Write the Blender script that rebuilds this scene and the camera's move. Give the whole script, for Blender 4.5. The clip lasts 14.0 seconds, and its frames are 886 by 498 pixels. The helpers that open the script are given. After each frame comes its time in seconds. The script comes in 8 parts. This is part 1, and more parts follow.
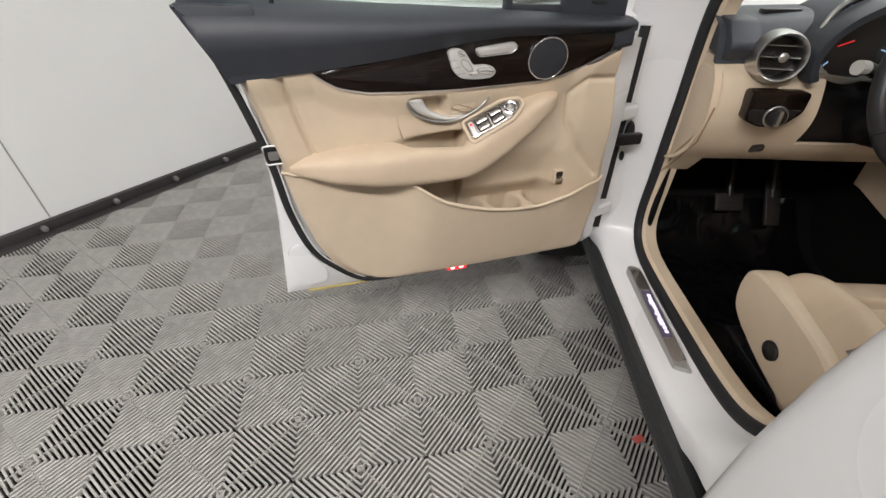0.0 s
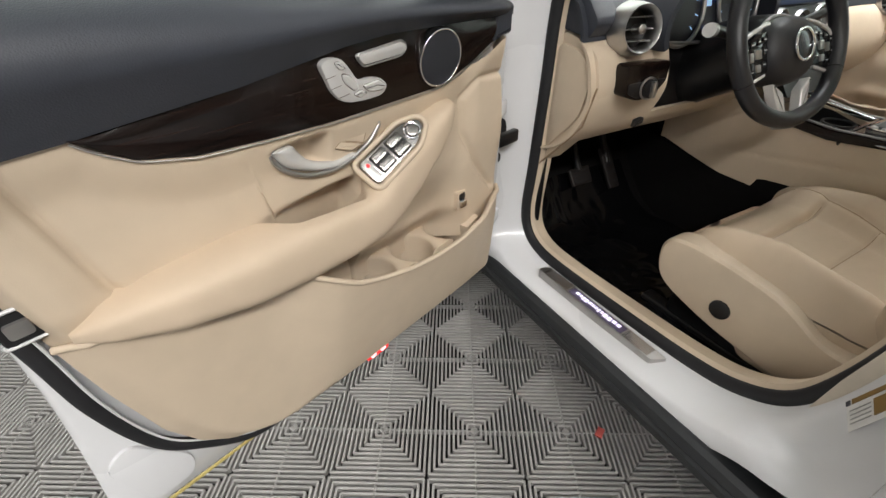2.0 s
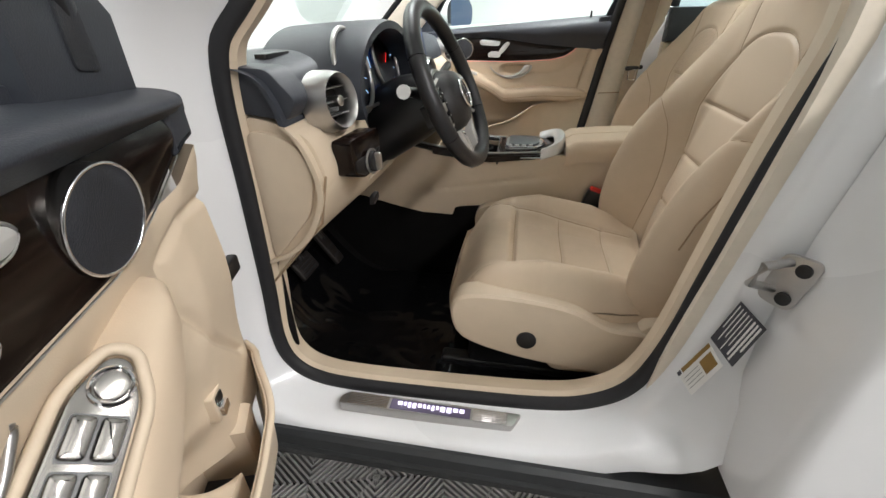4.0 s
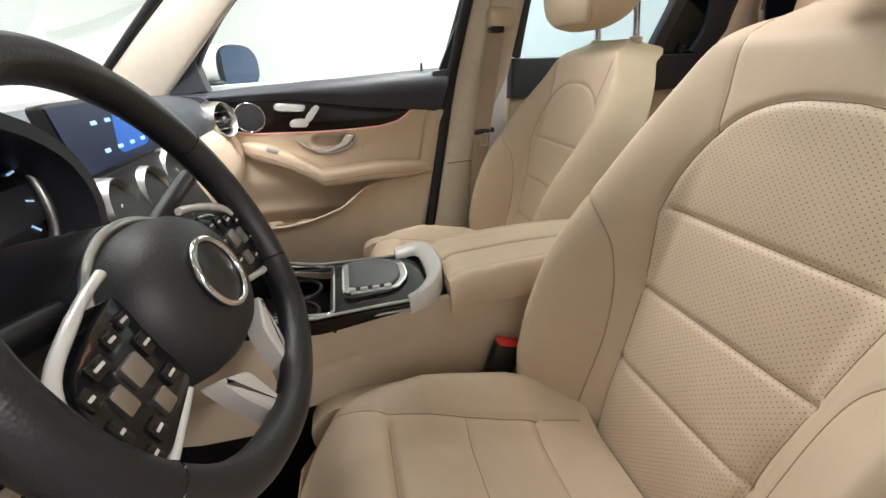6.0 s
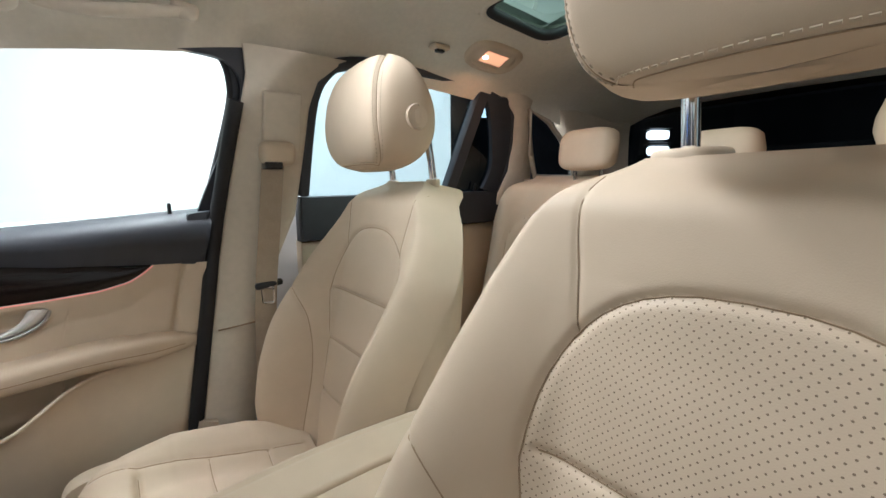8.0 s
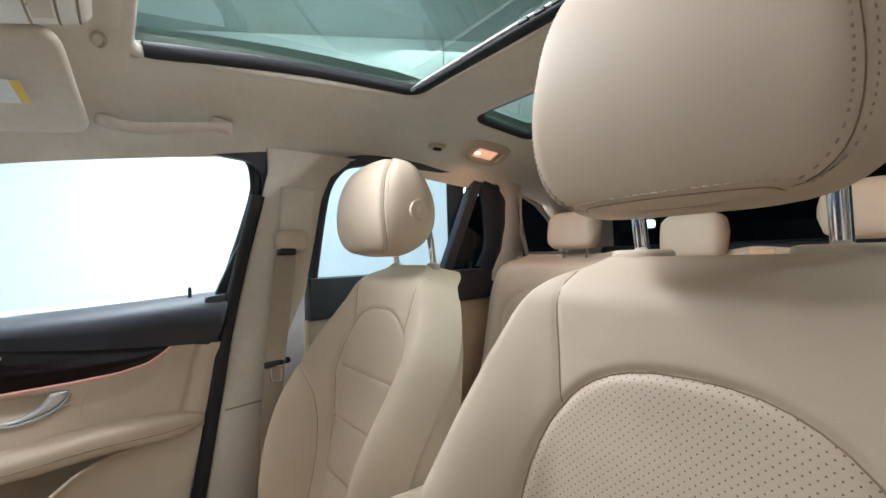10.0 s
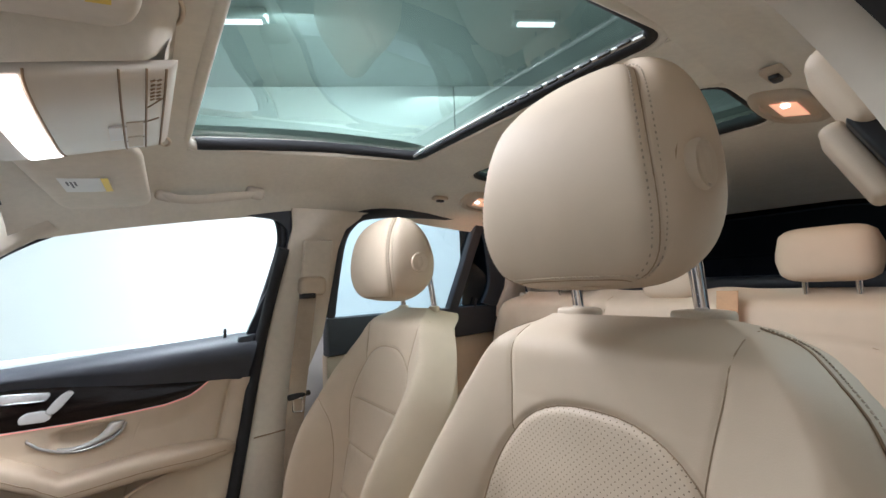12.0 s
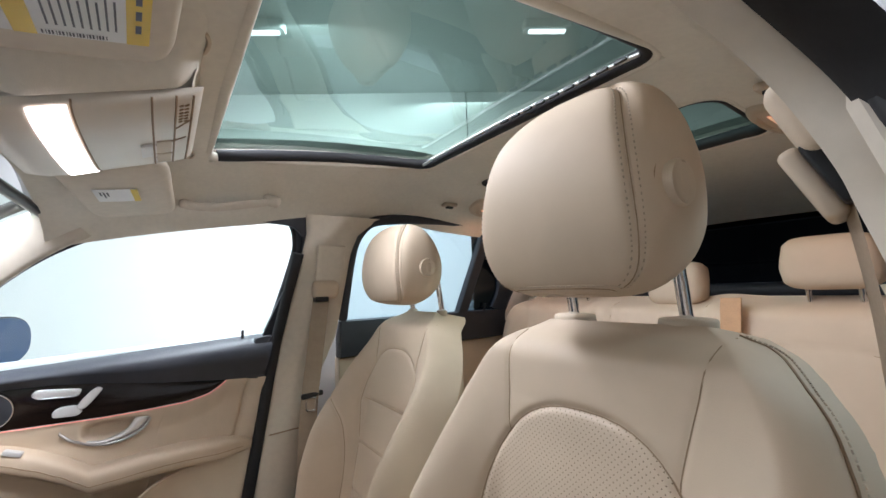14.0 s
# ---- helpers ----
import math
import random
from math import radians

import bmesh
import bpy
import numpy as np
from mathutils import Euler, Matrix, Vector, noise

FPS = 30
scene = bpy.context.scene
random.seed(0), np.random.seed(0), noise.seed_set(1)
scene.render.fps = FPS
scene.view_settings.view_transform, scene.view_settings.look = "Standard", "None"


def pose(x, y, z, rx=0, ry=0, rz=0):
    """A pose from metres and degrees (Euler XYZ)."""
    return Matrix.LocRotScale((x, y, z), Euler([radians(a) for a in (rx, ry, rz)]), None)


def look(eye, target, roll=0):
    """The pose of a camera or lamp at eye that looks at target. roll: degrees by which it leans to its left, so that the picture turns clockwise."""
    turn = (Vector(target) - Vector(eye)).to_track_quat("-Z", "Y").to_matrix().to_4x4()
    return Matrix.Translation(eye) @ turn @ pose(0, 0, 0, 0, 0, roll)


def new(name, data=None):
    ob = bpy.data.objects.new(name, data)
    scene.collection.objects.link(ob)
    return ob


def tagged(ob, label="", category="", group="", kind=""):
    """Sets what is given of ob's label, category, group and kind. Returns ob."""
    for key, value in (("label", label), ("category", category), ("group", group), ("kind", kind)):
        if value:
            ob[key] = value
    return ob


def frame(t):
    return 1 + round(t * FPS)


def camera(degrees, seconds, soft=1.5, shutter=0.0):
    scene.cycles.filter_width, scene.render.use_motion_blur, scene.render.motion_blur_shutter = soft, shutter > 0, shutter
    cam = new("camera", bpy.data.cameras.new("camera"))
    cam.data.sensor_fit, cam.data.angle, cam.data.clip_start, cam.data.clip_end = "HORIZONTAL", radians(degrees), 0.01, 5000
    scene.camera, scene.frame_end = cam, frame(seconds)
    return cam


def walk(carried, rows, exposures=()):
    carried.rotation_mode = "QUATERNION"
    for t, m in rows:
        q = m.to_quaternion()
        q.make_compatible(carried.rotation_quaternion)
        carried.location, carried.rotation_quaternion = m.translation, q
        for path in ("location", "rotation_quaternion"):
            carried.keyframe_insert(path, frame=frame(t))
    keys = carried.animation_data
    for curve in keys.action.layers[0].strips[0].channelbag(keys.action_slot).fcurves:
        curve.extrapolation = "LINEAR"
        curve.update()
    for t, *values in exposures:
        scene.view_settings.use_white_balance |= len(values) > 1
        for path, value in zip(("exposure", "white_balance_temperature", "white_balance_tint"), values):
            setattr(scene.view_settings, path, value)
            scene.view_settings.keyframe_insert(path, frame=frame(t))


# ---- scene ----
cam = camera(93.4, 14.0)
PATH = [
    (0, (-1.226, -0.27, 1.177), (-1.323, 1.336, -0.011), -0.2),
    (0.5, (-1.223, -0.262, 1.176), (-1.278, 1.354, -0.001), -0.6),
    (1, (-1.261, -0.197, 1.148), (-1.109, 1.411, -0.031), -0.2),
    (1.5, (-1.365, -0.079, 1.137), (-0.904, 1.468, -0.044), -0.1),
    (2, (-1.402, 0.058, 1.116), (-0.602, 1.475, -0.047), -0.5),
    (2.5, (-1.396, 0.204, 1.105), (-0.268, 1.412, -0.021), -0.8),
    (3, (-1.357, 0.298, 1.106), (0.049, 1.207, 0.012), -1.0),
    (3.5, (-1.329, 0.359, 1.11), (0.28, 0.934, 0.071), -1.3),
    (3.7, (-1.322, 0.363, 1.109), (0.339, 0.826, 0.096), -1.1),
    (5.8, (-0.75, 0.359, 1.109), (1.051, 0.083, 0.286), -1.7),
    (6, (-0.674, 0.38, 1.115), (1.108, -0.025, 0.302), -1.2),
    (6.5, (-0.523, 0.353, 1.113), (1.199, -0.358, 0.385), -0.3),
    (7, (-0.457, 0.275, 1.126), (1.191, -0.671, 0.501), -0.3),
    (7.5, (-0.429, 0.226, 1.141), (1.158, -0.903, 0.684), -0.2),
    (8, (-0.426, 0.214, 1.149), (1.139, -0.994, 0.85), -0.7),
    (8.5, (-0.435, 0.222, 1.154), (1.125, -1.019, 0.992), -1.2),
    (8.7, (-0.438, 0.222, 1.153), (1.127, -1.018, 1.041), -1.2),
    (11, (-0.553, 0.313, 1.199), (1.023, -0.916, 1.277), -1.9),
    (11.5, (-0.592, 0.318, 1.206), (1.0, -0.886, 1.326), -2.1),
    (12, (-0.633, 0.311, 1.216), (0.987, -0.85, 1.389), -2.3),
    (12.5, (-0.663, 0.317, 1.222), (0.969, -0.822, 1.416), -2.4),
    (13, (-0.681, 0.323, 1.226), (0.963, -0.799, 1.429), -2.3),
    (13.5, (-0.676, 0.323, 1.221), (0.978, -0.784, 1.412), -2.1),
    (14, (-0.673, 0.319, 1.22), (0.983, -0.787, 1.41), -1.9),
]
walk(cam, [(t, look(eye, target, roll)) for t, eye, target, roll in PATH], exposures=[(0.0, -0.28, 6500, 12), (1.0, -0.24, 6500, 12), (2.0, -0.28, 6400, 10), (3.0, -0.10, 6350, 10), (3.5, -0.10, 6300, 10), (6.0, 0.0, 6550, 12), (6.5, -0.02, 6450, 12), (7.5, 0.0, 6050, 10), (8.5, -0.04, 5850, 10), (11.0, -0.12, 5700, 11), (14.0, -0.12, 5800, 14)])

# ---------------------------------------------------------------- light
world = bpy.data.worlds.new("dark_hall")
world.use_nodes = True
scene.world = world
wn = world.node_tree.nodes["Background"]
wn.inputs["Color"].default_value = (0.60, 0.72, 0.80, 1)
wn.inputs["Strength"].default_value = 0.02

# the booth stands square to its floor tiles: E1 runs along the walls, E2 across from the left wall
ANG = radians(58.9)
E1 = Vector((math.cos(ANG), math.sin(ANG), 0))
E2 = Vector((math.sin(ANG), -math.cos(ANG), 0))


def booth(a, b, z=0.0):
    """A place in the booth: a along its walls, b across."""
    return E1 * a + E2 * b + Vector((0, 0, z))


WALL_L, WALL_R, WALL_F, CEIL = -3.57, 2.7, 3.6, 2.9


def lamp(name, a, b, z, sx, sy, power, color=(1, 0.97, 0.93), target=None):
    data = bpy.data.lights.new(name, "AREA")
    data.shape, data.size, data.size_y, data.energy, data.color = "RECTANGLE", sx, sy, power, color
    ob = new(name, data)
    p = booth(a, b, z)
    ob.matrix_world = look(p, target or (p - Vector((0, 0, 1))))
    return ob


lamp("ceiling_tube_lamp", 0.6, -2.2, CEIL - 0.09, 0.25, 4.0, 16)
# added fill from behind and left of the car; no fixture hangs here
lamp("ceiling_tube_lamp", -2.4, -0.9, CEIL - 0.09, 3.4, 0.30, 195)
lamp("ceiling_tube_lamp", 0.6, 0.2, CEIL - 0.09, 0.25, 4.0, 22)
lamp("ceiling_tube_lamp", 0.9, 1.9, CEIL - 0.09, 0.30, 4.0, 26)
# flood added to wash the wall beyond the passenger side; it has no fixture
lamp("wall_flood_lamp", 0.6, WALL_R - 1.1, CEIL - 0.09, 0.25, 4.5, 200, (1, 0.99, 0.97),
     booth(0.6, WALL_R, 0.75))
# added fill from ahead, for the seat fronts; it has no fixture either
lamp("ceiling_tube_lamp", 2.7, -0.3, CEIL - 0.09, 3.4, 0.30, 46)

# warm dome lights over the rear seats
for sgn in (-1, 1):
    data = bpy.data.lights.new("dome_lamp", "AREA")
    data.shape, data.size, data.size_y, data.energy, data.color = "RECTANGLE", 0.05, 0.09, 0.40, (1, 0.52, 0.28)
    new("dome_lamp", data).matrix_world = pose(0.462 if sgn > 0 else -0.402, -0.66, 1.478 if sgn > 0 else 1.492)

# ---------------------------------------------------------------- materials
def mat(name, color, rough=0.5, metal=0.0, spec=0.5, coat=0.0, var=0.06, scale=40.0, bump=0.0, bscale=300.0, tint=None, sheen=0.0):
    """A surface with variation at two scales and a fine relief."""
    m = bpy.data.materials.new(name)
    m.use_nodes = True
    nt = m.node_tree
    b = nt.nodes["Principled BSDF"]
    b.inputs["Roughness"].default_value = rough
    b.inputs["Metallic"].default_value = metal
    b.inputs["Specular IOR Level"].default_value = spec
    b.inputs["Coat Weight"].default_value = coat
    b.inputs["Coat Roughness"].default_value = 0.04
    b.inputs["Sheen Weight"].default_value = sheen
    tc = nt.nodes.new("ShaderNodeTexCoord")
    n1 = nt.nodes.new("ShaderNodeTexNoise")
    n1.inputs["Scale"].default_value = scale
    n1.inputs["Detail"].default_value = 4
    n2 = nt.nodes.new("ShaderNodeTexNoise")
    n2.inputs["Scale"].default_value = scale * 0.12
    n2.inputs["Detail"].default_value = 2
    nt.links.new(tc.outputs["Object"], n1.inputs["Vector"])
    nt.links.new(tc.outputs["Object"], n2.inputs["Vector"])
    add = nt.nodes.new("ShaderNodeMath")
    add.operation = "ADD"
    nt.links.new(n1.outputs["Fac"], add.inputs[0])
    nt.links.new(n2.outputs["Fac"], add.inputs[1])
    ramp = nt.nodes.new("ShaderNodeValToRGB")
    ramp.color_ramp.elements[0].position, ramp.color_ramp.elements[1].position = 0.35, 0.65
    half = nt.nodes.new("ShaderNodeMath")
    half.operation = "MULTIPLY"
    half.inputs[1].default_value = 0.5
    nt.links.new(add.outputs[0], half.inputs[0])
    nt.links.new(half.outputs[0], ramp.inputs["Fac"])
    c = Vector(color)
    d = Vector(tint) if tint else c
    ramp.color_ramp.elements[0].color = (*(c * (1 - var)), 1)
    ramp.color_ramp.elements[1].color = (*[min(1.0, v * (1 + var)) for v in d], 1)
    nt.links.new(ramp.outputs["Color"], b.inputs["Base Color"])
    rr = nt.nodes.new("ShaderNodeMapRange")
    rr.inputs["To Min"].default_value, rr.inputs["To Max"].default_value = max(0.0, rough - 0.06), min(1.0, rough + 0.06)
    nt.links.new(n2.outputs["Fac"], rr.inputs["Value"])
    nt.links.new(rr.outputs["Result"], b.inputs["Roughness"])
    if bump:
        v = nt.nodes.new("ShaderNodeTexVoronoi")
        v.inputs["Scale"].default_value = bscale
        nt.links.new(tc.outputs["Object"], v.inputs["Vector"])
        bp = nt.nodes.new("ShaderNodeBump")
        bp.inputs["Strength"].default_value = bump
        bp.inputs["Distance"].default_value = 0.0006
        nt.links.new(v.outputs["Distance"], bp.inputs["Height"])
        nt.links.new(bp.outputs["Normal"], b.inputs["Normal"])
    return m


def glow(name, color, strength):
    m = bpy.data.materials.new(name)
    m.use_nodes = True
    b = m.node_tree.nodes["Principled BSDF"]
    b.inputs["Base Color"].default_value = (*color, 1)
    b.inputs["Emission Color"].default_value = (*color, 1)
    b.inputs["Emission Strength"].default_value = strength
    return m


def pane_material(name, color, mix, rough=0.0):
    """Thin glass: mostly clear with a tint, and a mirror gloss by Fresnel."""
    m = bpy.data.materials.new(name)
    m.use_nodes = True
    nt = m.node_tree
    nt.nodes.clear()
    out = nt.nodes.new("ShaderNodeOutputMaterial")
    tr = nt.nodes.new("ShaderNodeBsdfTransparent")
    tr.inputs["Color"].default_value = (*color, 1)
    gl = nt.nodes.new("ShaderNodeBsdfGlossy")
    gl.inputs["Roughness"].default_value = rough
    gl.inputs["Color"].default_value = (0.9, 0.95, 0.95, 1)
    lw = nt.nodes.new("ShaderNodeLayerWeight")
    lw.inputs["Blend"].default_value = 0.5
    pw = nt.nodes.new("ShaderNodeMath")
    pw.operation = "POWER"
    pw.inputs[1].default_value = 5.0
    nt.links.new(lw.outputs["Facing"], pw.inputs[0])
    fr = nt.nodes.new("ShaderNodeMath")
    fr.operation = "MULTIPLY_ADD"
    fr.inputs[1].default_value, fr.inputs[2].default_value = 1.0 - mix, mix
    nt.links.new(pw.outputs[0], fr.inputs[0])
    ms = nt.nodes.new("ShaderNodeMixShader")
    nt.links.new(fr.outputs[0], ms.inputs["Fac"])
    nt.links.new(tr.outputs[0], ms.inputs[1])
    nt.links.new(gl.outputs[0], ms.inputs[2])
    nt.links.new(ms.outputs[0], out.inputs["Surface"])
    return m


LEATHER_C = (0.57, 0.455, 0.335)
LEATHER = mat("beige_leather", LEATHER_C, 0.60, spec=0.28, var=0.05, scale=18, bump=0.12, bscale=850)
PLASTIC_B = mat("beige_soft_plastic", (0.58, 0.475, 0.355), 0.50, spec=0.4, var=0.04, scale=25, bump=0.12, bscale=900)
PILLAR_B = mat("beige_pillar_cloth", (0.64, 0.57, 0.475), 0.75, spec=0.25, var=0.05, scale=60, bump=0.10, bscale=1300)
HEADLINER = mat("pale_headliner_cloth", (0.72, 0.67, 0.58), 0.92, spec=0.1, var=0.05, scale=90, bump=0.3, bscale=900, sheen=0.15)
BELT_WEB = mat("beige_belt_webbing", (0.38, 0.30, 0.22), 0.7, spec=0.2, var=0.08, scale=300)
DARK = mat("blue_black_soft_plastic", (0.033, 0.037, 0.047), 0.48, spec=0.45, var=0.10, scale=30, bump=0.35, bscale=600)
BLACK = mat("black_plastic", (0.007, 0.007, 0.008), 0.35, spec=0.5, var=0.15, scale=30)
RUBBER = mat("black_rubber_seal", (0.014, 0.014, 0.016), 0.6, spec=0.4, var=0.15, scale=60, bump=0.2, bscale=200)
CLAD = mat("dark_grey_sill_cladding", (0.020, 0.022, 0.024), 0.45, spec=0.5, var=0.15, scale=50, bump=0.4, bscale=700)
CARPET = mat("black_footwell_carpet", (0.005, 0.0045, 0.0045), 0.9, spec=0.15, var=0.3, scale=200, bump=0.6, bscale=700)
FILM = mat("black_floor_mat_under_clear_film", (0.003, 0.003, 0.0034), 0.10, spec=0.35, var=0.2, scale=20)
PAINT = mat("white_car_paint", (0.73, 0.73, 0.74), 0.28, spec=0.5, coat=0.7, var=0.02, scale=6)
CHROME = mat("polished_chrome", (0.80, 0.80, 0.82), 0.10, metal=1.0, var=0.03, scale=20)
SATIN = mat("satin_aluminium", (0.48, 0.47, 0.46), 0.36, metal=1.0, var=0.05, scale=60)
SILVER_P = mat("silver_painted_plastic", (0.60, 0.59, 0.575), 0.36, metal=0.35, var=0.05, scale=60)
GRILLE = mat("dark_speaker_mesh", (0.018, 0.020, 0.026), 0.55, spec=0.5, var=0.3, scale=400, bump=0.9, bscale=900)
RED_P = mat("red_plastic", (0.65, 0.03, 0.02), 0.35, var=0.05)
YELLOW_P = mat("yellow_label_print", (0.75, 0.52, 0.03), 0.5, var=0.03)
PAPER = mat("white_label_paper", (0.75, 0.74, 0.72), 0.5, var=0.03)
PRINT = mat("dark_label_print", (0.05, 0.05, 0.06), 0.5, var=0.1)
BROWN_P = mat("brown_label_print", (0.22, 0.13, 0.03), 0.5, var=0.1)
THREAD = mat("tan_sewing_thread", (0.34, 0.28, 0.21), 0.7, var=0.1, scale=400)
STITCH = mat("pale_stitching_thread", (0.53, 0.44, 0.33), 0.7, var=0.1, scale=400)
# brown that puts the shade of seams, gaps and slots into the colour
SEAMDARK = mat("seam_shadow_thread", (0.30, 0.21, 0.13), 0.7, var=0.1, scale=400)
WALLPAINT = mat("white_booth_wall_panel", (0.80, 0.81, 0.80), 0.55, spec=0.3, var=0.02, scale=3)
CEILPAINT = mat("grey_booth_ceiling", (0.55, 0.58, 0.57), 0.6, spec=0.3, var=0.05, scale=3)
TRACK = mat("dark_wall_track", (0.035, 0.033, 0.032), 0.5, var=0.2, scale=30)
TILE = mat("grey_ribbed_floor_tile", (0.39, 0.378, 0.362), 0.34, spec=0.45, var=0.16, scale=25, bump=0.25, bscale=300)
TILEBASE = mat("black_floor_under_tiles", (0.006, 0.0055, 0.005), 0.8, var=0.3, scale=30)
JOINT = mat("grey_panel_joint", (0.34, 0.34, 0.33), 0.6, var=0.1)
HALL = mat("dark_hall_concrete", (0.05, 0.05, 0.055), 0.7, var=0.3, scale=4)
LAMPWHITE = glow("lit_lamp_diffuser", (1.0, 0.97, 0.94), 14.0)
BARLIGHT = glow("lit_ceiling_bar", (1.0, 0.97, 0.94), 4.0)
MAPLIGHT = glow("lit_map_light_lens", (1.0, 0.90, 0.84), 6.0)
DOMELIGHT = glow("warm_lit_dome_light", (1.0, 0.50, 0.28), 0.8)
REDGLOW = glow("lit_red_door_lamp", (1.0, 0.03, 0.03), 1.2)
REDSPOT = glow("lit_pink_door_lamp_spot", (1.0, 0.55, 0.55), 1.6)
SILLGLOW = glow("lit_violet_sill_lettering", (0.86, 0.80, 1.0), 1.2)
AMBIENT = glow("lit_pink_ambient_line", (0.85, 0.34, 0.28), 0.42)
SCREEN = glow("lit_blue_screen", (0.0015, 0.006, 0.030), 0.8)
SCREENBAR = glow("lit_screen_icon", (0.35, 0.55, 0.85), 0.8)
GAUGERED = glow("lit_red_gauge", (0.9, 0.03, 0.03), 0.8)
SILVER_L = mat("light_silver_switch", (0.62, 0.61, 0.59), 0.25, metal=0.25, var=0.04, scale=60)
SWITCH_M = mat("dark_silver_switch", (0.33, 0.315, 0.295), 0.26, metal=1.0, var=0.05, scale=60)
GLASS = pane_material("clear_car_glass", (0.86, 0.97, 0.93), 0.03)
ROOFGLASS = pane_material("green_roof_glass", (0.275, 0.39, 0.34), 0.05)
PRIVACY = pane_material("dark_privacy_glass", (0.37, 0.475, 0.50), 0.05)
PRIVACY_D = pane_material("darkest_privacy_glass", (0.14, 0.17, 0.20), 0.05)


def wood_material():
    m = mat("dark_walnut_veneer", (0.012, 0.009, 0.007), 0.22, spec=0.22, coat=0.18)
    nt = m.node_tree
    b = nt.nodes["Principled BSDF"]
    tc = nt.nodes.new("ShaderNodeTexCoord")
    mp = nt.nodes.new("ShaderNodeMapping")
    mp.inputs["Scale"].default_value = (3, 3, 90)
    nz = nt.nodes.new("ShaderNodeTexNoise")
    nz.inputs["Scale"].default_value = 4
    nz.inputs["Detail"].default_value = 6
    rp = nt.nodes.new("ShaderNodeValToRGB")
    rp.color_ramp.elements[0].position, rp.color_ramp.elements[0].color = 0.38, (0.003, 0.0022, 0.002, 1)
    rp.color_ramp.elements[1].position, rp.color_ramp.elements[1].color = 0.72, (0.016, 0.008, 0.006, 1)
    nt.links.new(tc.outputs["Object"], mp.inputs["Vector"])
    nt.links.new(mp.outputs["Vector"], nz.inputs["Vector"])
    nt.links.new(nz.outputs["Fac"], rp.inputs["Fac"])
    nt.links.new(rp.outputs["Color"], b.inputs["Base Color"])
    return m


WOOD = wood_material()


def perforated_material(pitch=0.0053):
    """Leather with a staggered field of small punched holes, by the part's own x and z."""
    m = mat("perforated_beige_leather", LEATHER_C, 0.54, spec=0.36, var=0.05, scale=18, bump=0.12, bscale=850)
    nt = m.node_tree
    b = nt.nodes["Principled BSDF"]
    old = b.inputs["Base Color"].links[0].from_socket
    tc = nt.nodes.new("ShaderNodeTexCoord")
    sep = nt.nodes.new("ShaderNodeSeparateXYZ")
    nt.links.new(tc.outputs["Object"], sep.inputs[0])

    def m2(op, a, b2):
        n = nt.nodes.new("ShaderNodeMath")
        n.operation = op
        for i, v in enumerate((a, b2)):
            if v is None:
                continue
            if isinstance(v, float):
                n.inputs[i].default_value = v
            else:
                nt.links.new(v, n.inputs[i])
        return n.outputs[0]

    # lattice turned by 45 degrees
    up = m2("ADD", m2("MULTIPLY", sep.outputs["Z"], 1.0), m2("MULTIPLY", sep.outputs["Y"], -0.25))
    a = m2("MULTIPLY", m2("ADD", sep.outputs["X"], up), 0.7071 / pitch)
    c = m2("MULTIPLY", m2("SUBTRACT", sep.outputs["X"], up), 0.7071 / pitch)
    fa = m2("SUBTRACT", m2("FRACT", m2("ADD", a, 500.0), None), 0.5)
    fc = m2("SUBTRACT", m2("FRACT", m2("ADD", c, 500.0), None), 0.5)
    d2 = m2("ADD", m2("MULTIPLY", fa, fa), m2("MULTIPLY", fc, fc))
    hole = m2("LESS_THAN", d2, 0.018)
    mx = nt.nodes.new("ShaderNodeMix")
    mx.data_type = "RGBA"
    nt.links.new(hole, mx.inputs[0])
    nt.links.new(old, mx.inputs[6])
    mx.inputs[7].default_value = (0.21, 0.152, 0.105, 1)
    nt.links.new(mx.outputs[2], b.inputs["Base Color"])
    return m


PERF = perforated_material()


# ---------------------------------------------------------------- mesh tools
def smoothstep(a, b, x):
    t = min(1.0, max(0.0, (x - a) / (b - a)))
    return t * t * (3 - 2 * t)


def lerp_table(rows, x):
    """Linear reading of a short table of (x, y, ...) rows; gives the y's."""
    rows = sorted(rows)
    if x <= rows[0][0]:
        r = rows[0][1:]
    elif x >= rows[-1][0]:
        r = rows[-1][1:]
    else:
        r = rows[-1][1:]
        for p, q in zip(rows, rows[1:]):
            if p[0] <= x <= q[0]:
                f = (x - p[0]) / (q[0] - p[0] or 1)
                r = tuple(a + (b - a) * f for a, b in zip(p[1:], q[1:]))
                break
    return r[0] if len(r) == 1 else r


def curve_through(pts, n=8, closed=False):
    """Points of a smooth line (Catmull-Rom) through pts."""
    pts = [Vector(p) for p in pts]
    out, k = [], len(pts)
    for i in range(k if closed else k - 1):
        p0 = pts[(i - 1) % k] if closed or i else pts[0]
        p1, p2 = pts[i], pts[(i + 1) % k]
        p3 = pts[(i + 2) % k] if closed or i + 2 < k else pts[-1]
        for j in range(n):
            t = j / n
            out.append(0.5 * ((2 * p1) + (p2 - p0) * t + (2 * p0 - 5 * p1 + 4 * p2 - p3) * t * t + (3 * p1 - p0 - 3 * p2 + p3) * t ** 3))
    if not closed:
        out.append(pts[-1])
    return out


def mesh_of(name, verts, faces, smooth=True):
    me = bpy.data.meshes.new(name)
    me.from_pydata([tuple(v) for v in verts], [], faces)
    me.validate()
    if smooth:
        me.shade_smooth()
    return me


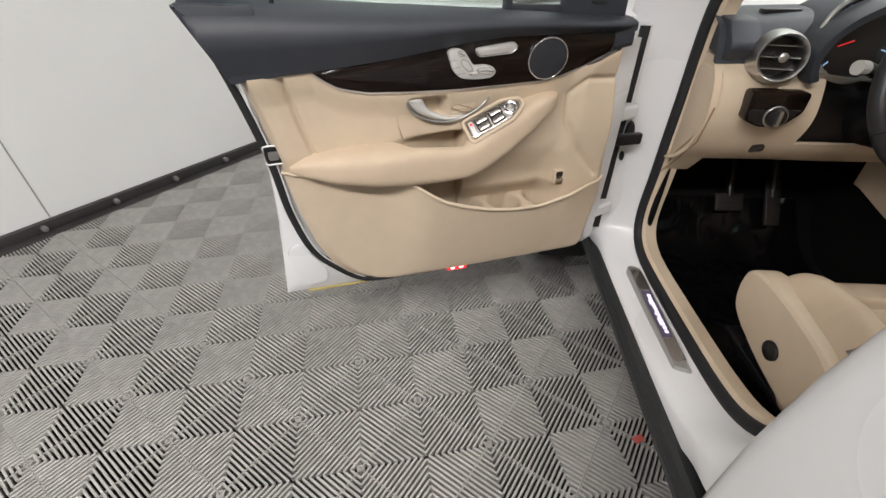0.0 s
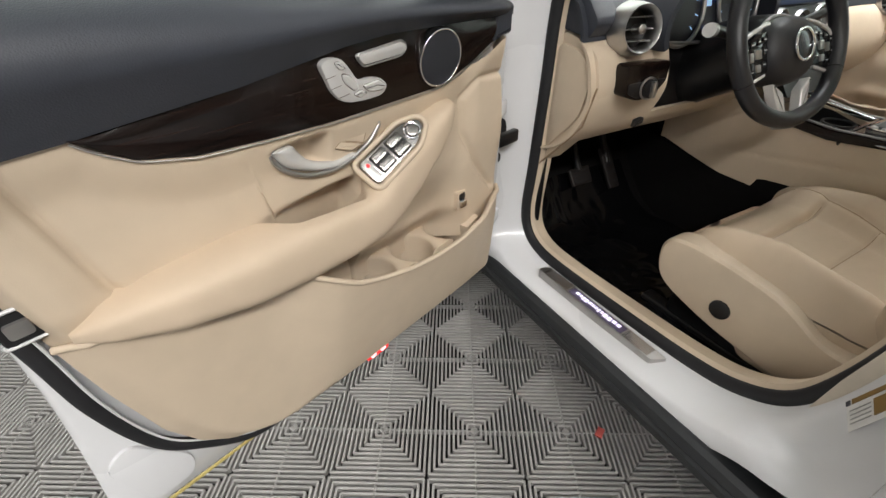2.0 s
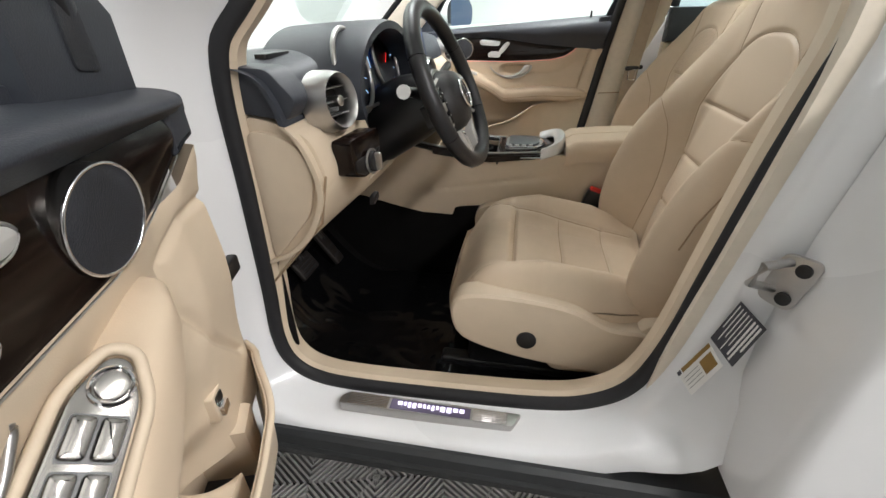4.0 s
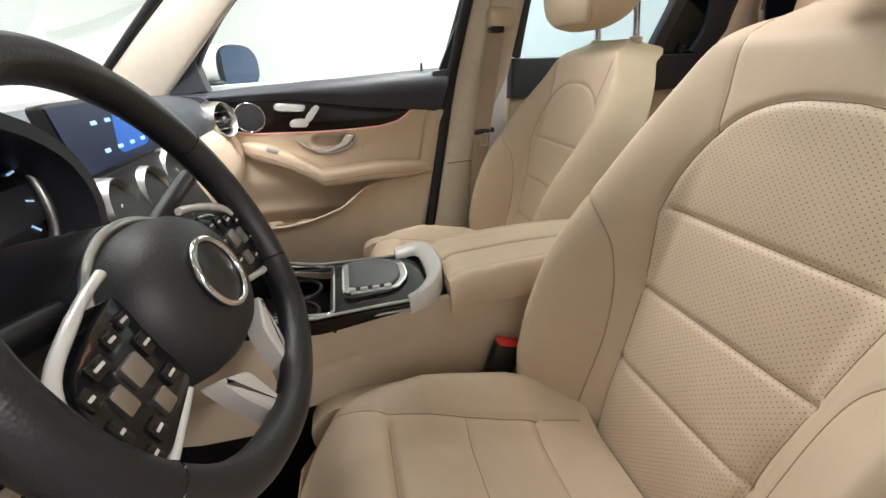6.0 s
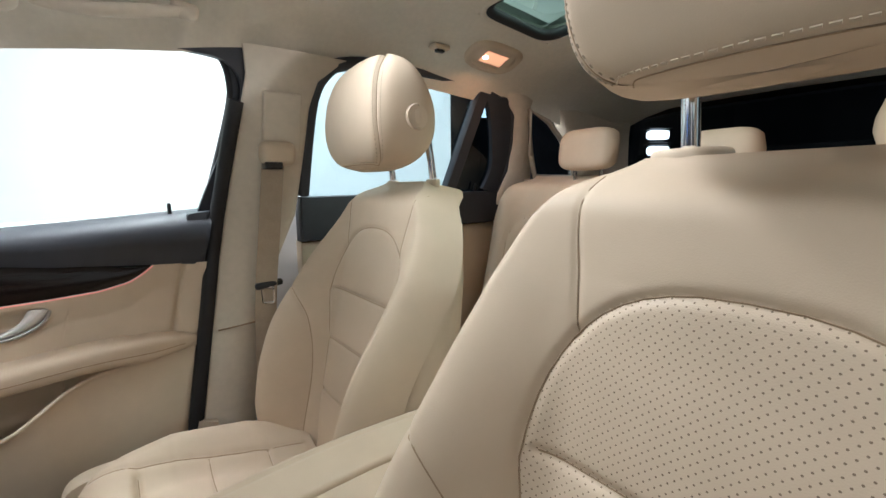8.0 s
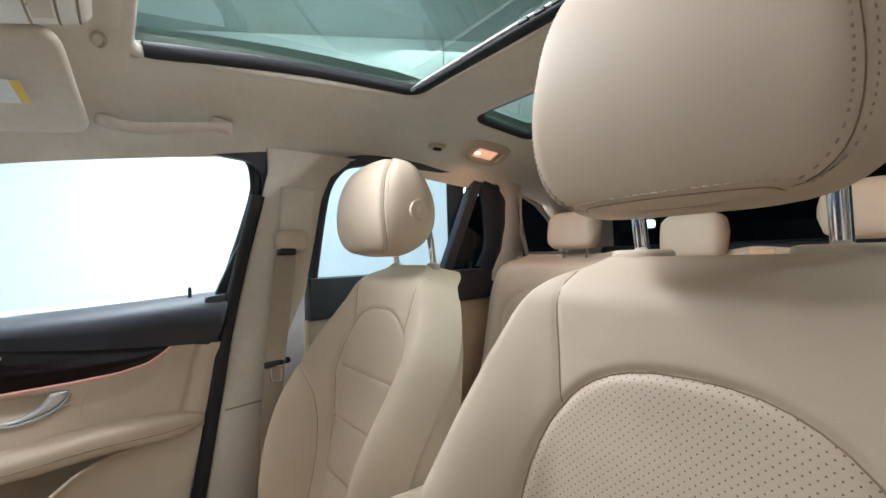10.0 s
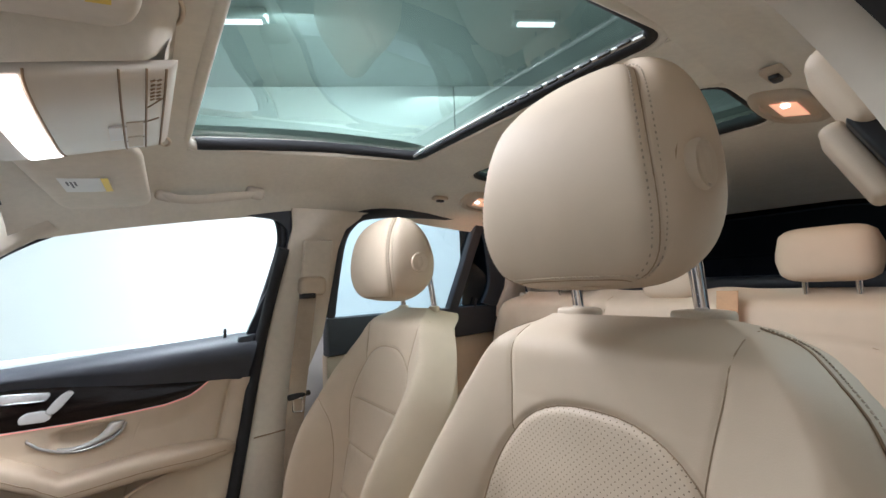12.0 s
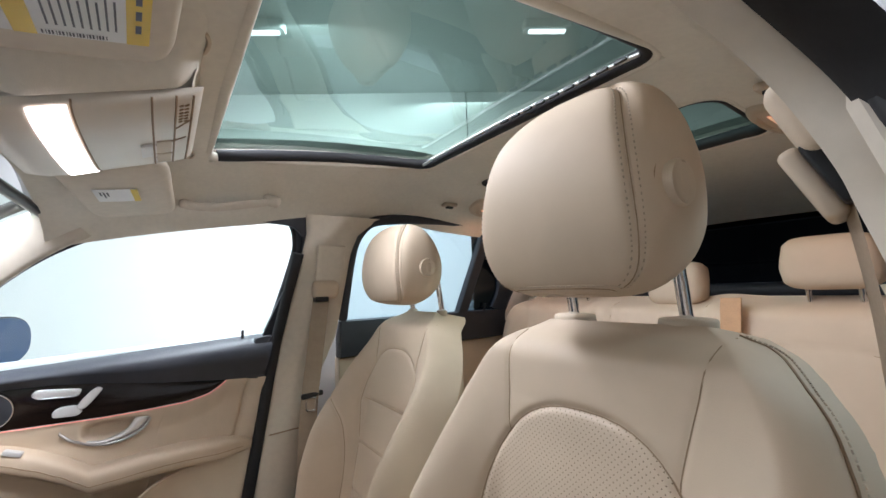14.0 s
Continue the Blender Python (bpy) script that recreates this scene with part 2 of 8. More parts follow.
class Frame:
    """A local frame (u, w, z) of a door or side, with a mirror across for the other side of the car."""

    def __init__(self, matrix, flip=False):
        self.m, self.flip = matrix, flip

    def p(self, u, z, w=0.0):
        return self.m @ Vector((u, -w if self.flip else w, z))


def put(name, me, material, parent=None, label="", soft=True, angle=None):
    ob = new(name, me)
    me.materials.append(material)
    if parent:
        ob.parent = parent
    if label:
        ob["label"] = label
    return ob


def fix_normals(me):
    bm = bmesh.new()
    bm.from_mesh(me)
    bmesh.ops.remove_doubles(bm, verts=bm.verts, dist=1e-5)
    bmesh.ops.recalc_face_normals(bm, faces=bm.faces)
    bm.to_mesh(me)
    bm.free()
    return me


def sheet(name, fn, nu, nv, material, parent=None, label="", thick=0.0, side=None):
    """A surface fn(i/nu, j/nv) -> point; thick gives it a back and rims, along the vector side(i, j) or its normal."""
    P = [[Vector(fn(i / nu, j / nv)) for i in range(nu + 1)] for j in range(nv + 1)]
    verts = [p for row in P for p in row]
    k = nu + 1
    faces = [(j * k + i, j * k + i + 1, (j + 1) * k + i + 1, (j + 1) * k + i) for j in range(nv) for i in range(nu)]
    if thick:
        base = len(verts)
        off = Vector(side)
        verts += [p + off * thick for p in list(verts)]
        faces += [tuple(base + q for q in reversed(f)) for f in list(faces)]
        rim = [i for i in range(k)] + [j * k + nu for j in range(1, nv + 1)] + [nv * k + i for i in range(nu - 1, -1, -1)] + [j * k for j in range(nv - 1, 0, -1)]
        for a, b in zip(rim, rim[1:] + rim[:1]):
            faces.append((b, a, base + a, base + b))
    me = mesh_of(name, verts, faces)
    if thick:
        fix_normals(me)
        me.shade_smooth()
        me.set_sharp_from_angle(angle=radians(50))
    return put(name, me, material, parent, label)


def loft(name, rings, material, parent=None, label="", closed=True, caps=True, sharp=50):
    n = len(rings[0])
    verts = [Vector(p) for r in rings for p in r]
    faces = []
    for a in range(len(rings) - 1):
        for i in range(n if closed else n - 1):
            j = (i + 1) % n
            faces.append((a * n + i, a * n + j, (a + 1) * n + j, (a + 1) * n + i))
    if caps and closed:
        faces.append(tuple(range(n - 1, -1, -1)))
        faces.append(tuple((len(rings) - 1) * n + i for i in range(n)))
    me = mesh_of(name, verts, faces)
    fix_normals(me)
    me.shade_smooth()
    me.set_sharp_from_angle(angle=radians(sharp))
    return put(name, me, material, parent, label)


def tube(name, pts, radius, material, parent=None, label="", n=10, closed=False, flat=1.0, up=(0, 0, 1)):
    """A round bar along pts; radius may be a list; flat squeezes it along up."""
    pts = [Vector(p) for p in pts]
    rings = []
    for i, p in enumerate(pts):
        q0 = pts[i - 1] if i or closed else pts[0]
        q1 = pts[(i + 1) % len(pts)] if i + 1 < len(pts) or closed else pts[-1]
        t = (q1 - q0).normalized()
        s = t.cross(Vector(up))
        if s.length < 1e-4:
            s = t.cross(Vector((1, 0, 0)))
        s.normalize()
        v = s.cross(t).normalized()
        r = radius[i] if isinstance(radius, (list, tuple)) else radius
        rings.append([p + s * (r * math.cos(2 * math.pi * k / n)) + v * (r * flat * math.sin(2 * math.pi * k / n)) for k in range(n)])
    if closed:
        rings.append(rings[0])
    return loft(name, rings, material, parent, label, caps=not closed)


def slab(name, poly, fr, w0, w1, material, parent=None, label="", bevel=0.0, seg=2):
    """A plate: the outline poly of (u, z), from depth w0 to w1 in the frame fr, with rounded front edges."""
    bm = bmesh.new()
    a = [bm.verts.new(fr.p(u, z, w0)) for u, z in poly]
    b = [bm.verts.new(fr.p(u, z, w1)) for u, z in poly]
    bm.faces.new(a)
    top = bm.faces.new(b)
    for i in range(len(poly)):
        j = (i + 1) % len(poly)
        bm.faces.new((a[i], a[j], b[j], b[i]))
    bmesh.ops.recalc_face_normals(bm, faces=bm.faces)
    if bevel:
        bmesh.ops.bevel(bm, geom=list(top.edges), offset=bevel, segments=seg, affect="EDGES", profile=0.6)
    me = bpy.data.meshes.new(name)
    bm.to_mesh(me)
    bm.free()
    me.shade_smooth()
    me.set_sharp_from_angle(angle=radians(35))
    return put(name, me, material, parent, label)


def rbox(name, size, m, material, parent=None, label="", bevel=0.01, seg=3):
    bm = bmesh.new()
    bmesh.ops.create_cube(bm, size=1)
    bmesh.ops.scale(bm, vec=size, verts=bm.verts)
    if bevel:
        bmesh.ops.bevel(bm, geom=list(bm.edges), offset=bevel, segments=seg, affect="EDGES", profile=0.5)
    bmesh.ops.transform(bm, matrix=m, verts=bm.verts)
    me = bpy.data.meshes.new(name)
    bm.to_mesh(me)
    bm.free()
    me.shade_smooth()
    me.set_sharp_from_angle(angle=radians(40))
    return put(name, me, material, parent, label)


def rounded(poly, r=0.01, n=4):
    """A 2D outline with its corners rounded."""
    out = []
    k = len(poly)
    for i in range(k):
        p0, p1, p2 = Vector(poly[i - 1]), Vector(poly[i]), Vector(poly[(i + 1) % k])
        a, b = p0 - p1, p2 - p1
        d = min(r, a.length * 0.48, b.length * 0.48)
        s, e = p1 + a.normalized() * d, p1 + b.normalized() * d
        for j in range(n + 1):
            t = j / n
            out.append(tuple(s * (1 - t) ** 2 + p1 * (2 * t * (1 - t)) + e * t * t))
    return out


def ellipse(cx, cz, rx, rz, n=32):
    return [(cx + rx * math.cos(2 * math.pi * i / n), cz + rz * math.sin(2 * math.pi * i / n)) for i in range(n)]


def thing(name, label, category, at=(0, 0, 0), group="", kind=""):
    ob = new(name)
    ob.location = at
    ob.empty_display_size = 0.05
    return tagged(ob, label, category, group, kind)


def keep_place(thing_ob):
    """Parts are written in world places: take the thing's own place out again."""
    inv = thing_ob.matrix_basis.inverted()
    for c in thing_ob.children:
        c.matrix_parent_inverse = inv

# ---------------------------------------------------------------- the booth
def wall_box(name, p, q, z0, z1, out, material, thick=0.12):
    """A wall from p to q on the floor, its thickness on the side out."""
    p, q, o = Vector(p), Vector(q), Vector(out) * thick
    rings = [[v + Vector((0, 0, z)) for v in (p, q, q + o, p + o)] for z in (z0, z1)]
    return tagged(loft(name, rings, material, sharp=30), kind="structure")


tagged(wall_box("wall_left", booth(-4.4, WALL_L), booth(WALL_F, WALL_L), 0, CEIL, -E2, WALLPAINT),
       "white smooth booth wall panel behind the open car door", "wall")
tagged(wall_box("wall_right", booth(-0.47, WALL_R), booth(WALL_F, WALL_R), 0, CEIL, E2, WALLPAINT),
       "brightly lit white booth wall beyond the passenger windows", "wall")
tagged(wall_box("wall_front", booth(WALL_F, WALL_L - 0.12), booth(WALL_F, WALL_R + 0.12), 0, CEIL, E1, WALLPAINT),
       "white booth wall ahead of the car", "wall")
tagged(wall_box("wall_header", booth(-4.4, WALL_R), booth(-0.48, WALL_R), 2.25, CEIL, E2, WALLPAINT), "white beam over the booth's open side", "wall")
# the booth is open at its back towards a dark hall
tagged(wall_box("wall_back", booth(-7.5, WALL_L - 1.5), booth(-7.5, WALL_R + 5.5), 0, 4.4, -E1, HALL),
       "dark unlit hall wall behind the car", "wall")
tagged(wall_box("wall_hall_left", booth(-7.5, WALL_L - 1.5), booth(-4.4, WALL_L - 1.5), 0, 4.4, -E2, HALL), "dark hall side wall", "wall")
tagged(wall_box("wall_hall_right", booth(-7.5, WALL_R + 5.5), booth(WALL_F, WALL_R + 5.5), 0, 4.4, E2, HALL), "dark hall side wall", "wall")


def flat_box(name, a0, a1, b0, b1, z0, z1, material):
    rings = [[booth(a, b, z) for a, b in ((a0, b0), (a1, b0), (a1, b1), (a0, b1))] for z in (z0, z1)]
    return tagged(loft(name, rings, material, sharp=30), kind="structure")


tagged(flat_box("ceiling", -4.4, WALL_F + 0.1, WALL_L - 0.1, WALL_R + 0.1, CEIL, CEIL + 0.1, CEILPAINT), "pale grey booth ceiling with lamps", "ceiling")
tagged(flat_box("ceiling_hall", -7.6, WALL_F + 0.1, WALL_L - 1.6, WALL_R + 5.6, 4.4, 4.5, HALL), "dark hall ceiling", "ceiling")
FLOOR = tagged(flat_box("floor", -7.6, WALL_F + 0.2, WALL_L - 1.6, WALL_R + 5.6, -0.12, -0.019, TILEBASE), "black floor under grey ribbed plastic tiles", "floor")

# track along the foot of the left wall, with its bolts, and the joints of the wall panels
track = thing("wall_track", "dark metal track with bolts along the wall foot", "track", booth(0, WALL_L, 0))
tfr = Frame(Matrix.Translation(booth(0, WALL_L)) @ Matrix(((E1.x, E2.x, 0, 0), (E1.y, E2.y, 0, 0), (0, 0, 1, 0), (0, 0, 0, 1))))
slab("rail", [(-4.3, -0.01), (3.5, -0.01), (3.5, 0.055), (-4.3, 0.055)], tfr, 0.001, 0.03, TRACK, track, bevel=0.006)
slab("foot_strip", [(-4.3, -0.01), (3.5, -0.01), (3.5, 0.006), (-4.3, 0.006)], tfr, 0.031, 0.085, TRACK, track, bevel=0.004)
for i in range(12):
    u = -1.55 + 0.33 * i
    slab("bolt", ellipse(u, 0.03, 0.014, 0.014, 10), tfr, 0.031, 0.06, SATIN, track, bevel=0.004)
keep_place(track)
for i, u in enumerate((-1.98, -0.51, 0.96, 2.43)):
    tagged(slab("wall_joint", [(u - 0.003, 0.06), (u + 0.003, 0.06), (u + 0.003, CEIL), (u - 0.003, CEIL)], tfr, 0.001, 0.003, JOINT), "thin grey joint between white wall panels", "joint", kind="structure")

# lamps under the ceiling
def tube_fixture(a, b, long):
    t = thing("ceiling_light", "white lit linear ceiling lamp in a slim housing", "ceiling light", booth(a, b, CEIL - 0.06), "booth ceiling lights")
    fr = Frame(Matrix.Translation(booth(a, b, CEIL - 0.06)) @ Matrix(((E2.x, 0, E1.x, 0), (E2.y, 0, E1.y, 0), (0, -1, 0, 0), (0, 0, 0, 1))))
    h = long / 2
    slab("housing", rounded([(-0.045, -h), (0.045, -h), (0.045, h), (-0.045, h)], 0.02), fr, -0.059, 0.0, CEILPAINT, t, bevel=0.006)
    slab("diffuser", rounded([(-0.02, -h + 0.03), (0.02, -h + 0.03), (0.02, h - 0.03), (-0.02, h - 0.03)], 0.01), fr, 0.001, 0.012, BARLIGHT, t, bevel=0.004)
    keep_place(t)


for a, b, long in ((0.9, -2.2, 0.3), (0.9, 0.2, 0.3), (-0.9, 1.75, 0.3), (0.9, 1.75, 0.3)):
    tube_fixture(a, b, long)

# dark hall lamps seen through the rear windows
for a, b, z in ((-6.2, 2.2, 2.7), (-6.9, 0.9, 2.3), (-0.93, 3.86, 1.88), (-2.76, 3.67, 1.64), (-2.77, 3.67, 1.48)):
    t = thing("hall_light", "white lamp on a black stand in the dark hall", "lamp", booth(a, b, 0), "hall lamps")
    rbox("lamp_head", (0.22, 0.10, 0.09), Matrix.Translation(booth(a, b, z)) @ pose(0, 0, 0, 0, 0, 58.9), LAMPWHITE, t, bevel=0.03)
    rbox("lamp_hood", (0.26, 0.13, 0.03), Matrix.Translation(booth(a, b, z + 0.07)) @ pose(0, 0, 0, 0, 0, 58.9), BLACK, t, bevel=0.015)
    tube("lamp_stand", [booth(a, b, -0.019), booth(a, b, z - 0.045)], 0.014, BLACK, t, "black lamp stand", n=8)
    keep_place(t)

# ---------------------------------------------------------------- front seats
def seam_distance(x, y, line):
    best = 9.0
    for (ax, ay), (bx, by) in zip(line, line[1:]):
        dx, dy = bx - ax, by - ay
        t = max(0.0, min(1.0, ((x - ax) * dx + (y - ay) * dy) / (dx * dx + dy * dy + 1e-12)))
        d = math.hypot(x - ax - t * dx, y - ay - t * dy)
        best = min(best, d)
    return best


def nearest_on(x, y, line):
    best, spot = 9.0, (x, y)
    for (ax, ay), (bx, by) in zip(line, line[1:]):
        dx, dy = bx - ax, by - ay
        t = max(0.0, min(1.0, ((x - ax) * dx + (y - ay) * dy) / (dx * dx + dy * dy + 1e-12)))
        q = (ax + t * dx, ay + t * dy)
        d = math.hypot(x - q[0], y - q[1])
        if d < best:
            best, spot = d, q
    return best, spot


def paneled(parent, place, half, rows, seams, regions, nx, ny, depth_of, seam_w=0.0042, seam_d=0.0040, snap=None):
    """A padded surface over (x, s): half(s) gives its half width, place(x, s, d) the point, seams the grooves,
    regions names each place's part, snap the border between two materials. One mesh a region."""
    s0, s1 = rows
    P, reg = {}, {}
    cell = (s1 - s0) / ny

    def deep(x, s, f):
        d = depth_of(x, s, f)
        for line, width in seams:
            q = seam_distance(x, s, line)
            if q < 0.03:
                d -= seam_d * width * math.exp(-(q / seam_w) ** 2) + 0.0008 * width * math.exp(-(q / 0.012) ** 2)
        return d

    for j in range(ny + 1):
        for i in range(nx + 1):
            s = s0 + (s1 - s0) * j / ny
            hw = half(s)
            f = 2 * i / nx - 1
            f = math.copysign(abs(f) ** 0.9, f)
            x = f * hw
            if snap and 0 < i < nx and 0 < j < ny:
                q, spot = nearest_on(x, s, snap)
                if q < cell * 0.72:
                    x, s = spot
                    f = x / half(s)
            P[i, j] = Vector(place(x, s, deep(x, s, f)))
            reg[i, j] = (x, s)
    N = {}
    for j in range(ny + 1):
        for i in range(nx + 1):
            du = P[min(i + 1, nx), j] - P[max(i - 1, 0), j]
            dv = P[i, min(j + 1, ny)] - P[i, max(j - 1, 0)]
            N[i, j] = du.cross(dv).normalized()
    made = {}
    for j in range(ny):
        for i in range(nx):
            k4 = [reg[i, j], reg[i + 1, j], reg[i + 1, j + 1], reg[i, j + 1]]
            made.setdefault(regions(sum(k[0] for k in k4) / 4, sum(k[1] for k in k4) / 4), []).append((i, j))
    for (name, material, label), cells in made.items():
        index, verts, faces, nrm = {}, [], [], []
        for i, j in cells:
            f = []
            for k in ((i, j), (i + 1, j), (i + 1, j + 1), (i, j + 1)):
                if k not in index:
                    index[k] = len(verts)
                    verts.append(P[k])
                    nrm.append(N[k])
                f.append(index[k])
            faces.append(tuple(f))
        me = bpy.data.meshes.new(name)
        me.from_pydata([tuple(v) for v in verts], [], faces)
        me.shade_smooth()
        me.normals_split_custom_set_from_vertices([tuple(v) for v in nrm])
        put(name, me, material, parent, label)
    # dark line down each groove, standing in for the shade in the seam
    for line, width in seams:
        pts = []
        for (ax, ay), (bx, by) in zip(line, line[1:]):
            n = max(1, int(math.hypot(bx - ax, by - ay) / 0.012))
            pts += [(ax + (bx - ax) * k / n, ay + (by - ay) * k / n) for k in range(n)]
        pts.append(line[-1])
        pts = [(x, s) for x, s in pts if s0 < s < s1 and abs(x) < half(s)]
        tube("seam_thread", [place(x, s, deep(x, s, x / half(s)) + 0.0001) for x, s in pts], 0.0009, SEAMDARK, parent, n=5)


def lerp_smooth(rows, x, r=0.025):
    """A table read with its corners rounded."""
    return sum(lerp_table(rows, x + r * k) for k in (-1, -0.5, 0, 0.5, 1)) / 5


LEAN_N = Vector((0, 0.9755, 0.220))
LEAN_U = Vector((0, -0.220, 0.9755))
ARCH_H, ARCH_TOP, ARCH_BASE = 0.138, 0.262, 0.10


def arch_half(s):
    """The half width of the middle field below its arch; it narrows downwards."""
    return lerp_table([(-0.36, 0.100), (-0.26, 0.106), (-0.07, 0.114), (0.03, 0.125), (ARCH_BASE, ARCH_H)], s)


def arch_line(grow=0.0, base=-0.26):
    """The seam round the backrest's middle field."""
    legs = [base + (ARCH_BASE - base) * k / 8 for k in range(8)]
    pts = [(-(arch_half(z) + grow), z) for z in legs]
    for k in range(25):
        a = math.pi - math.pi * k / 24
        pts.append(((ARCH_H + grow) * math.copysign(abs(math.cos(a)) ** 0.8, math.cos(a)), ARCH_BASE + (ARCH_TOP - ARCH_BASE + grow) * abs(math.sin(a)) ** 0.8))
    pts += [(arch_half(z) + grow, z) for z in reversed(legs)]
    return pts


def front_seat(cx, dy, dz, hr_up, label, hr_button=-1):
    """A leather seat whose backrest's datum lies at (cx, -0.025 + dy, 0.82 + dz)."""
    base = Vector((cx, -0.025 + dy, 0.82 + dz))
    t = thing("car_seat", label, "car seat", (cx, dy + 0.2, 0.36), "front seats")

    def half(s):
        return lerp_smooth([(-0.36, 0.200), (-0.28, 0.225), (-0.18, 0.243), (-0.05, 0.255), (0.08, 0.256), (0.18, 0.250), (0.25, 0.237), (0.30, 0.218), (0.34, 0.186), (0.36, 0.160), (0.372, 0.125), (0.40, 0.10)], s, 0.012) - (0.042 * smoothstep(0.15, 0.355, s) if cx > 0 else 0.0)

    def depth(x, s, f):
        a = abs(x)
        bol = smoothstep(0.105, 0.212, a) * lerp_smooth([(-0.36, 0.085), (-0.2, 0.128), (-0.1, 0.130), (0.0, 0.118), (0.05, 0.101), (0.115, 0.073), (0.20, 0.037), (0.28, 0.010), (0.34, 0.0), (0.38, 0.0)], s)
        edge = -0.085 * max(0.0, abs(f) - 0.80) ** 2 / 0.04
        top = -0.055 * smoothstep(0.30, 0.375, s) ** 2
        lum = 0.012 * math.exp(-((s + 0.12) / 0.12) ** 2) * (1 - smoothstep(0.08, 0.15, a))
        low = -0.03 * smoothstep(-0.26, -0.36, s)
        pad = 0.0
        if a < ARCH_H:
            for lo, hi in ((-0.24, -0.12), (-0.12, -0.006), (-0.006, 0.11), (0.11, 0.26)):
                if lo <= s < hi:
                    pad = 0.0028 * max(0.0, math.sin(math.pi * (s - lo) / (hi - lo))) ** 0.6 * (1 - (a / ARCH_H) ** 4)
        return bol + edge + top + lum + low + pad

    def place(x, s, d):
        return base + Vector((x, 0, 0)) + LEAN_U * s + LEAN_N * d

    seams = [(arch_line(), 1.0),
             ([(-0.127, 0.11), (0.127, 0.11)], 0.9), ([(-0.120, -0.006), (0.120, -0.006)], 0.9), ([(-0.112, -0.12), (0.112, -0.12)], 0.9),
             ([tuple(v) for v in curve_through([(-0.112, 0.2145), (-0.120, 0.262), (-0.129, 0.31), (-0.132, 0.372)], 5)], 0.45), ([tuple(v) for v in curve_through([(0.112, 0.2145), (0.120, 0.262), (0.129, 0.31), (0.132, 0.372)], 5)], 0.45)]
    for sgn in ((-1, 1) if cx < 0 else (1,)):
        seams.append(([tuple(v) for v in curve_through([(sgn * 0.246, 0.105), (sgn * 0.200, 0.088), (sgn * 0.165, 0.048), (sgn * 0.149, 0.0), (sgn * 0.140, -0.06), (sgn * 0.136, -0.14), (sgn * 0.140, -0.32)], 5)], 0.7))
    stitch = curve_through([(-0.128, 0.368), (-0.20, 0.33), (-0.232, 0.255), (-0.246, 0.10), (-0.240, -0.10)], 6)

    def in_arch(x, s):
        if s < ARCH_BASE:
            return abs(x) < arch_half(s)
        if abs(x) > ARCH_H:
            return False
        return s < ARCH_BASE + (ARCH_TOP - ARCH_BASE) * (1 - (abs(x) / ARCH_H) ** 2.5) ** 0.4

    def regions(x, s):
        if in_arch(x, s):
            return ("backrest_insert", PERF, "perforated leather insert with cross seams")
        if s > 0.235 and abs(x) < 0.126:
            return ("backrest_top", LEATHER, "")
        if x > 0:
            return ("backrest_inner_bolster" if cx < 0 else "backrest_outer_bolster", LEATHER, "")
        return ("backrest_outer_bolster" if cx < 0 else "backrest_inner_bolster", LEATHER, "")

    paneled(t, place, half, (-0.36, 0.372), seams, regions, 190, 240, depth, snap=arch_line())

    # sides, back shell and top roll behind the padded front
    rings = []
    for s, back in ((-0.36, 0.10), (-0.25, 0.115), (-0.10, 0.125), (0.08, 0.112), (0.20, 0.092), (0.28, 0.074), (0.33, 0.060), (0.355, 0.052), (0.366, 0.047), (0.3715, 0.042), (0.3730, 0.035)):
        s1 = min(s, 0.3715)
        hw = half(s1) * (1.0 if s < 0.372 else 0.93) * (1 - 0.05 * smoothstep(0.10, 0.25, s) if cx > 0 else 1)
        f = depth(half(s1), s1, 1.0) - 0.002
        back_d = min(f - 0.02, depth(0.0, s1, 0.0) - back)
        ring = []
        for k in range(29):
            a = math.pi * k / 28
            c, q = math.cos(a), math.sin(a)
            ring.append(place(math.copysign(abs(c) ** (0.45 if cx < 0 else 0.45 + 0.5 * smoothstep(0.22, 0.36, s)), c) * hw, s, f + (back_d - f) * abs(q) ** 0.6))
        for g in (-0.93, -0.8, -0.6, -0.3, 0.0, 0.3, 0.6, 0.8, 0.93):
            ring.append(place(g * hw, s, depth(g * half(s1), s1, abs(g)) - (0.034 if s < 0.34 else 0.010)))
        rings.append(ring)
    loft("backrest_shell", rings, LEATHER, t, closed=True, sharp=70)
    for sgn in ((-1, 1) if cx < 0 else (1,)):
        pts = []
        for x, s in (stitch if cx < 0 else [v for v in stitch if v[1] < 0.20]):
            x = min(abs(x), 0.955 * half(s))
            pts.append(place(sgn * x, s, depth(x, s, x / half(s)) + 0.0008))
        tube("piping_seam", pts, 0.0016, SEAMDARK, t, n=6)
        if sgn * cx > 0:
            for k in range(0, len(pts) - 1):
                a, b = pts[k], pts[k + 1]
                for q in range(3):
                    p0, p1 = a.lerp(b, q / 3 + 0.05), a.lerp(b, q / 3 + 0.26)
                    off = Vector((sgn * 0.006, 0, 0))
                    tube("stitch", [p0 + off, p1 + off], 0.0011, STITCH, t, n=5)

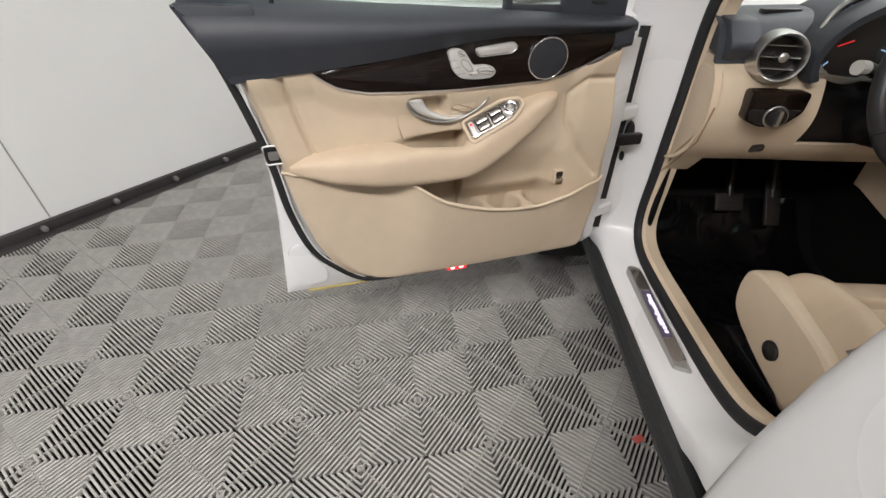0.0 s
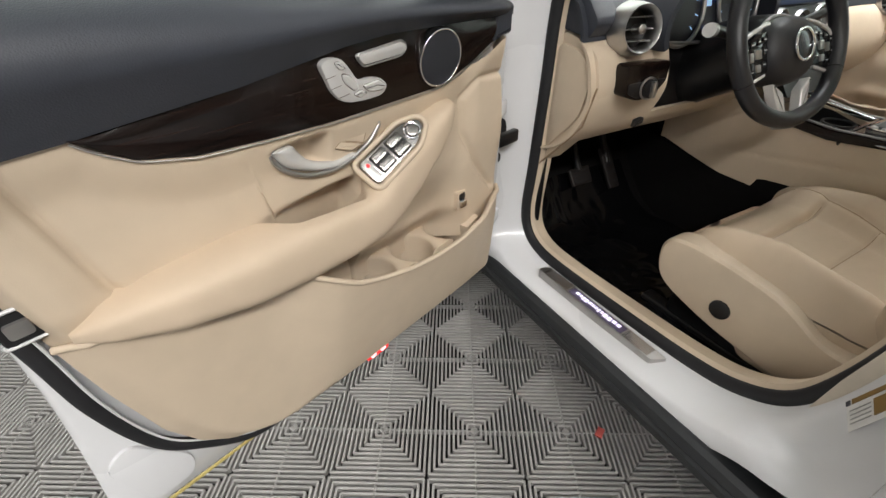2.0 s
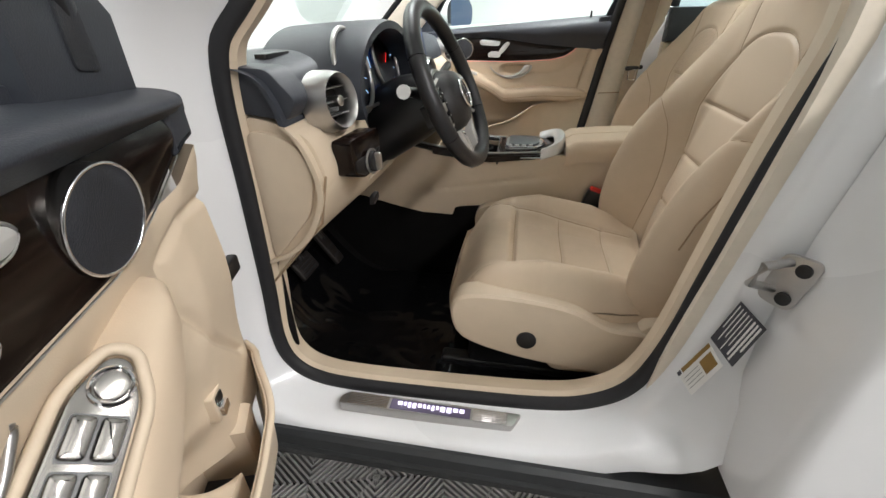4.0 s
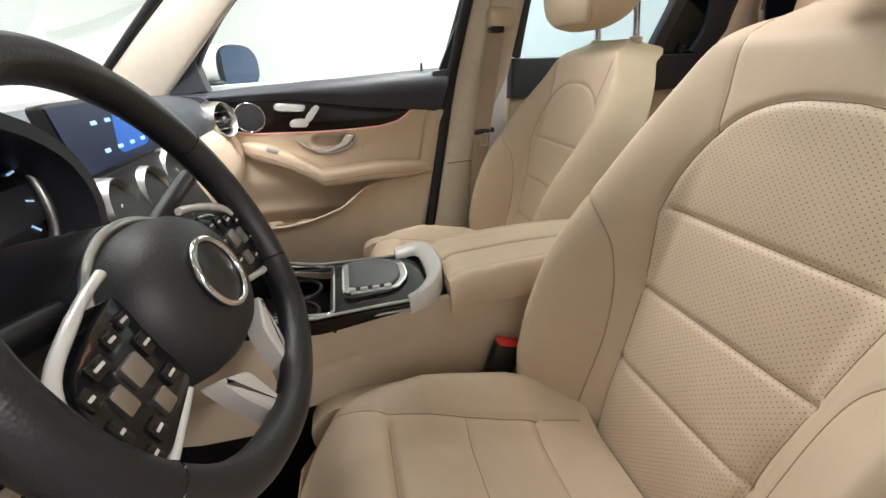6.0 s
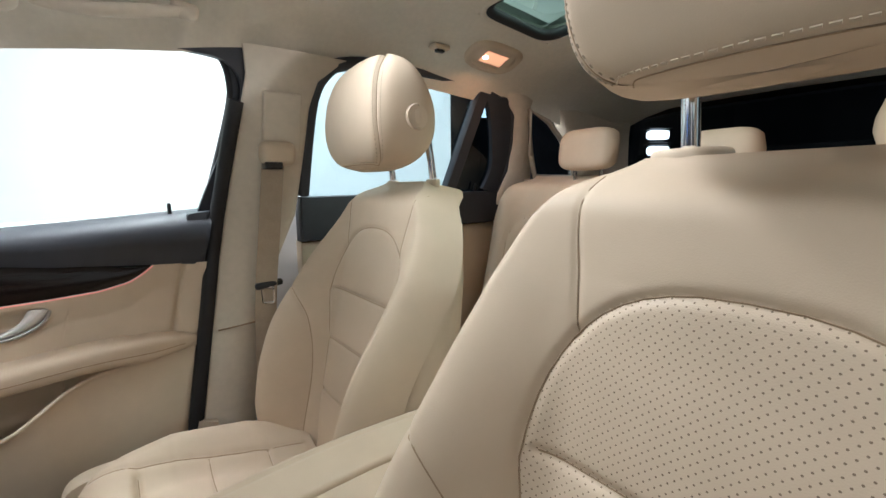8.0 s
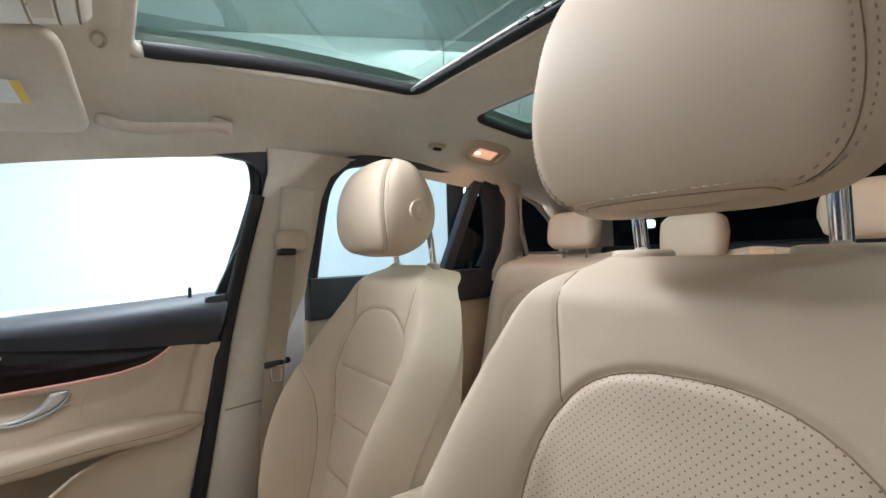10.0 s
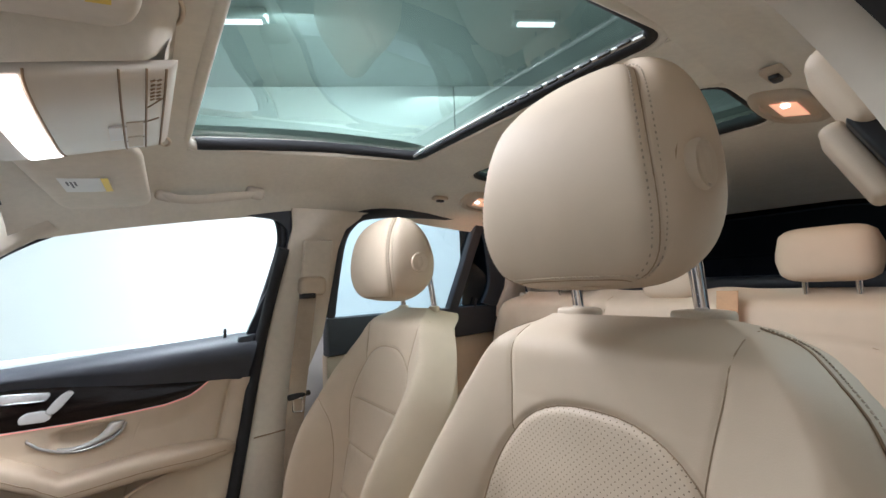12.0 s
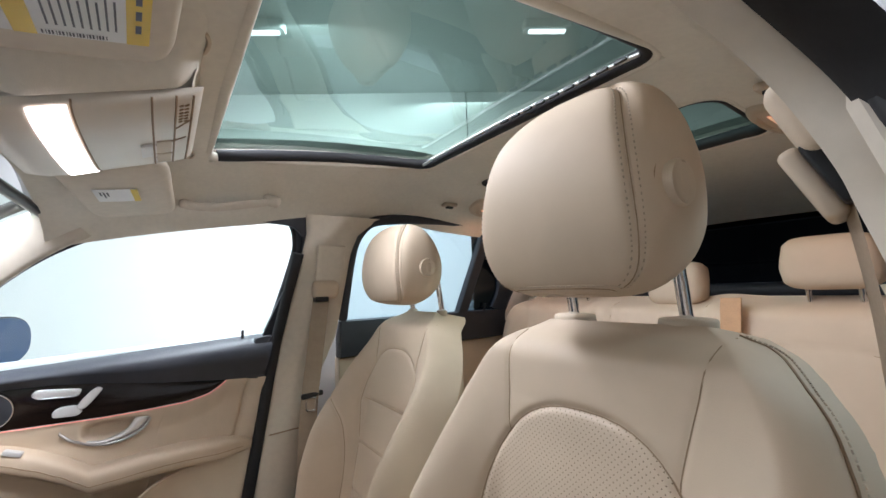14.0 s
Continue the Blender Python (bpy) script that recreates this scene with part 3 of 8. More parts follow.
    # head restraint with posts and collars
    for sgn in (-1, 1):
        foot = place(sgn * 0.079, 0.3765, -0.074)
        cw = 1.0 if cx < 0 else 0.55
        rings = [[foot + Vector((cw * g * 0.0325 * math.copysign(abs(math.cos(q)) ** 0.85, math.cos(q)), cw * g * 0.021 * math.sin(q), z * cw)) for q in [2 * math.pi * k / 32 for k in range(32)]] for g, z in ((0.96, -0.020), (1.0, -0.002), (1.0, 0.0030), (0.95, 0.0058), (0.80, 0.0070), (0.34, 0.0072))]
        loft("collar", rings, PLASTIC_B, t, "beige oval post collar", sharp=60)
        tube("post", [foot + Vector((0, 0, 0.005)), foot + LEAN_U * 0.13 + LEAN_N * 0.05], 0.0075, CHROME, t, "chrome post", n=16)
    hr_o = place(0, 0.506 + hr_up, 0.040)
    ring_sets, HH = [], 0.117 if cx < 0 else 0.105
    FRONT = [(-0.12, 0.034), (-0.09, 0.052), (-0.03, 0.068), (0.04, 0.074), (0.09, 0.066), (0.12, 0.045)]
    BACK = [(-0.12, -0.030), (-0.09, -0.064), (-0.05, -0.088), (-0.01, -0.093), (0.04, -0.074), (0.09, -0.036), (0.12, 0.0)]
    nst = 30
    for k in range(nst + 1):
        phi = -math.pi / 2 + math.pi * k / nst
        sn, cs = math.sin(phi), max(0.0, math.cos(phi))
        U = HH * math.copysign(abs(sn) ** 0.80, sn)
        kw, kd = cs ** 0.36, cs ** 0.34
        f0, b0 = lerp_smooth(FRONT, U), lerp_smooth(BACK, U)
        mid = (f0 + b0) / 2
        f, b = mid + (f0 - mid) * kd, mid + (b0 - mid) * kd
        wf = (0.107 - 0.15 * U) * kw
        ws = 0.128 * kw
        dep = f - b
        half_ring = [(0.0, f), (wf * 0.5, f - 0.0015), (wf * 0.86, f - 0.0050), (wf * 0.955, f - 0.0100), (wf * 0.988, f - 0.0150 - 0.001 * kw), (wf * 1.015, f - 0.0180), (wf * 0.42 + ws * 0.59, f - 0.24 * dep), (ws, f - 0.50 * dep), (ws * 1.0, f - 0.72 * dep), (ws * 0.90, b + 0.11 * dep), (ws * 0.62, b + 0.015 * dep), (ws * 0.3, b)]
        full = half_ring + [(0.0, b)] + [(-x, y) for x, y in reversed(half_ring[1:])]
        ring_sets.append((U, full, ws, f, b, kw))
    rings = [[hr_o + Vector((v[0], 0, 0)) + LEAN_N * v[1] + LEAN_U * U for v in curve_through(full, 3, True)] for U, full, ws, f, b, kw in ring_sets]
    pad = loft("head_restraint", rings, LEATHER, t, sharp=80)
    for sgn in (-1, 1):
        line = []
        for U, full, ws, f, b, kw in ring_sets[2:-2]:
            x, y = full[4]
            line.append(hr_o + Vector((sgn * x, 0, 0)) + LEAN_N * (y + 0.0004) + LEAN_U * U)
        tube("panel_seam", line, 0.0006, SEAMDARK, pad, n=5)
        for off in (3.0, 5.2):
            row = []
            for U, full, ws, f, b, kw in ring_sets[3:-3]:
                i0 = int(off)
                x = full[i0][0] + (full[i0 + 1][0] - full[i0][0]) * (off - i0)
                y = full[i0][1] + (full[i0 + 1][1] - full[i0][1]) * (off - i0)
                row.append(hr_o + Vector((sgn * x, 0, 0)) + LEAN_N * (y + 0.0006) + LEAN_U * U)
            for a, b2 in zip(row, row[1:]):
                m = max(1, round((b2 - a).length / 0.0062))
                for q in range(m):
                    tube("stitch", [a.lerp(b2, (q + 0.15) / m), a.lerp(b2, (q + 0.50) / m)], 0.0008, THREAD, pad, n=4)
    # double stitching along the lower edge of the front
    for k, ma in ((2, SEAMDARK), (3, None)):
        U, full, ws, f, b, kw = ring_sets[k]
        pts = [(-x, y) for x, y in reversed(full[1:5])] + full[:5]
        line = [hr_o + Vector((v[0], 0, 0)) + LEAN_N * (v[1] + 0.0004) + LEAN_U * U for v in curve_through(pts, 6)]
        if ma:
            tube("panel_seam", line, 0.0006, ma, pad, n=5)
            continue
        for a, b2 in zip(line, line[1:]):
            m = max(1, round((b2 - a).length / 0.0065))
            for q in range(m):
                tube("stitch", [a.lerp(b2, (q + 0.12) / m), a.lerp(b2, (q + 0.78) / m)], 0.0011, STITCH, pad, n=4)
    # release button on its side, in a sewn field
    side = hr_o + Vector((hr_button * 0.1195, 0, 0)) + LEAN_N * (0.002 if cx < 0 else -0.020) + LEAN_U * -0.008
    ax = Vector((hr_button, 0, 0))
    loop = [side + ax * (-0.0005 - 0.006 * max(0.0, -math.sin(q) * 0.4) - 0.010 * max(0.0, -math.cos(q))) + LEAN_N * (0.032 * math.cos(q)) + LEAN_U * (0.044 * math.sin(q)) for q in [math.pi * (-0.42 + 0.95 * k / 24) for k in range(25)]]
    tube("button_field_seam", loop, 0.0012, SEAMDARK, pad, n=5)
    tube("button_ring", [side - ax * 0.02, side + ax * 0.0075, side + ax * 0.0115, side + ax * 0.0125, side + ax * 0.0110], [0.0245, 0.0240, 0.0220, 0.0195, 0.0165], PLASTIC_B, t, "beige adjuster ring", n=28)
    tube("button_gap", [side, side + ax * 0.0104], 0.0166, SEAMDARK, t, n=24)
    tube("button", [side, side + ax * 0.0105, side + ax * 0.0122], [0.0146, 0.0144, 0.0122], PLASTIC_B, t, n=24)

    # cushion
    cb = Vector((cx, 0.06 + dy, 0.575 + dz))

    def chalf(s):
        return lerp_table([(0.0, 0.205), (0.08, 0.225), (0.2, 0.238), (0.32, 0.236), (0.38, 0.222), (0.42, 0.195), (0.44, 0.16)], s)

    def cdepth(x, s, f):
        a = abs(x)
        wi = lerp_table([(0, -0.035), (0.10, -0.022), (0.25, 0.0), (0.44, 0.0)], s)
        bol = smoothstep(0.10 + wi, 0.185, a) * (1 - smoothstep(0.185, 0.275, a)) * lerp_table([(0, 0.035), (0.1, 0.062), (0.24, 0.066), (0.32, 0.046), (0.38, 0.026), (0.44, 0.008)], s)
        slit = -0.007 * math.exp(-((s - 0.302) / 0.004) ** 2) * (1 - smoothstep(0.125, 0.150, a)) + 0.008 * smoothstep(0.302, 0.318, s) * (1 - smoothstep(0.11, 0.19, a)) * (1 - smoothstep(0.33, 0.40, s))
        edge = -0.035 * max(0.0, abs(f) - 0.78) ** 2 / 0.048
        nose = -0.075 * smoothstep(0.33, 0.45, s) ** 2
        pad = 0.0
        if a < 0.145 and s < 0.30:
            for lo, hi in ((0.0, 0.075), (0.075, 0.185), (0.185, 0.30)):
                if lo <= s < hi:
                    pad = 0.0035 * math.sin(math.pi * (s - lo) / (hi - lo)) ** 0.6 * (1 - (a / 0.145) ** 4)
        return bol + edge + nose + pad + slit + 0.03 * smoothstep(0.0, 0.35, s)

    def cplace(x, s, d):
        return cb + Vector((x, s, d))

    cseams = [([(-0.140, 0.302), (0.140, 0.302)], 1.3), ([(-0.112, 0.0), (-0.124, 0.12), (-0.143, 0.24), (-0.152, 0.30), (-0.172, 0.36), (-0.20, 0.42)], 0.7), ([(0.112, 0.0), (0.124, 0.12), (0.143, 0.24), (0.152, 0.30), (0.172, 0.36), (0.20, 0.42)], 0.7),
              ([(-0.132, 0.185), (0.132, 0.185)], 0.4), ([(-0.120, 0.075), (0.120, 0.075)], 0.7)]

    def cregions(x, s):
        if s > 0.302 and abs(x) < 0.165:
            return ("thigh_pad", LEATHER, "sliding front thigh pad")
        if abs(x) < 0.147:
            return ("cushion_insert", LEATHER, "stitched leather cushion insert")
        return ("cushion_left_bolster" if x < 0 else "cushion_right_bolster", LEATHER, "")

    paneled(t, cplace, chalf, (-0.02, 0.44), cseams, cregions, 130, 130, cdepth)
    rings = []
    for z, g in ((0.02, 1.0), (-0.03, 1.02), (-0.075, 1.0), (-0.11, 0.95)):
        ring = []
        for k in range(60):
            f = k / 60
            if f < 0.35:
                s = -0.02 + 0.46 * f / 0.35
                x = -chalf(s)
            elif f < 0.5:
                q = (f - 0.35) / 0.15
                s, x = 0.44 + 0.004 * math.sin(math.pi * q), -0.16 + 0.32 * q
            elif f < 0.85:
                s = 0.44 - 0.46 * (f - 0.5) / 0.35
                x = chalf(s)
            else:
                q = (f - 0.85) / 0.15
                s, x = -0.02, 0.205 - 0.41 * q
            d = min(cdepth(x, s, 1.0), 0.03) if z == 0.02 else z
            ring.append(cplace(x * g, s * (1 if z > -0.1 else 0.985), d - (0.004 if z == 0.02 else 0)))
        rings.append(ring)
    loft("cushion_side", rings, LEATHER, t, closed=True, sharp=70)
    # plastic base with its side cover and knob
    for sgn in (-1, 1):
        x = cx + sgn * 0.235
        fr = Frame(Matrix.Translation((x, 0, 0)) @ Matrix(((0, sgn, 0, 0), (1, 0, 0, 0), (0, 0, 1, 0), (0, 0, 0, 1))))
        y0 = dy
        poly = curve_through([(y0 + 0.075, 0.485), (y0 + 0.10, 0.435), (y0 + 0.25, 0.445), (y0 + 0.36, 0.462), (y0 + 0.455, 0.495), (y0 + 0.482, 0.55), (y0 + 0.47, 0.60), (y0 + 0.40, 0.615), (y0 + 0.25, 0.600), (y0 + 0.16, 0.56), (y0 + 0.09, 0.55)], 5, True)
        slab("side_cover", [(p.x, p.y + dz) for p in [Vector((q[0], q[1])) for q in [(v[0], v[1]) for v in poly]]], fr, -0.03, 0.022, PLASTIC_B, t, "beige plastic seat side cover", bevel=0.014, seg=3)
        slab("rear_cover", rounded([(y0 + 0.02, 0.43 + dz), (y0 + 0.26, 0.425 + dz), (y0 + 0.28, 0.45 + dz), (y0 + 0.15, 0.50 + dz), (y0 + 0.08, 0.58 + dz), (y0 - 0.02, 0.60 + dz)], 0.03), fr, -0.03, 0.012, PLASTIC_B, t, bevel=0.01)
        slab("cover_cap", ellipse(y0 + 0.321, 0.512 + dz, 0.021, 0.021, 24), fr, 0.019, 0.027, BLACK, t, "round black cover cap", bevel=0.003)
    rbox("seat_frame", (0.42, 0.42, 0.10), pose(cx, dy + 0.24, 0.43 + dz), BLACK, t, bevel=0.02)
    for sgn in (-1, 1):
        rbox("seat_rail", (0.04, 0.55, 0.05), pose(cx + sgn * 0.19, dy + 0.24, 0.365), BLACK, t, bevel=0.008)
    keep_place(t)
    return t


front_seat(-0.345, 0.0, 0.0, 0.0, "beige leather driver's seat with perforated insert")
front_seat(0.356, -0.125, -0.012, -0.024, "beige leather passenger seat with perforated insert")

# ---------------------------------------------------------------- front doors
def seat_switches(t, fr, memory):
    """The seat-shaped adjuster switches; the driver's stand on a plate with memory keys."""
    if not memory:
        slab("seat_switch", rounded([(0.196, 0.951), (0.240, 0.949), (0.250, 0.958), (0.238, 0.974), (0.206, 0.973), (0.194, 0.964)], 0.009, 5), fr, 0.028, 0.040, SILVER_P, t, "silver cushion switch", bevel=0.004, seg=3)
        slab("seat_switch", rounded([(0.236, 0.968), (0.250, 0.962), (0.262, 0.972), (0.286, 1.004), (0.277, 1.011), (0.264, 1.004), (0.246, 0.984)], 0.007, 5), fr, 0.028, 0.042, SILVER_P, t, "silver backrest switch", bevel=0.004, seg=3)
        return
    plate = rounded([(0.302, 1.008), (0.288, 1.013), (0.270, 1.010), (0.260, 0.998), (0.248, 0.979), (0.228, 0.981), (0.208, 0.976), (0.198, 0.965), (0.209, 0.954), (0.238, 0.953), (0.264, 0.955), (0.278, 0.960), (0.291, 0.973)], 0.009, 5)
    sw = slab("seat_switch_plate", plate, fr, 0.026, 0.0355, SILVER_P, t, "silver seat adjuster plate", bevel=0.003)
    keys = (rounded([(0.283, 1.007), (0.274, 1.0075), (0.266, 0.998), (0.276, 0.997)], 0.004, 4), rounded([(0.274, 0.993), (0.261, 0.989), (0.249, 0.973), (0.258, 0.969), (0.272, 0.982)], 0.005, 4),
            rounded([(0.259, 0.965), (0.2475, 0.969), (0.236, 0.964), (0.248, 0.9585)], 0.003, 4), rounded([(0.243, 0.973), (0.216, 0.976), (0.203, 0.967), (0.210, 0.961), (0.234, 0.964)], 0.005, 4))
    for key in keys:
        cu, cz = sum(p[0] for p in key) / len(key), sum(p[1] for p in key) / len(key)
        slab("switch_gap", [(cu + (u - cu) * 1.09, cz + (z - cz) * 1.09) for u, z in key], fr, 0.0352, 0.0358, SWITCH_M, sw)
        slab("seat_switch", key, fr, 0.0352, 0.0390, SILVER_L, sw, bevel=0.0025, seg=3)
    tube("switch_crease", [fr.p(u, z, 0.0392) for u, z in ((0.238, 0.969), (0.220, 0.970), (0.206, 0.966))], 0.0007, SWITCH_M, sw, n=5)
    for u, z in ((0.2985, 0.990), (0.292, 0.977), (0.281, 0.965)):
        slab("memory_key_line", [(u, z), (u - 0.016, z + 0.002), (u - 0.016, z + 0.0026), (u, z + 0.0006)], fr, 0.0354, 0.0358, SWITCH_M, sw)


def door_card(t, fr, lamp=True):
    """The inner trim of a front door in the frame fr: u from the hinge back to the latch, z up, w into the car."""
    F = fr.p

    # upper and lower trim, with the pocket between them
    def rear(z):
        return lerp_table([(0.455, 0.30), (0.462, 0.42), (0.475, 0.505), (0.50, 0.55), (0.54, 0.585), (0.60, 0.612), (0.70, 0.635), (0.82, 0.655), (0.90, 0.668), (0.98, 0.685)], z)

    def front(z):
        return lerp_table([(0.455, -0.09), (0.48, -0.115), (0.63, -0.135), (0.80, -0.130), (0.99, -0.10), (1.05, -0.108)], z)

    LIP = [(-0.135, 0.675), (-0.03, 0.675), (0.02, 0.668), (0.07, 0.656), (0.14, 0.656), (0.207, 0.666), (0.27, 0.684), (0.316, 0.702), (0.36, 0.733), (0.39, 0.752), (0.43, 0.762), (0.52, 0.775), (0.60, 0.787), (0.66, 0.79)]
    ULOW = [(-0.14, 0.998), (-0.078, 0.992), (0.0, 0.960), (0.05, 0.944), (0.09, 0.937), (0.28, 0.934), (0.38, 0.937), (0.46, 0.942), (0.512, 0.954), (0.54, 0.971), (0.557, 0.986), (0.70, 0.980)]

    def lower_depth(u, z):
        lip = lerp_table(LIP, u)
        swell = 0.050 * smoothstep(0.46, 0.34, u) * smoothstep(-0.14, 0.02, u)
        f = max(0.0, min(1.0, (z - 0.455) / (lip - 0.455)))
        edge = min(smoothstep(rear(z), rear(z) - 0.03, u), smoothstep(front(z), front(z) + 0.02, u), smoothstep(0.45, 0.475, z))
        return 0.004 + edge * (0.016 + swell * f ** 0.8)

    def low(i, j):
        # rows from the bottom edge to the lip, columns from front to rear
        u_guess = -0.12 + 0.78 * i
        lip = lerp_table(LIP, u_guess)
        z = 0.455 + (lip - 0.455) * j
        u = front(z) + (rear(z) - front(z)) * i
        z = 0.455 + (lerp_table(LIP, u) - 0.455) * j
        return F(u, z, lower_depth(u, z))

    inward = (fr.p(0, 0, -1) - fr.p(0, 0, 0))
    sheet("lower_trim", low, 70, 40, PLASTIC_B, t, thick=0.006, side=inward)
    lip_pts = [low(i / 60, 1.0) - inward * 0.001 for i in range(0, 61)]
    tube("pocket_lip", lip_pts, 0.0045, PLASTIC_B, t, n=8)

    BOWL = rounded([(0.385, 0.920), (0.365, 0.926), (0.288, 0.928), (0.210, 0.917), (0.206, 0.909), (0.226, 0.889), (0.263, 0.872), (0.296, 0.866), (0.332, 0.871), (0.357, 0.882), (0.375, 0.897)], 0.009, 4)

    def inside(u, z, poly):
        hit = False
        for (u0, z0), (u1, z1) in zip(poly, poly[1:] + poly[:1]):
            if (z0 > z) != (z1 > z) and u < u0 + (z - z0) * (u1 - u0) / (z1 - z0):
                hit = not hit
        return hit

    def upper_depth(u, z):
        top = lerp_table(ULOW, u)
        d = 0.012
        # concave field ahead of the armrest, and the raised speaker-side field
        d -= 0.026 * smoothstep(0.42, 0.30, u) * smoothstep(0.80, 0.70, z) * smoothstep(-0.02, 0.06, u)
        d += 0.016 * smoothstep(0.02, -0.03, u - 0.55 * max(0.0, 0.80 - z)) * smoothstep(0.70, 0.86, z)
        d += 0.012 * smoothstep(top - 0.06, top, z)
        g = seam_distance(u, z, [(0.612, 0.975), (0.584, 0.838), (0.565, 0.79)])
        d -= 0.009 * math.exp(-(g / 0.0045) ** 2)
        d += 0.008 * smoothstep(0.0, 0.03, u - 0.600 - (z - 0.90) * 0.2) * smoothstep(0.79, 0.83, z)
        g = seam_distance(u, z, [(-0.095, 0.93), (-0.02, 0.935), (0.012, 0.90), (0.008, 0.84), (-0.03, 0.77), (-0.10, 0.69)])
        d -= 0.007 * math.exp(-(g / 0.006) ** 2)
        # grip scoop behind the armrest
        d -= (0.046 if lamp else 0.0) * smoothstep(0.252, 0.264, u) * smoothstep(0.430, 0.27, u) * smoothstep(0.846 - 0.05 * max(0.0, u - 0.3), 0.828 - 0.05 * max(0.0, u - 0.3), z)
        if 0.20 < u < 0.39 and 0.86 < z < 0.93 and inside(u, z, BOWL):
            d -= 0.026 * smoothstep(0.0, 0.016, seam_distance(u, z, BOWL + BOWL[:1])) * smoothstep(0.290, 0.312, u if lamp else u + 0.05)
        edge = min(smoothstep(rear(z), rear(z) - 0.02, u), smoothstep(front(z), front(z) + 0.02, u))
        return -0.004 + edge * (d + 0.004)

    def upp(i, j):
        u0 = -0.13 + 0.80 * i
        z0, z1 = 0.60, lerp_table(ULOW, u0)
        if u0 > 0.40:
            z0 = lerp_table(LIP, u0) - 0.01
        z = z0 + (z1 - z0) * j
        u = front(z) + (rear(z) - front(z)) * i
        z1 = lerp_table(ULOW, u)
        z = z0 + (z1 - z0) * j
        d = upper_depth(u, z)
        if z < 0.69 and u < 0.40:
            d -= 0.030 * smoothstep(0.69, 0.63, z) * smoothstep(-0.02, 0.05, u)
        return F(u, z, d)

    sheet("upper_trim", upp, 230, 110, PLASTIC_B, t)
    # cup dividers in the pocket
    for u in (0.188, 0.088):
        outline = []
        for sgn in (1, -1):
            for k in range(13):
                f = k / 12 if sgn > 0 else 1 - k / 12
                outline.append((sgn * (0.009 + 0.026 * abs(2 * f - 1.05) ** 2.2), -0.050 + 0.088 * f))
        rings = [[fr.p(u + du * g, z, w) for du, w in outline] for z, g in ((0.52, 1.0), (0.622, 1.0), (0.634, 0.94), (0.639, 0.75), (0.640, 0.4))]
        loft("pocket_divider", rings, PLASTIC_B, t, sharp=60)
    slab("pocket_floor", [(-0.04, 0.515), (0.33, 0.515), (0.33, 0.530), (-0.04, 0.530)], fr, -0.05, 0.03, DARK, t)
    slab("pocket_end", [(-0.045, 0.50), (-0.012, 0.50), (-0.004, 0.628), (-0.045, 0.640)], fr, -0.05, 0.026, PLASTIC_B, t, bevel=0.006)
    slab("pocket_back", [(-0.05, 0.50), (0.37, 0.50), (0.40, 0.74), (-0.05, 0.66)], fr, -0.062, -0.050, PLASTIC_B, t)

    # armrest
    rings = []
    table = [(0.632, 0.806, 0.792, 0.020, 0.0), (0.60, 0.822, 0.782, 0.045, 0.0), (0.54, 0.832, 0.766, 0.066, 0.0), (0.46, 0.836, 0.752, 0.078, 0.0), (0.42, 0.835, 0.748, 0.078, 0.2), (0.38, 0.832, 0.745, 0.078, 1.0),
             (0.32, 0.826, 0.743, 0.076, 1.0), (0.27, 0.822, 0.745, 0.074, 1.0), (0.245, 0.838, 0.748, 0.072, 0.1), (0.22, 0.856, 0.755, 0.070, 0.0), (0.17, 0.882, 0.785, 0.066, 0.0), (0.12, 0.903, 0.825, 0.062, 0.0),
             (0.08, 0.913, 0.858, 0.052, 0.0), (0.055, 0.913, 0.878, 0.038, 0.0), (0.042, 0.908, 0.890, 0.018, 0.0)]
    if not lamp:
        table = [(u, zt, max(zb, zt - 0.058), wm * 0.85, 0.0) for u, zt, zb, wm, notch in table]
    for u, zt, zb, wm, notch in curve5(table):
        zc, hz = (zt + zb) / 2, (zt - zb) / 2
        ring = []
        for k in range(24):
            a = math.pi * (k / 23) - math.pi / 2
            c, s = math.cos(a), math.sin(a)
            wi = 0.004 + (0.046 * notch if s > 0 else 0.0)
            ring.append(F(u, zc + hz * math.copysign(abs(s) ** 0.55, s), wi + (wm - wi) * abs(c) ** 0.55))
        ring.append(F(u, zt - 0.072 * notch, 0.002 + 0.044 * notch))
        ring.append(F(u, zt - 0.072 * notch, -0.004))
        ring.append(F(u, zb, -0.004))
        rings.append(ring)
    loft("armrest", rings, LEATHER, t, "padded beige armrest", sharp=60)
    pts = [F(u, (zt * 0.42 + zb * 0.58), wm + 0.0006) for u, zt, zb, wm, n in curve5(table)[4:-6]]
    if not lamp:
        tube("armrest_seam", pts, 0.0009, SEAMDARK, t, n=5)

    # wood band with a bright edge line
    WUP = [(-0.112, 1.027), (0.095, 1.0285), (0.183, 1.029), (0.255, 1.0235), (0.400, 1.003), (0.500, 0.994), (0.557, 0.989)]

    def wood(i, j):
        u = -0.066 + 0.622 * i
        z0, z1 = lerp_table(ULOW, u) + 0.001, lerp_table(WUP, u)
        z = z0 + (z1 - z0) * j
        return F(u, z, 0.025 + 0.005 * math.sin(math.pi * min(1, j)) - 0.002 * j)

    sheet("wood_band", wood, 60, 10, WOOD, t, "glossy dark walnut trim band", thick=0.006, side=inward)
    tube("wood_edge_line", [wood(i / 60, 0) - inward * 0.002 - Vector((0, 0, 0.002)) for i in range(0, 61)], 0.0010 if lamp else 0.0014, SATIN if lamp else AMBIENT, t, "thin satin metal line" if lamp else "thin line with pink ambient light", n=6)

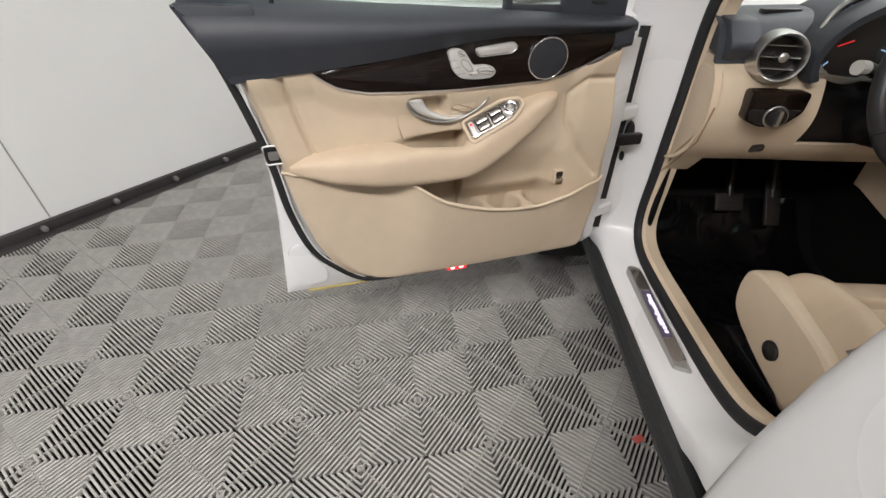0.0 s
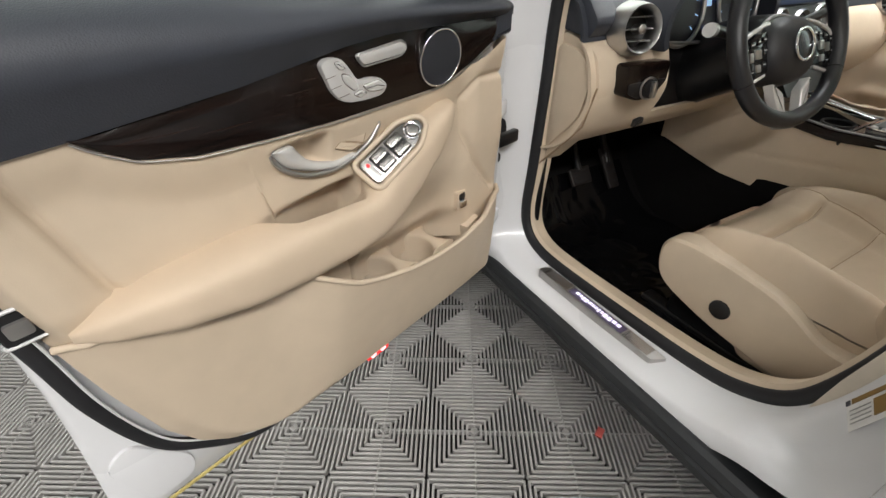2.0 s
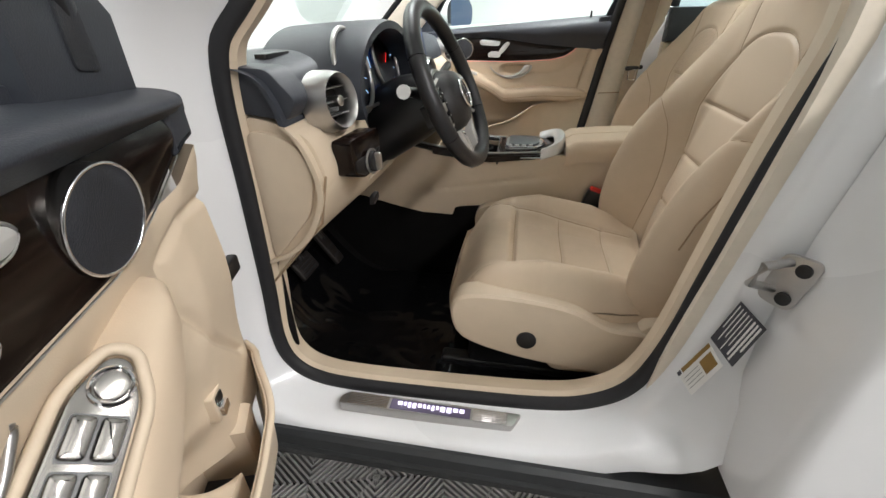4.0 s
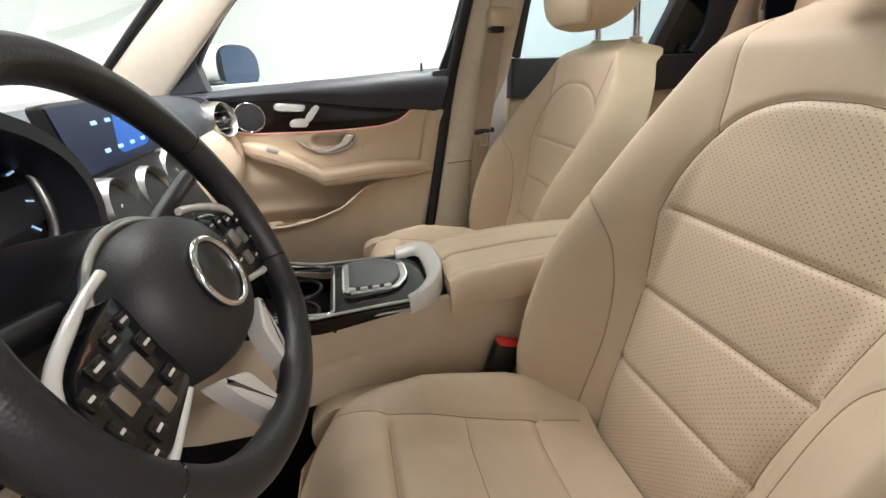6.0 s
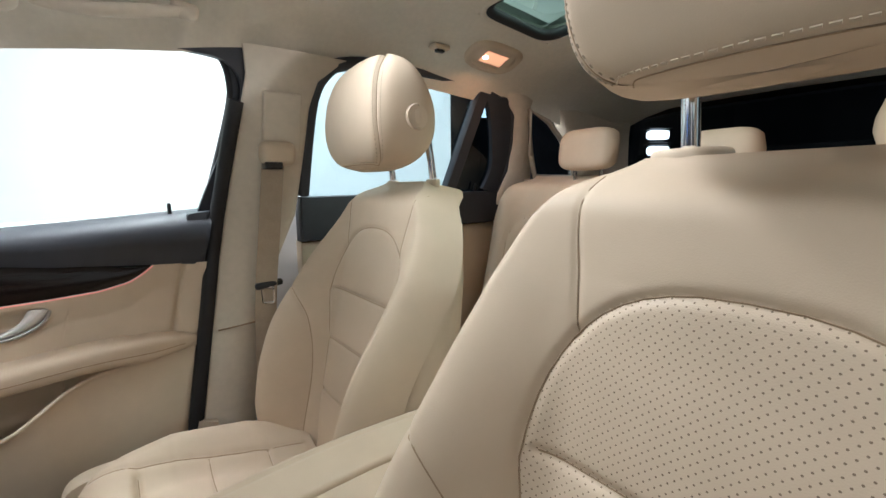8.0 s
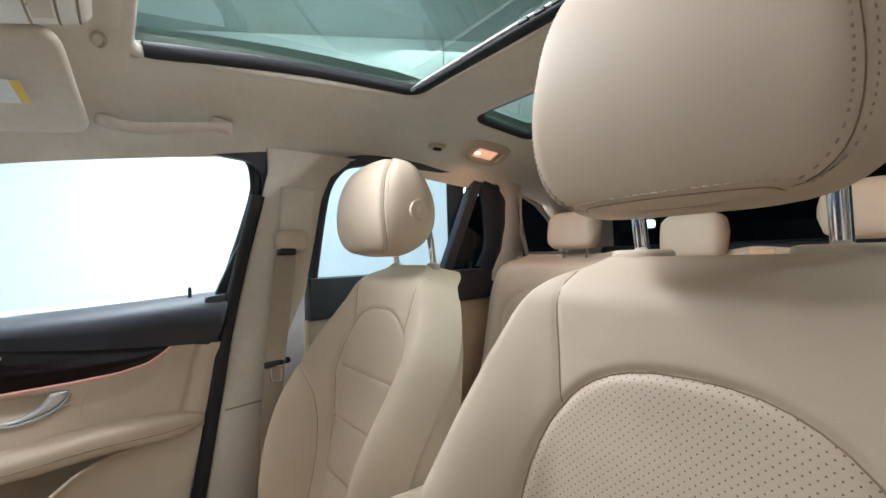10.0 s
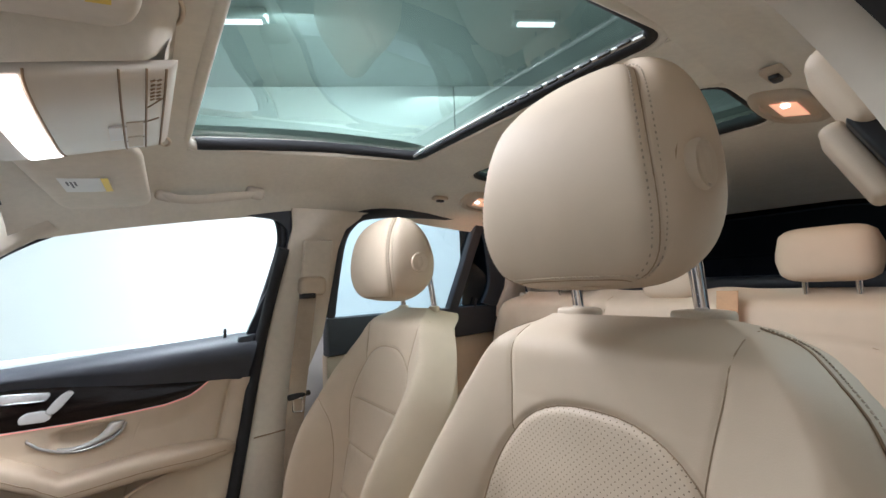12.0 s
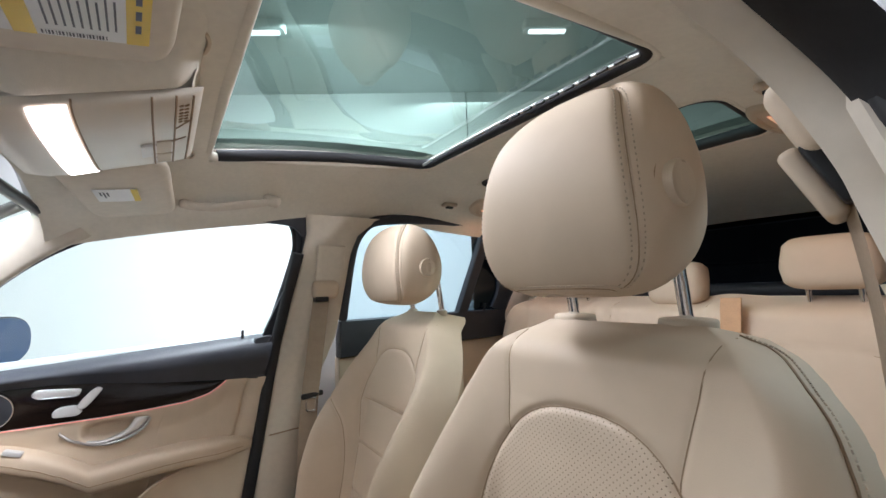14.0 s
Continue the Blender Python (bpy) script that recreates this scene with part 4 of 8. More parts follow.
    # dark upper part up to the window
    TOPZ = [(-0.115, 1.048), (-0.02, 1.053), (0.08, 1.062), (0.20, 1.070), (0.30, 1.077), (0.45, 1.088), (0.62, 1.10), (0.745, 1.108)]

    def dark(i, j):
        u = -0.115 + 0.86 * i
        z0 = lerp_table(WUP + [(0.70, 0.981), (0.75, 0.978)], u) - 0.003
        zt = lerp_table(TOPZ, u)
        e = smoothstep(0.0, 0.06, i)
        if j < 0.4:
            f = j / 0.4
            z, w = z0 + (zt - z0) * f * 0.45, 0.028 + 0.018 * f * e
        else:
            # rolls over to the window line
            a = (j - 0.4) / 0.6 * math.pi / 2
            z = z0 + (zt - z0) * (0.45 + 0.55 * math.sin(a) ** 0.85)
            w = -0.035 + (0.063 + 0.018 * e) * max(0.0, math.cos(a)) ** 0.85
        if u > 0.62:
            lim = (0.690 if lamp else 0.652) + (z - 0.975) * (0.42 if lamp else 0.25)
            u = min(u, lim)
        return F(u, z, w)

    sheet("upper_dark_trim", dark, 60, 24, DARK, t, "blue-black grained upper door trim")
    slab("trim_end_cap", rounded([(-0.114, 0.995), (-0.078, 0.990), (-0.060, 0.984), (-0.064, 1.022), (-0.070, 1.040), (-0.095, 1.044), (-0.112, 1.036)], 0.006), fr, -0.03, 0.030, DARK, t, bevel=0.008, seg=3)
    tube("lock_pin", [F(0.60, 1.09, 0.0), F(0.60, 1.113, 0.0), F(0.60, 1.118, 0.0)], [0.0045, 0.004, 0.003], BLACK, t, n=10)

    # speaker
    sp = lambda u, z, w: F(u, z, w - 0.12 * (u - 0.089) + 0.12 * (z - 0.983))
    round_e = lambda r, w: [sp(u, z, w) for u, z in ellipse(0.089, 0.983, r, r, 48)]
    loft("speaker_barrel", [round_e(0.0425, 0.020), round_e(0.0415, 0.030), round_e(0.0400, 0.0365), round_e(0.0385, 0.0365)], SWITCH_M, t, "dark chrome speaker barrel", sharp=50)
    tube("speaker_ring", round_e(0.0402, 0.0372), 0.0015, CHROME, t, "chrome speaker ring", n=8, closed=True)
    loft("speaker_grille", [round_e(0.0392, 0.034), round_e(0.0390, 0.0372), round_e(0.034, 0.0382), round_e(0.018, 0.0390), round_e(0.002, 0.0392)], GRILLE, t, sharp=60)

    # seat switches and memory panel
    seat_switches(t, fr, lamp)
    slab("seat_heat_panel", rounded([(0.246, 1.010), (0.238, 0.996), (0.168, 1.000), (0.158, 1.008), (0.166, 1.017)], 0.010, 5), fr, 0.028, 0.037, SILVER_P, t, "silver seat heating key panel", bevel=0.004)
    tube("panel_edge", [F(u, z, 0.0345) for u, z in rounded([(0.2475, 1.0105), (0.239, 0.9945), (0.168, 0.9985), (0.1565, 1.008), (0.166, 1.0185)], 0.010, 5)], 0.0012, SATIN, t, n=6, closed=True)

    # inside handle in its bowl
    tube("handle_frame", [F(u, z, 0.0175) for u, z in BOWL], 0.0034, SATIN, t, "satin handle surround", n=8, closed=True)
    # the lever: a broad crescent at the rear that thins out along the lower edge
    outer_e = curve_through([(0.381, 0.917), (0.377, 0.908), (0.367, 0.8955), (0.352, 0.8855), (0.318, 0.872), (0.286, 0.868), (0.256, 0.876)], 4)
    inner_e = curve_through([(0.374, 0.9205), (0.352, 0.919), (0.3435, 0.907), (0.332, 0.8935), (0.314, 0.8835), (0.287, 0.8765), (0.257, 0.880)], 4)
    hp = []
    for k, (p, q) in enumerate(zip(outer_e, inner_e)):
        f = k / (len(outer_e) - 1)
        front_r = [F(p[0] + (q[0] - p[0]) * g, p[1] + (q[1] - p[1]) * g, 0.013 + 0.013 * math.sin(math.pi * (0.08 + 0.80 * g)) * (1 - 0.55 * f)) for g in (0, 0.15, 0.35, 0.6, 0.85, 1.0)]
        hp.append(front_r + [F(q[0], q[1], 0.008), F(p[0], p[1], 0.008)])
    loft("door_handle", hp, SILVER_L, t, "brushed metal inner door lever", sharp=70)
    for quad in ([(0.2690, 0.915), (0.2315, 0.905), (0.2390, 0.890), (0.2765, 0.9035)], [(0.2770, 0.902), (0.2400, 0.8885), (0.2595, 0.884), (0.2880, 0.8955)]) if lamp else ():
        slab("lock_key", rounded(quad, 0.003, 3), fr, 0.006, 0.0172, PLASTIC_B, t, bevel=0.001)
        tube("key_joint", [F(u, z, 0.0168) for u, z in rounded([(0.2585 + (u - 0.2585) * 1.02, z) for u, z in quad], 0.003, 3)], 0.0006, SEAMDARK, t, n=4, closed=True)

    # window switches on the front of the armrest: a sloping frame of its own
    if not lamp:
        slab("window_switch", rounded([(0.118, 0.892), (0.150, 0.880), (0.154, 0.890), (0.122, 0.902)], 0.004, 3), fr, 0.040, 0.056, SILVER_P, t, bevel=0.003)
        return
    o = F(0.196, 0.870, 0.036)
    ax = (F(0.145, 0.897, 0.040) - F(0.248, 0.846, 0.034)).normalized()
    nrm = (F(0, 0.80, 0.60) - F(0, 0.0, 0.0)).normalized()
    nrm = (nrm - ax * nrm.dot(ax)).normalized()
    side_v = nrm.cross(ax)
    sf = Frame(Matrix.Translation(o + nrm * 0.004) @ Matrix(((ax.x, nrm.x, side_v.x, 0), (ax.y, nrm.y, side_v.y, 0), (ax.z, nrm.z, side_v.z, 0), (0, 0, 0, 1))))
    pl = slab("window_switch_plate", rounded([(-0.060, -0.021), (0.030, -0.019), (0.058, -0.006), (0.058, 0.008), (0.030, 0.020), (-0.060, 0.021)], 0.009, 5), sf, -0.02, 0.006, SWITCH_M, t, "silver window switch plate", bevel=0.002)
    tube("switch_rim", [sf.p(u, z, 0.003) for u, z in rounded([(-0.066, -0.027), (0.032, -0.025), (0.065, -0.008), (0.065, 0.010), (0.032, 0.026), (-0.066, 0.027)], 0.012, 5)], 0.0045, PLASTIC_B, t, n=8, closed=True)
    for k in range(2):
        u = -0.041 + 0.033 * k
        slab("switch_well", rounded([(u - 0.0016, -0.0162), (u + 0.0276, -0.0162), (u + 0.0276, 0.0162), (u - 0.0016, 0.0162)], 0.003, 3), sf, 0.006, 0.0066, BLACK, pl)
        for q in (-1, 1):
            slab("window_switch", rounded([(u, q * 0.0012), (u + 0.026, q * 0.0012), (u + 0.026, q * 0.0152), (u, q * 0.0152)], 0.003, 3), sf, 0.006, 0.0125, SWITCH_M, pl, bevel=0.004)
    if lamp:
        tube("mirror_switch_ring", [sf.p(u, z, 0.007) for u, z in ellipse(0.038, 0.0, 0.0125, 0.0125, 24)], 0.0016, CHROME, pl, n=6, closed=True)
        slab("mirror_switch", ellipse(0.038, 0.0, 0.010, 0.010, 20), sf, 0.006, 0.011, SWITCH_M, pl, bevel=0.002)
        slab("child_lock_key", rounded([(-0.057, -0.016), (-0.046, -0.016), (-0.046, 0.016), (-0.057, 0.016)], 0.003, 3), sf, 0.006, 0.009, SILVER_P, pl, bevel=0.001)
        slab("lock_light", ellipse(-0.0515, 0.009 if not fr.flip else -0.009, 0.003, 0.003, 10), sf, 0.009, 0.0096, REDGLOW, pl)
        # boot key
        slab("boot_key_frame", rounded([(-0.014, 0.672), (0.014, 0.672), (0.014, 0.714), (-0.014, 0.714)], 0.004, 3), fr, -0.03, 0.0125, PLASTIC_B, t, bevel=0.002)
        slab("boot_key", rounded([(-0.009, 0.678), (0.009, 0.678), (0.009, 0.694), (-0.009, 0.694)], 0.003, 3), fr, 0.0125, 0.0195, CHROME, t, "chrome boot release key", bevel=0.003)
        slab("boot_key_slot", rounded([(-0.009, 0.695), (0.009, 0.695), (0.009, 0.709), (-0.009, 0.709)], 0.003, 3), fr, 0.0125, 0.0140, BLACK, t)


def curve5(table, n=4):
    """The rows of an armrest table, smoothed between."""
    out = []
    for i in range(len(table) - 1):
        for k in range(n):
            f = k / n
            f2 = f * f * (3 - 2 * f) * 0.35 + f * 0.65
            out.append(tuple(a + (b - a) * (f if c == 0 else f2) for c, (a, b) in enumerate(zip(table[i], table[i + 1]))))
    out.append(table[-1])
    return out


def window_frame(t, fr, top=True):
    F = fr.p
    inward = fr.p(0, 0, -1) - fr.p(0, 0, 0)
    # the upper frame leans in towards the roof
    lean = lambda z: -0.02 + 0.30 * (z - 1.08)
    rail = curve_through([(0.668, 1.05), (0.690, 1.13), (0.740, 1.33), (0.742, 1.40), (0.725, 1.442), (0.685, 1.457), (0.516, 1.451), (0.35, 1.420), (0.20, 1.357), (0.09, 1.275), (0.0, 1.175), (-0.07, 1.07)], 6)
    pts = [F(u, z, lean(z) - 0.01) for u, z in rail]
    tube("window_frame", pts, 0.0165, DARK, t, "black window frame", n=10, flat=1.0)
    tube("window_seal", [F(u - 0.012 * (1 if u > 0.64 else 0), z - 0.012, lean(z) - 0.004) for u, z in rail], 0.007, RUBBER, t, n=8)
    poly = [(u, z) for u, z in rail] + [(-0.08, 1.03), (0.735, 1.06)]
    verts = [F(u, z, lean(z) - 0.018) for u, z in poly]
    me = mesh_of("window_pane", verts, [tuple(range(len(verts)))])
    ob = put("window_pane", me, GLASS, t, "clear side window glass")
    ob.visible_shadow = False
    if not fr.flip:
        slab("window_divider", [(0.153, 1.058), (0.167, 1.060), (0.166, 1.325), (0.152, 1.315)], fr, -0.036, -0.016, DARK, t, "black window divider bar", bevel=0.004)
        # dark bar added for the outside mirror's dark bottom, seen below the quarter glass
        slab("quarter_base", [(0.04, 1.052), (0.165, 1.062), (0.165, 1.078), (0.04, 1.071)], fr, -0.036, -0.020, DARK, t, bevel=0.004)
    # mirror triangle
    slab("mirror_triangle", [(-0.115, 1.045), (-0.012, 1.055), (-0.030, 1.15), (-0.05, 1.15), (-0.085, 1.10)] if fr.flip else [(-0.104, 1.045), (0.042, 1.056), (0.038, 1.245), (0.020, 1.225), (-0.05, 1.165), (-0.104, 1.115)], fr, -0.045 if fr.flip else -0.030, 0.010 if fr.flip else -0.006, DARK, t, "black mirror base cover", bevel=0.006)
    if not fr.flip:
        slab("tweeter_grille", rounded([(-0.050, 1.070), (-0.015, 1.073), (-0.018, 1.150), (-0.046, 1.150)], 0.008), fr, -0.008, -0.0035, GRILLE, t, "perforated tweeter grille", bevel=0.002)


DOOR_AX = Vector((-0.94515, -0.32662, 0))
DOOR_M = Matrix.Translation((-0.994, 0.718, 0)) @ Matrix(((DOOR_AX.x, -DOOR_AX.y, 0, 0), (DOOR_AX.y, DOOR_AX.x, 0, 0), (0, 0, 1, 0), (0, 0, 0, 1)))


def driver_door():
    t = thing("car_door", "open white driver's door with beige and walnut trim", "car door", DOOR_M @ Vector((-0.14, 0, 0.45)))
    fr = Frame(DOOR_M)
    F = fr.p
    outer = curve_through([(0.752, 1.105), (0.715, 1.03), (0.693, 0.97), (0.682, 0.88), (0.682, 0.78), (0.690, 0.66), (0.715, 0.446)], 6)
    shell = [(v.x, v.y) for v in [Vector((p[0], p[1])) for p in outer]] + [(0.45, 0.440), (0.10, 0.438), (-0.14, 0.440), (-0.172, 0.47), (-0.178, 1.02), (-0.12, 1.05)]
    slab("door_shell", shell, fr, -0.15, -0.072, PAINT, t, "open white driver's door with beige and walnut trim", bevel=0.010)
    rim_o = curve_through([(0.748, 1.105), (0.690, 0.97), (0.679, 0.88), (0.679, 0.78), (0.687, 0.66), (0.7125, 0.447)], 6)
    rim_o += [Vector((0.7125 + (-0.14 - 0.7125) * k / 18, 0.446 - 0.003 * math.sin(math.pi * k / 18))) for k in range(1, 19)] + curve_through([(-0.165, 0.46), (-0.172, 0.75), (-0.172, 1.0)], 5)
    rim_i = curve_through([(0.690, 1.105), (0.640, 0.97), (0.615, 0.88), (0.600, 0.78), (0.580, 0.66), (0.56, 0.56)], 6)
    rim_i += [Vector((0.56 + (-0.07 - 0.56) * (k / 18) ** 0.8, 0.56 - 0.06 * (k / 18) ** 0.5)) for k in range(1, 19)] + curve_through([(-0.095, 0.54), (-0.10, 0.75), (-0.07, 1.0)], 5)
    rings = []
    for p, q in zip(rim_o, rim_i):
        rings.append([F(p[0], p[1], -0.073), F(p[0], p[1], -0.022), F(p[0] + (q[0] - p[0]) * 0.08, p[1] + (q[1] - p[1]) * 0.08, -0.015), F(q[0], q[1], -0.013), F(q[0], q[1], -0.073)])
    loft("inner_flange", rings, PAINT, t, "white inner door flange", sharp=50)
    # pressed recess in the white corner below the trim
    slab("corner_pressing", rounded([(0.668, 0.468), (0.688, 0.58), (0.655, 0.60), (0.60, 0.508), (0.61, 0.468)], 0.02), fr, -0.014, -0.009, PAINT, t, bevel=0.004)
    slab("bottom_sealant", [(0.66, 0.446), (0.50, 0.444), (0.50, 0.450), (0.66, 0.453)], fr, -0.0135, -0.0115, mat("yellowed_sealant", (0.55, 0.45, 0.16), 0.5), t, "yellowed sealant at the lower hem", bevel=0.001)
    seal = curve_through([(0.735, 1.09), (0.700, 0.975), (0.668, 0.82), (0.655, 0.69), (0.628, 0.585), (0.585, 0.525), (0.52, 0.470), (0.44, 0.458)], 8)
    tube("door_seal", [F(p[0], p[1], -0.004) for p in seal], 0.009, RUBBER, t, "black rubber door seal", n=8)
    tube("seal_edge", [F(p[0] - 0.009, p[1] + 0.002, 0.001) for p in seal], 0.0016, PAINT, t, n=6)
    # dark padded end of the upper trim and the crease before it
    slab("upper_rear_pad", rounded([(0.752, 1.10), (0.630, 1.094), (0.605, 0.982), (0.694, 0.974)], 0.008), fr, -0.02, 0.031, DARK, t, bevel=0.006)
    door_card(t, fr)
    window_frame(t, fr)
    # latch
    slab("latch", rounded([(0.640, 0.812), (0.674, 0.812), (0.674, 0.846), (0.640, 0.846)], 0.006), fr, -0.02, 0.006, BLACK, t, "black door latch in a white surround", bevel=0.003)
    slab("latch_bolt", rounded([(0.648, 0.820), (0.668, 0.820), (0.668, 0.838), (0.648, 0.838)], 0.004), fr, 0.006, 0.010, SATIN, t, bevel=0.002)
    tube("latch_surround", [F(u, z, 0.004) for u, z in rounded([(0.637, 0.810), (0.676, 0.810), (0.676, 0.849), (0.637, 0.849)], 0.006)], 0.002, PAINT, t, n=6, closed=True)
    # red warning lamp in the lower edge
    lamp_t = slab("door_lamp", rounded([(0.243, 0.460), (0.297, 0.462), (0.297, 0.478), (0.243, 0.476)], 0.005), fr, 0.004, 0.024, REDGLOW, t, "lit red door warning lamp", bevel=0.002)
    for u in (0.258, 0.282):
        slab("lamp_spot", ellipse(u, 0.469, 0.007, 0.0045, 16), fr, 0.024, 0.0255, REDSPOT, lamp_t)
    # hinges and check strap
    for z in (0.820, 0.535):
        hp = F(-0.15, z, -0.05)
        h = rbox("door_hinge", (0.085, 0.05, 0.036), Matrix.Translation(hp + Vector((0.035, 0.02, 0))) @ pose(0, 0, 0, 0, 0, 35), PAINT, t, "white painted door hinge", bevel=0.008)
        tube("hinge_pin", [hp + Vector((0.0, -0.012, -0.028)), hp + Vector((0.0, -0.012, 0.028))], 0.011, PAINT, h, n=12)
    a = F(-0.15, 0.757, -0.03)
    rbox("check_strap", (0.10, 0.018, 0.030), Matrix.Translation(a + Vector((0.045, 0.01, 0))) @ pose(0, 0, 0, 0, 0, 15), BLACK, t, "black door check strap", bevel=0.005)
    tube("harness_boot", [F(-0.145, 0.50, -0.07), F(-0.165, 0.49, -0.06), F(-0.19, 0.495, -0.07)], 0.016, RUBBER, t, n=10)
    # mirror on the outside
    mm = F(-0.02, 1.13, -0.22)
    rbox("mirror_housing", (0.22, 0.12, 0.15), Matrix.Translation(mm) @ pose(0, 0, 0, 0, 0, 199), PAINT, t, "white outside mirror", bevel=0.045, seg=4)
    rbox("mirror_glass", (0.17, 0.004, 0.11), Matrix.Translation(mm + DOOR_AX * 0 + Vector((0.3266, -0.945, 0)) * 0.0) @ pose(0, 0, 0, 0, 0, 199) @ pose(0, 0.062, 0), CHROME, t, bevel=0.001)
    keep_place(t)


def passenger_door():
    t = thing("car_door", "closed passenger door with beige and walnut trim", "car door", (0.72, 0.4, 0.45))
    m = Matrix.Translation((0.70, 0.724, 0)) @ Matrix(((0, 1, 0, 0), (-1, 0, 0, 0), (0, 0, 1, 0), (0, 0, 0, 1)))
    fr = Frame(m, True)
    F = fr.p
    door_card(t, fr, False)
    window_frame(t, fr)
    slab("door_shell", [(0.70, 0.44), (-0.15, 0.44), (-0.15, 1.06), (0.75, 1.10), (0.70, 0.97)], fr, -0.16, -0.075, PAINT, t, "white painted door shell", bevel=0.01)
    slab("upper_rear_pad", rounded([(0.680, 1.10), (0.630, 1.094), (0.605, 0.982), (0.655, 0.974)], 0.008), fr, -0.02, 0.031, DARK, t, bevel=0.006)
    keep_place(t)
    mir = thing("side_mirror", "white outside mirror beyond the passenger window", "mirror", (0.98, 0.71, 1.05))
    mf = Frame(pose(0.98, 0.75, 1.115, 0, 0, -22), True)
    shape = lambda k: [(0.118 * k * math.copysign(abs(math.cos(q)) ** 0.7, math.cos(q)), 0.072 * k * math.copysign(abs(math.sin(q)) ** 0.75, math.sin(q))) for q in [2 * math.pi * i / 36 for i in range(36)]]
    loft("mirror_housing", [[mf.p(u, z, w) for u, z in shape(k)] for k, w in ((0.97, 0.060), (1.0, 0.050), (0.98, 0.0), (0.86, -0.045), (0.62, -0.075), (0.2, -0.088))], PAINT, mir, sharp=60)
    slab("mirror_rim", shape(0.96), mf, 0.056, 0.064, BLACK, mir, bevel=0.002)
    slab("mirror_glass", [(u * 0.95, z * 0.92) for u, z in shape(0.96)], Frame(pose(0.98, 0.75, 1.115, 0, 0, -24), True), 0.062, 0.067, mat("mirror_glass_dark_blue", (0.07, 0.10, 0.17), 0.02, metal=1.0, var=0.01), mir, "silvered mirror glass")
    rbox("mirror_foot", (0.14, 0.06, 0.05), pose(0.88, 0.75, 1.055), BLACK, mir, bevel=0.015)
    keep_place(mir)


driver_door()
passenger_door()

# ---------------------------------------------------------------- car body
car = thing("car", "white five-door car with its driver's door open", "car", (0, 0, 0.25))


def opening_curve():
    """The edge of the driver's door opening as (y, z), once round."""
    return [(p[0], p[1]) for p in curve_through([(0.800, 1.05), (0.808, 0.85), (0.815, 0.66), (0.822, 0.54), (0.805, 0.475), (0.755, 0.440), (0.66, 0.430), (0.45, 0.436), (0.29, 0.446), (0.20, 0.468),
                                                (0.135, 0.520), (0.098, 0.62), (0.070, 0.78), (0.040, 0.95), (0.004, 1.12), (-0.022, 1.30), (-0.020, 1.42), (0.03, 1.465), (0.18, 1.462), (0.34, 1.43), (0.50, 1.36), (0.64, 1.25), (0.75, 1.13)], 6, True)]


def rail_sweep(name, prof, material, parent, sgn, label="", sharp=60, span=None, ring_closed=True, alt=None, low=None):
    """A profile of (x outwards, n away from the opening) swept round the door opening on the side sgn."""
    line = opening_curve()
    k = len(line)
    rings = []
    idx = range(k) if span is None else [i % k for i in range(*span)]
    cy, cz = 0.40, 0.85
    for i in idx:
        (y0, z0), (y, z), (y1, z1) = line[i - 1], line[i], line[(i + 1) % k]
        d = Vector((y1 - y0, z1 - z0)).normalized()
        n = Vector((d.y, -d.x))
        if n.dot(Vector((y - cy, z - cz))) < 0:
            n = -n
        lean = 0.30 * max(0.0, z - 1.08)
        k2 = max(0.0, -n.x) if y < 0.3 else 0.0
        mix2 = smoothstep(0.55, 0.92, k2) if alt else 0.0
        row = [(a + (c - a) * mix2, b + (e - b) * mix2) for (a, b), (c, e) in zip(prof, alt or prof)]
        mix3 = smoothstep(0.45, 0.90, -n.y) if low else 0.0
        row = [(a + (c - a) * mix3, b + (e - b) * mix3) for (a, b), (c, e) in zip(row, low or row)]
        rings.append([Vector((sgn * (0.70 + a - lean), y + n.x * b, z + n.y * b)) for a, b in row])
    if span is None:
        rings.append(rings[0])
    return loft(name, rings, material, parent, label, closed=ring_closed, caps=span is not None, sharp=sharp)


round12 = [(0.013 * math.cos(2 * math.pi * k / 12), 0.005 + 0.015 * math.sin(2 * math.pi * k / 12)) for k in range(12)]
for sgn in (-1,):
    rail_sweep("door_seal", round12, RUBBER, car, sgn, "black rubber opening seal")
    rail_sweep("opening_flange", [(0.004, 0.004), (0.012, 0.016), (0.030, 0.020), (0.045, 0.034), (0.075, 0.044), (0.105, 0.060), (0.125, 0.080), (0.132, 0.12), (0.02, 0.13), (-0.02, 0.03)], PAINT, car, sgn, "white painted door opening", sharp=75,
               alt=[(0.004, 0.004), (0.014, 0.014), (0.034, 0.017), (0.044, 0.030), (0.050, 0.060), (0.058, 0.088), (0.082, 0.100), (0.100, 0.14), (0.02, 0.15), (-0.02, 0.03)],
               low=[(0.004, 0.004), (0.012, 0.014), (0.030, 0.018), (0.050, 0.022), (0.075, 0.026), (0.092, 0.030), (0.099, 0.036), (0.097, 0.08), (0.02, 0.09), (-0.02, 0.03)])
    # beige trim inside the seal along sill and pillars
    rail_sweep("sill_trim", [(-0.004, -0.008), (-0.012, -0.016), (-0.045, -0.010), (-0.050, 0.03), (-0.01, 0.03)], PLASTIC_B, car, sgn, "beige inner sill trim", sharp=50, span=(-12, 88))
rail_sweep("sill_trim", [(-0.004, -0.008), (-0.012, -0.016), (-0.045, -0.010), (-0.050, 0.03), (-0.01, 0.03)], PLASTIC_B, car, 1, "beige inner sill trim", sharp=50, span=(18, 66))
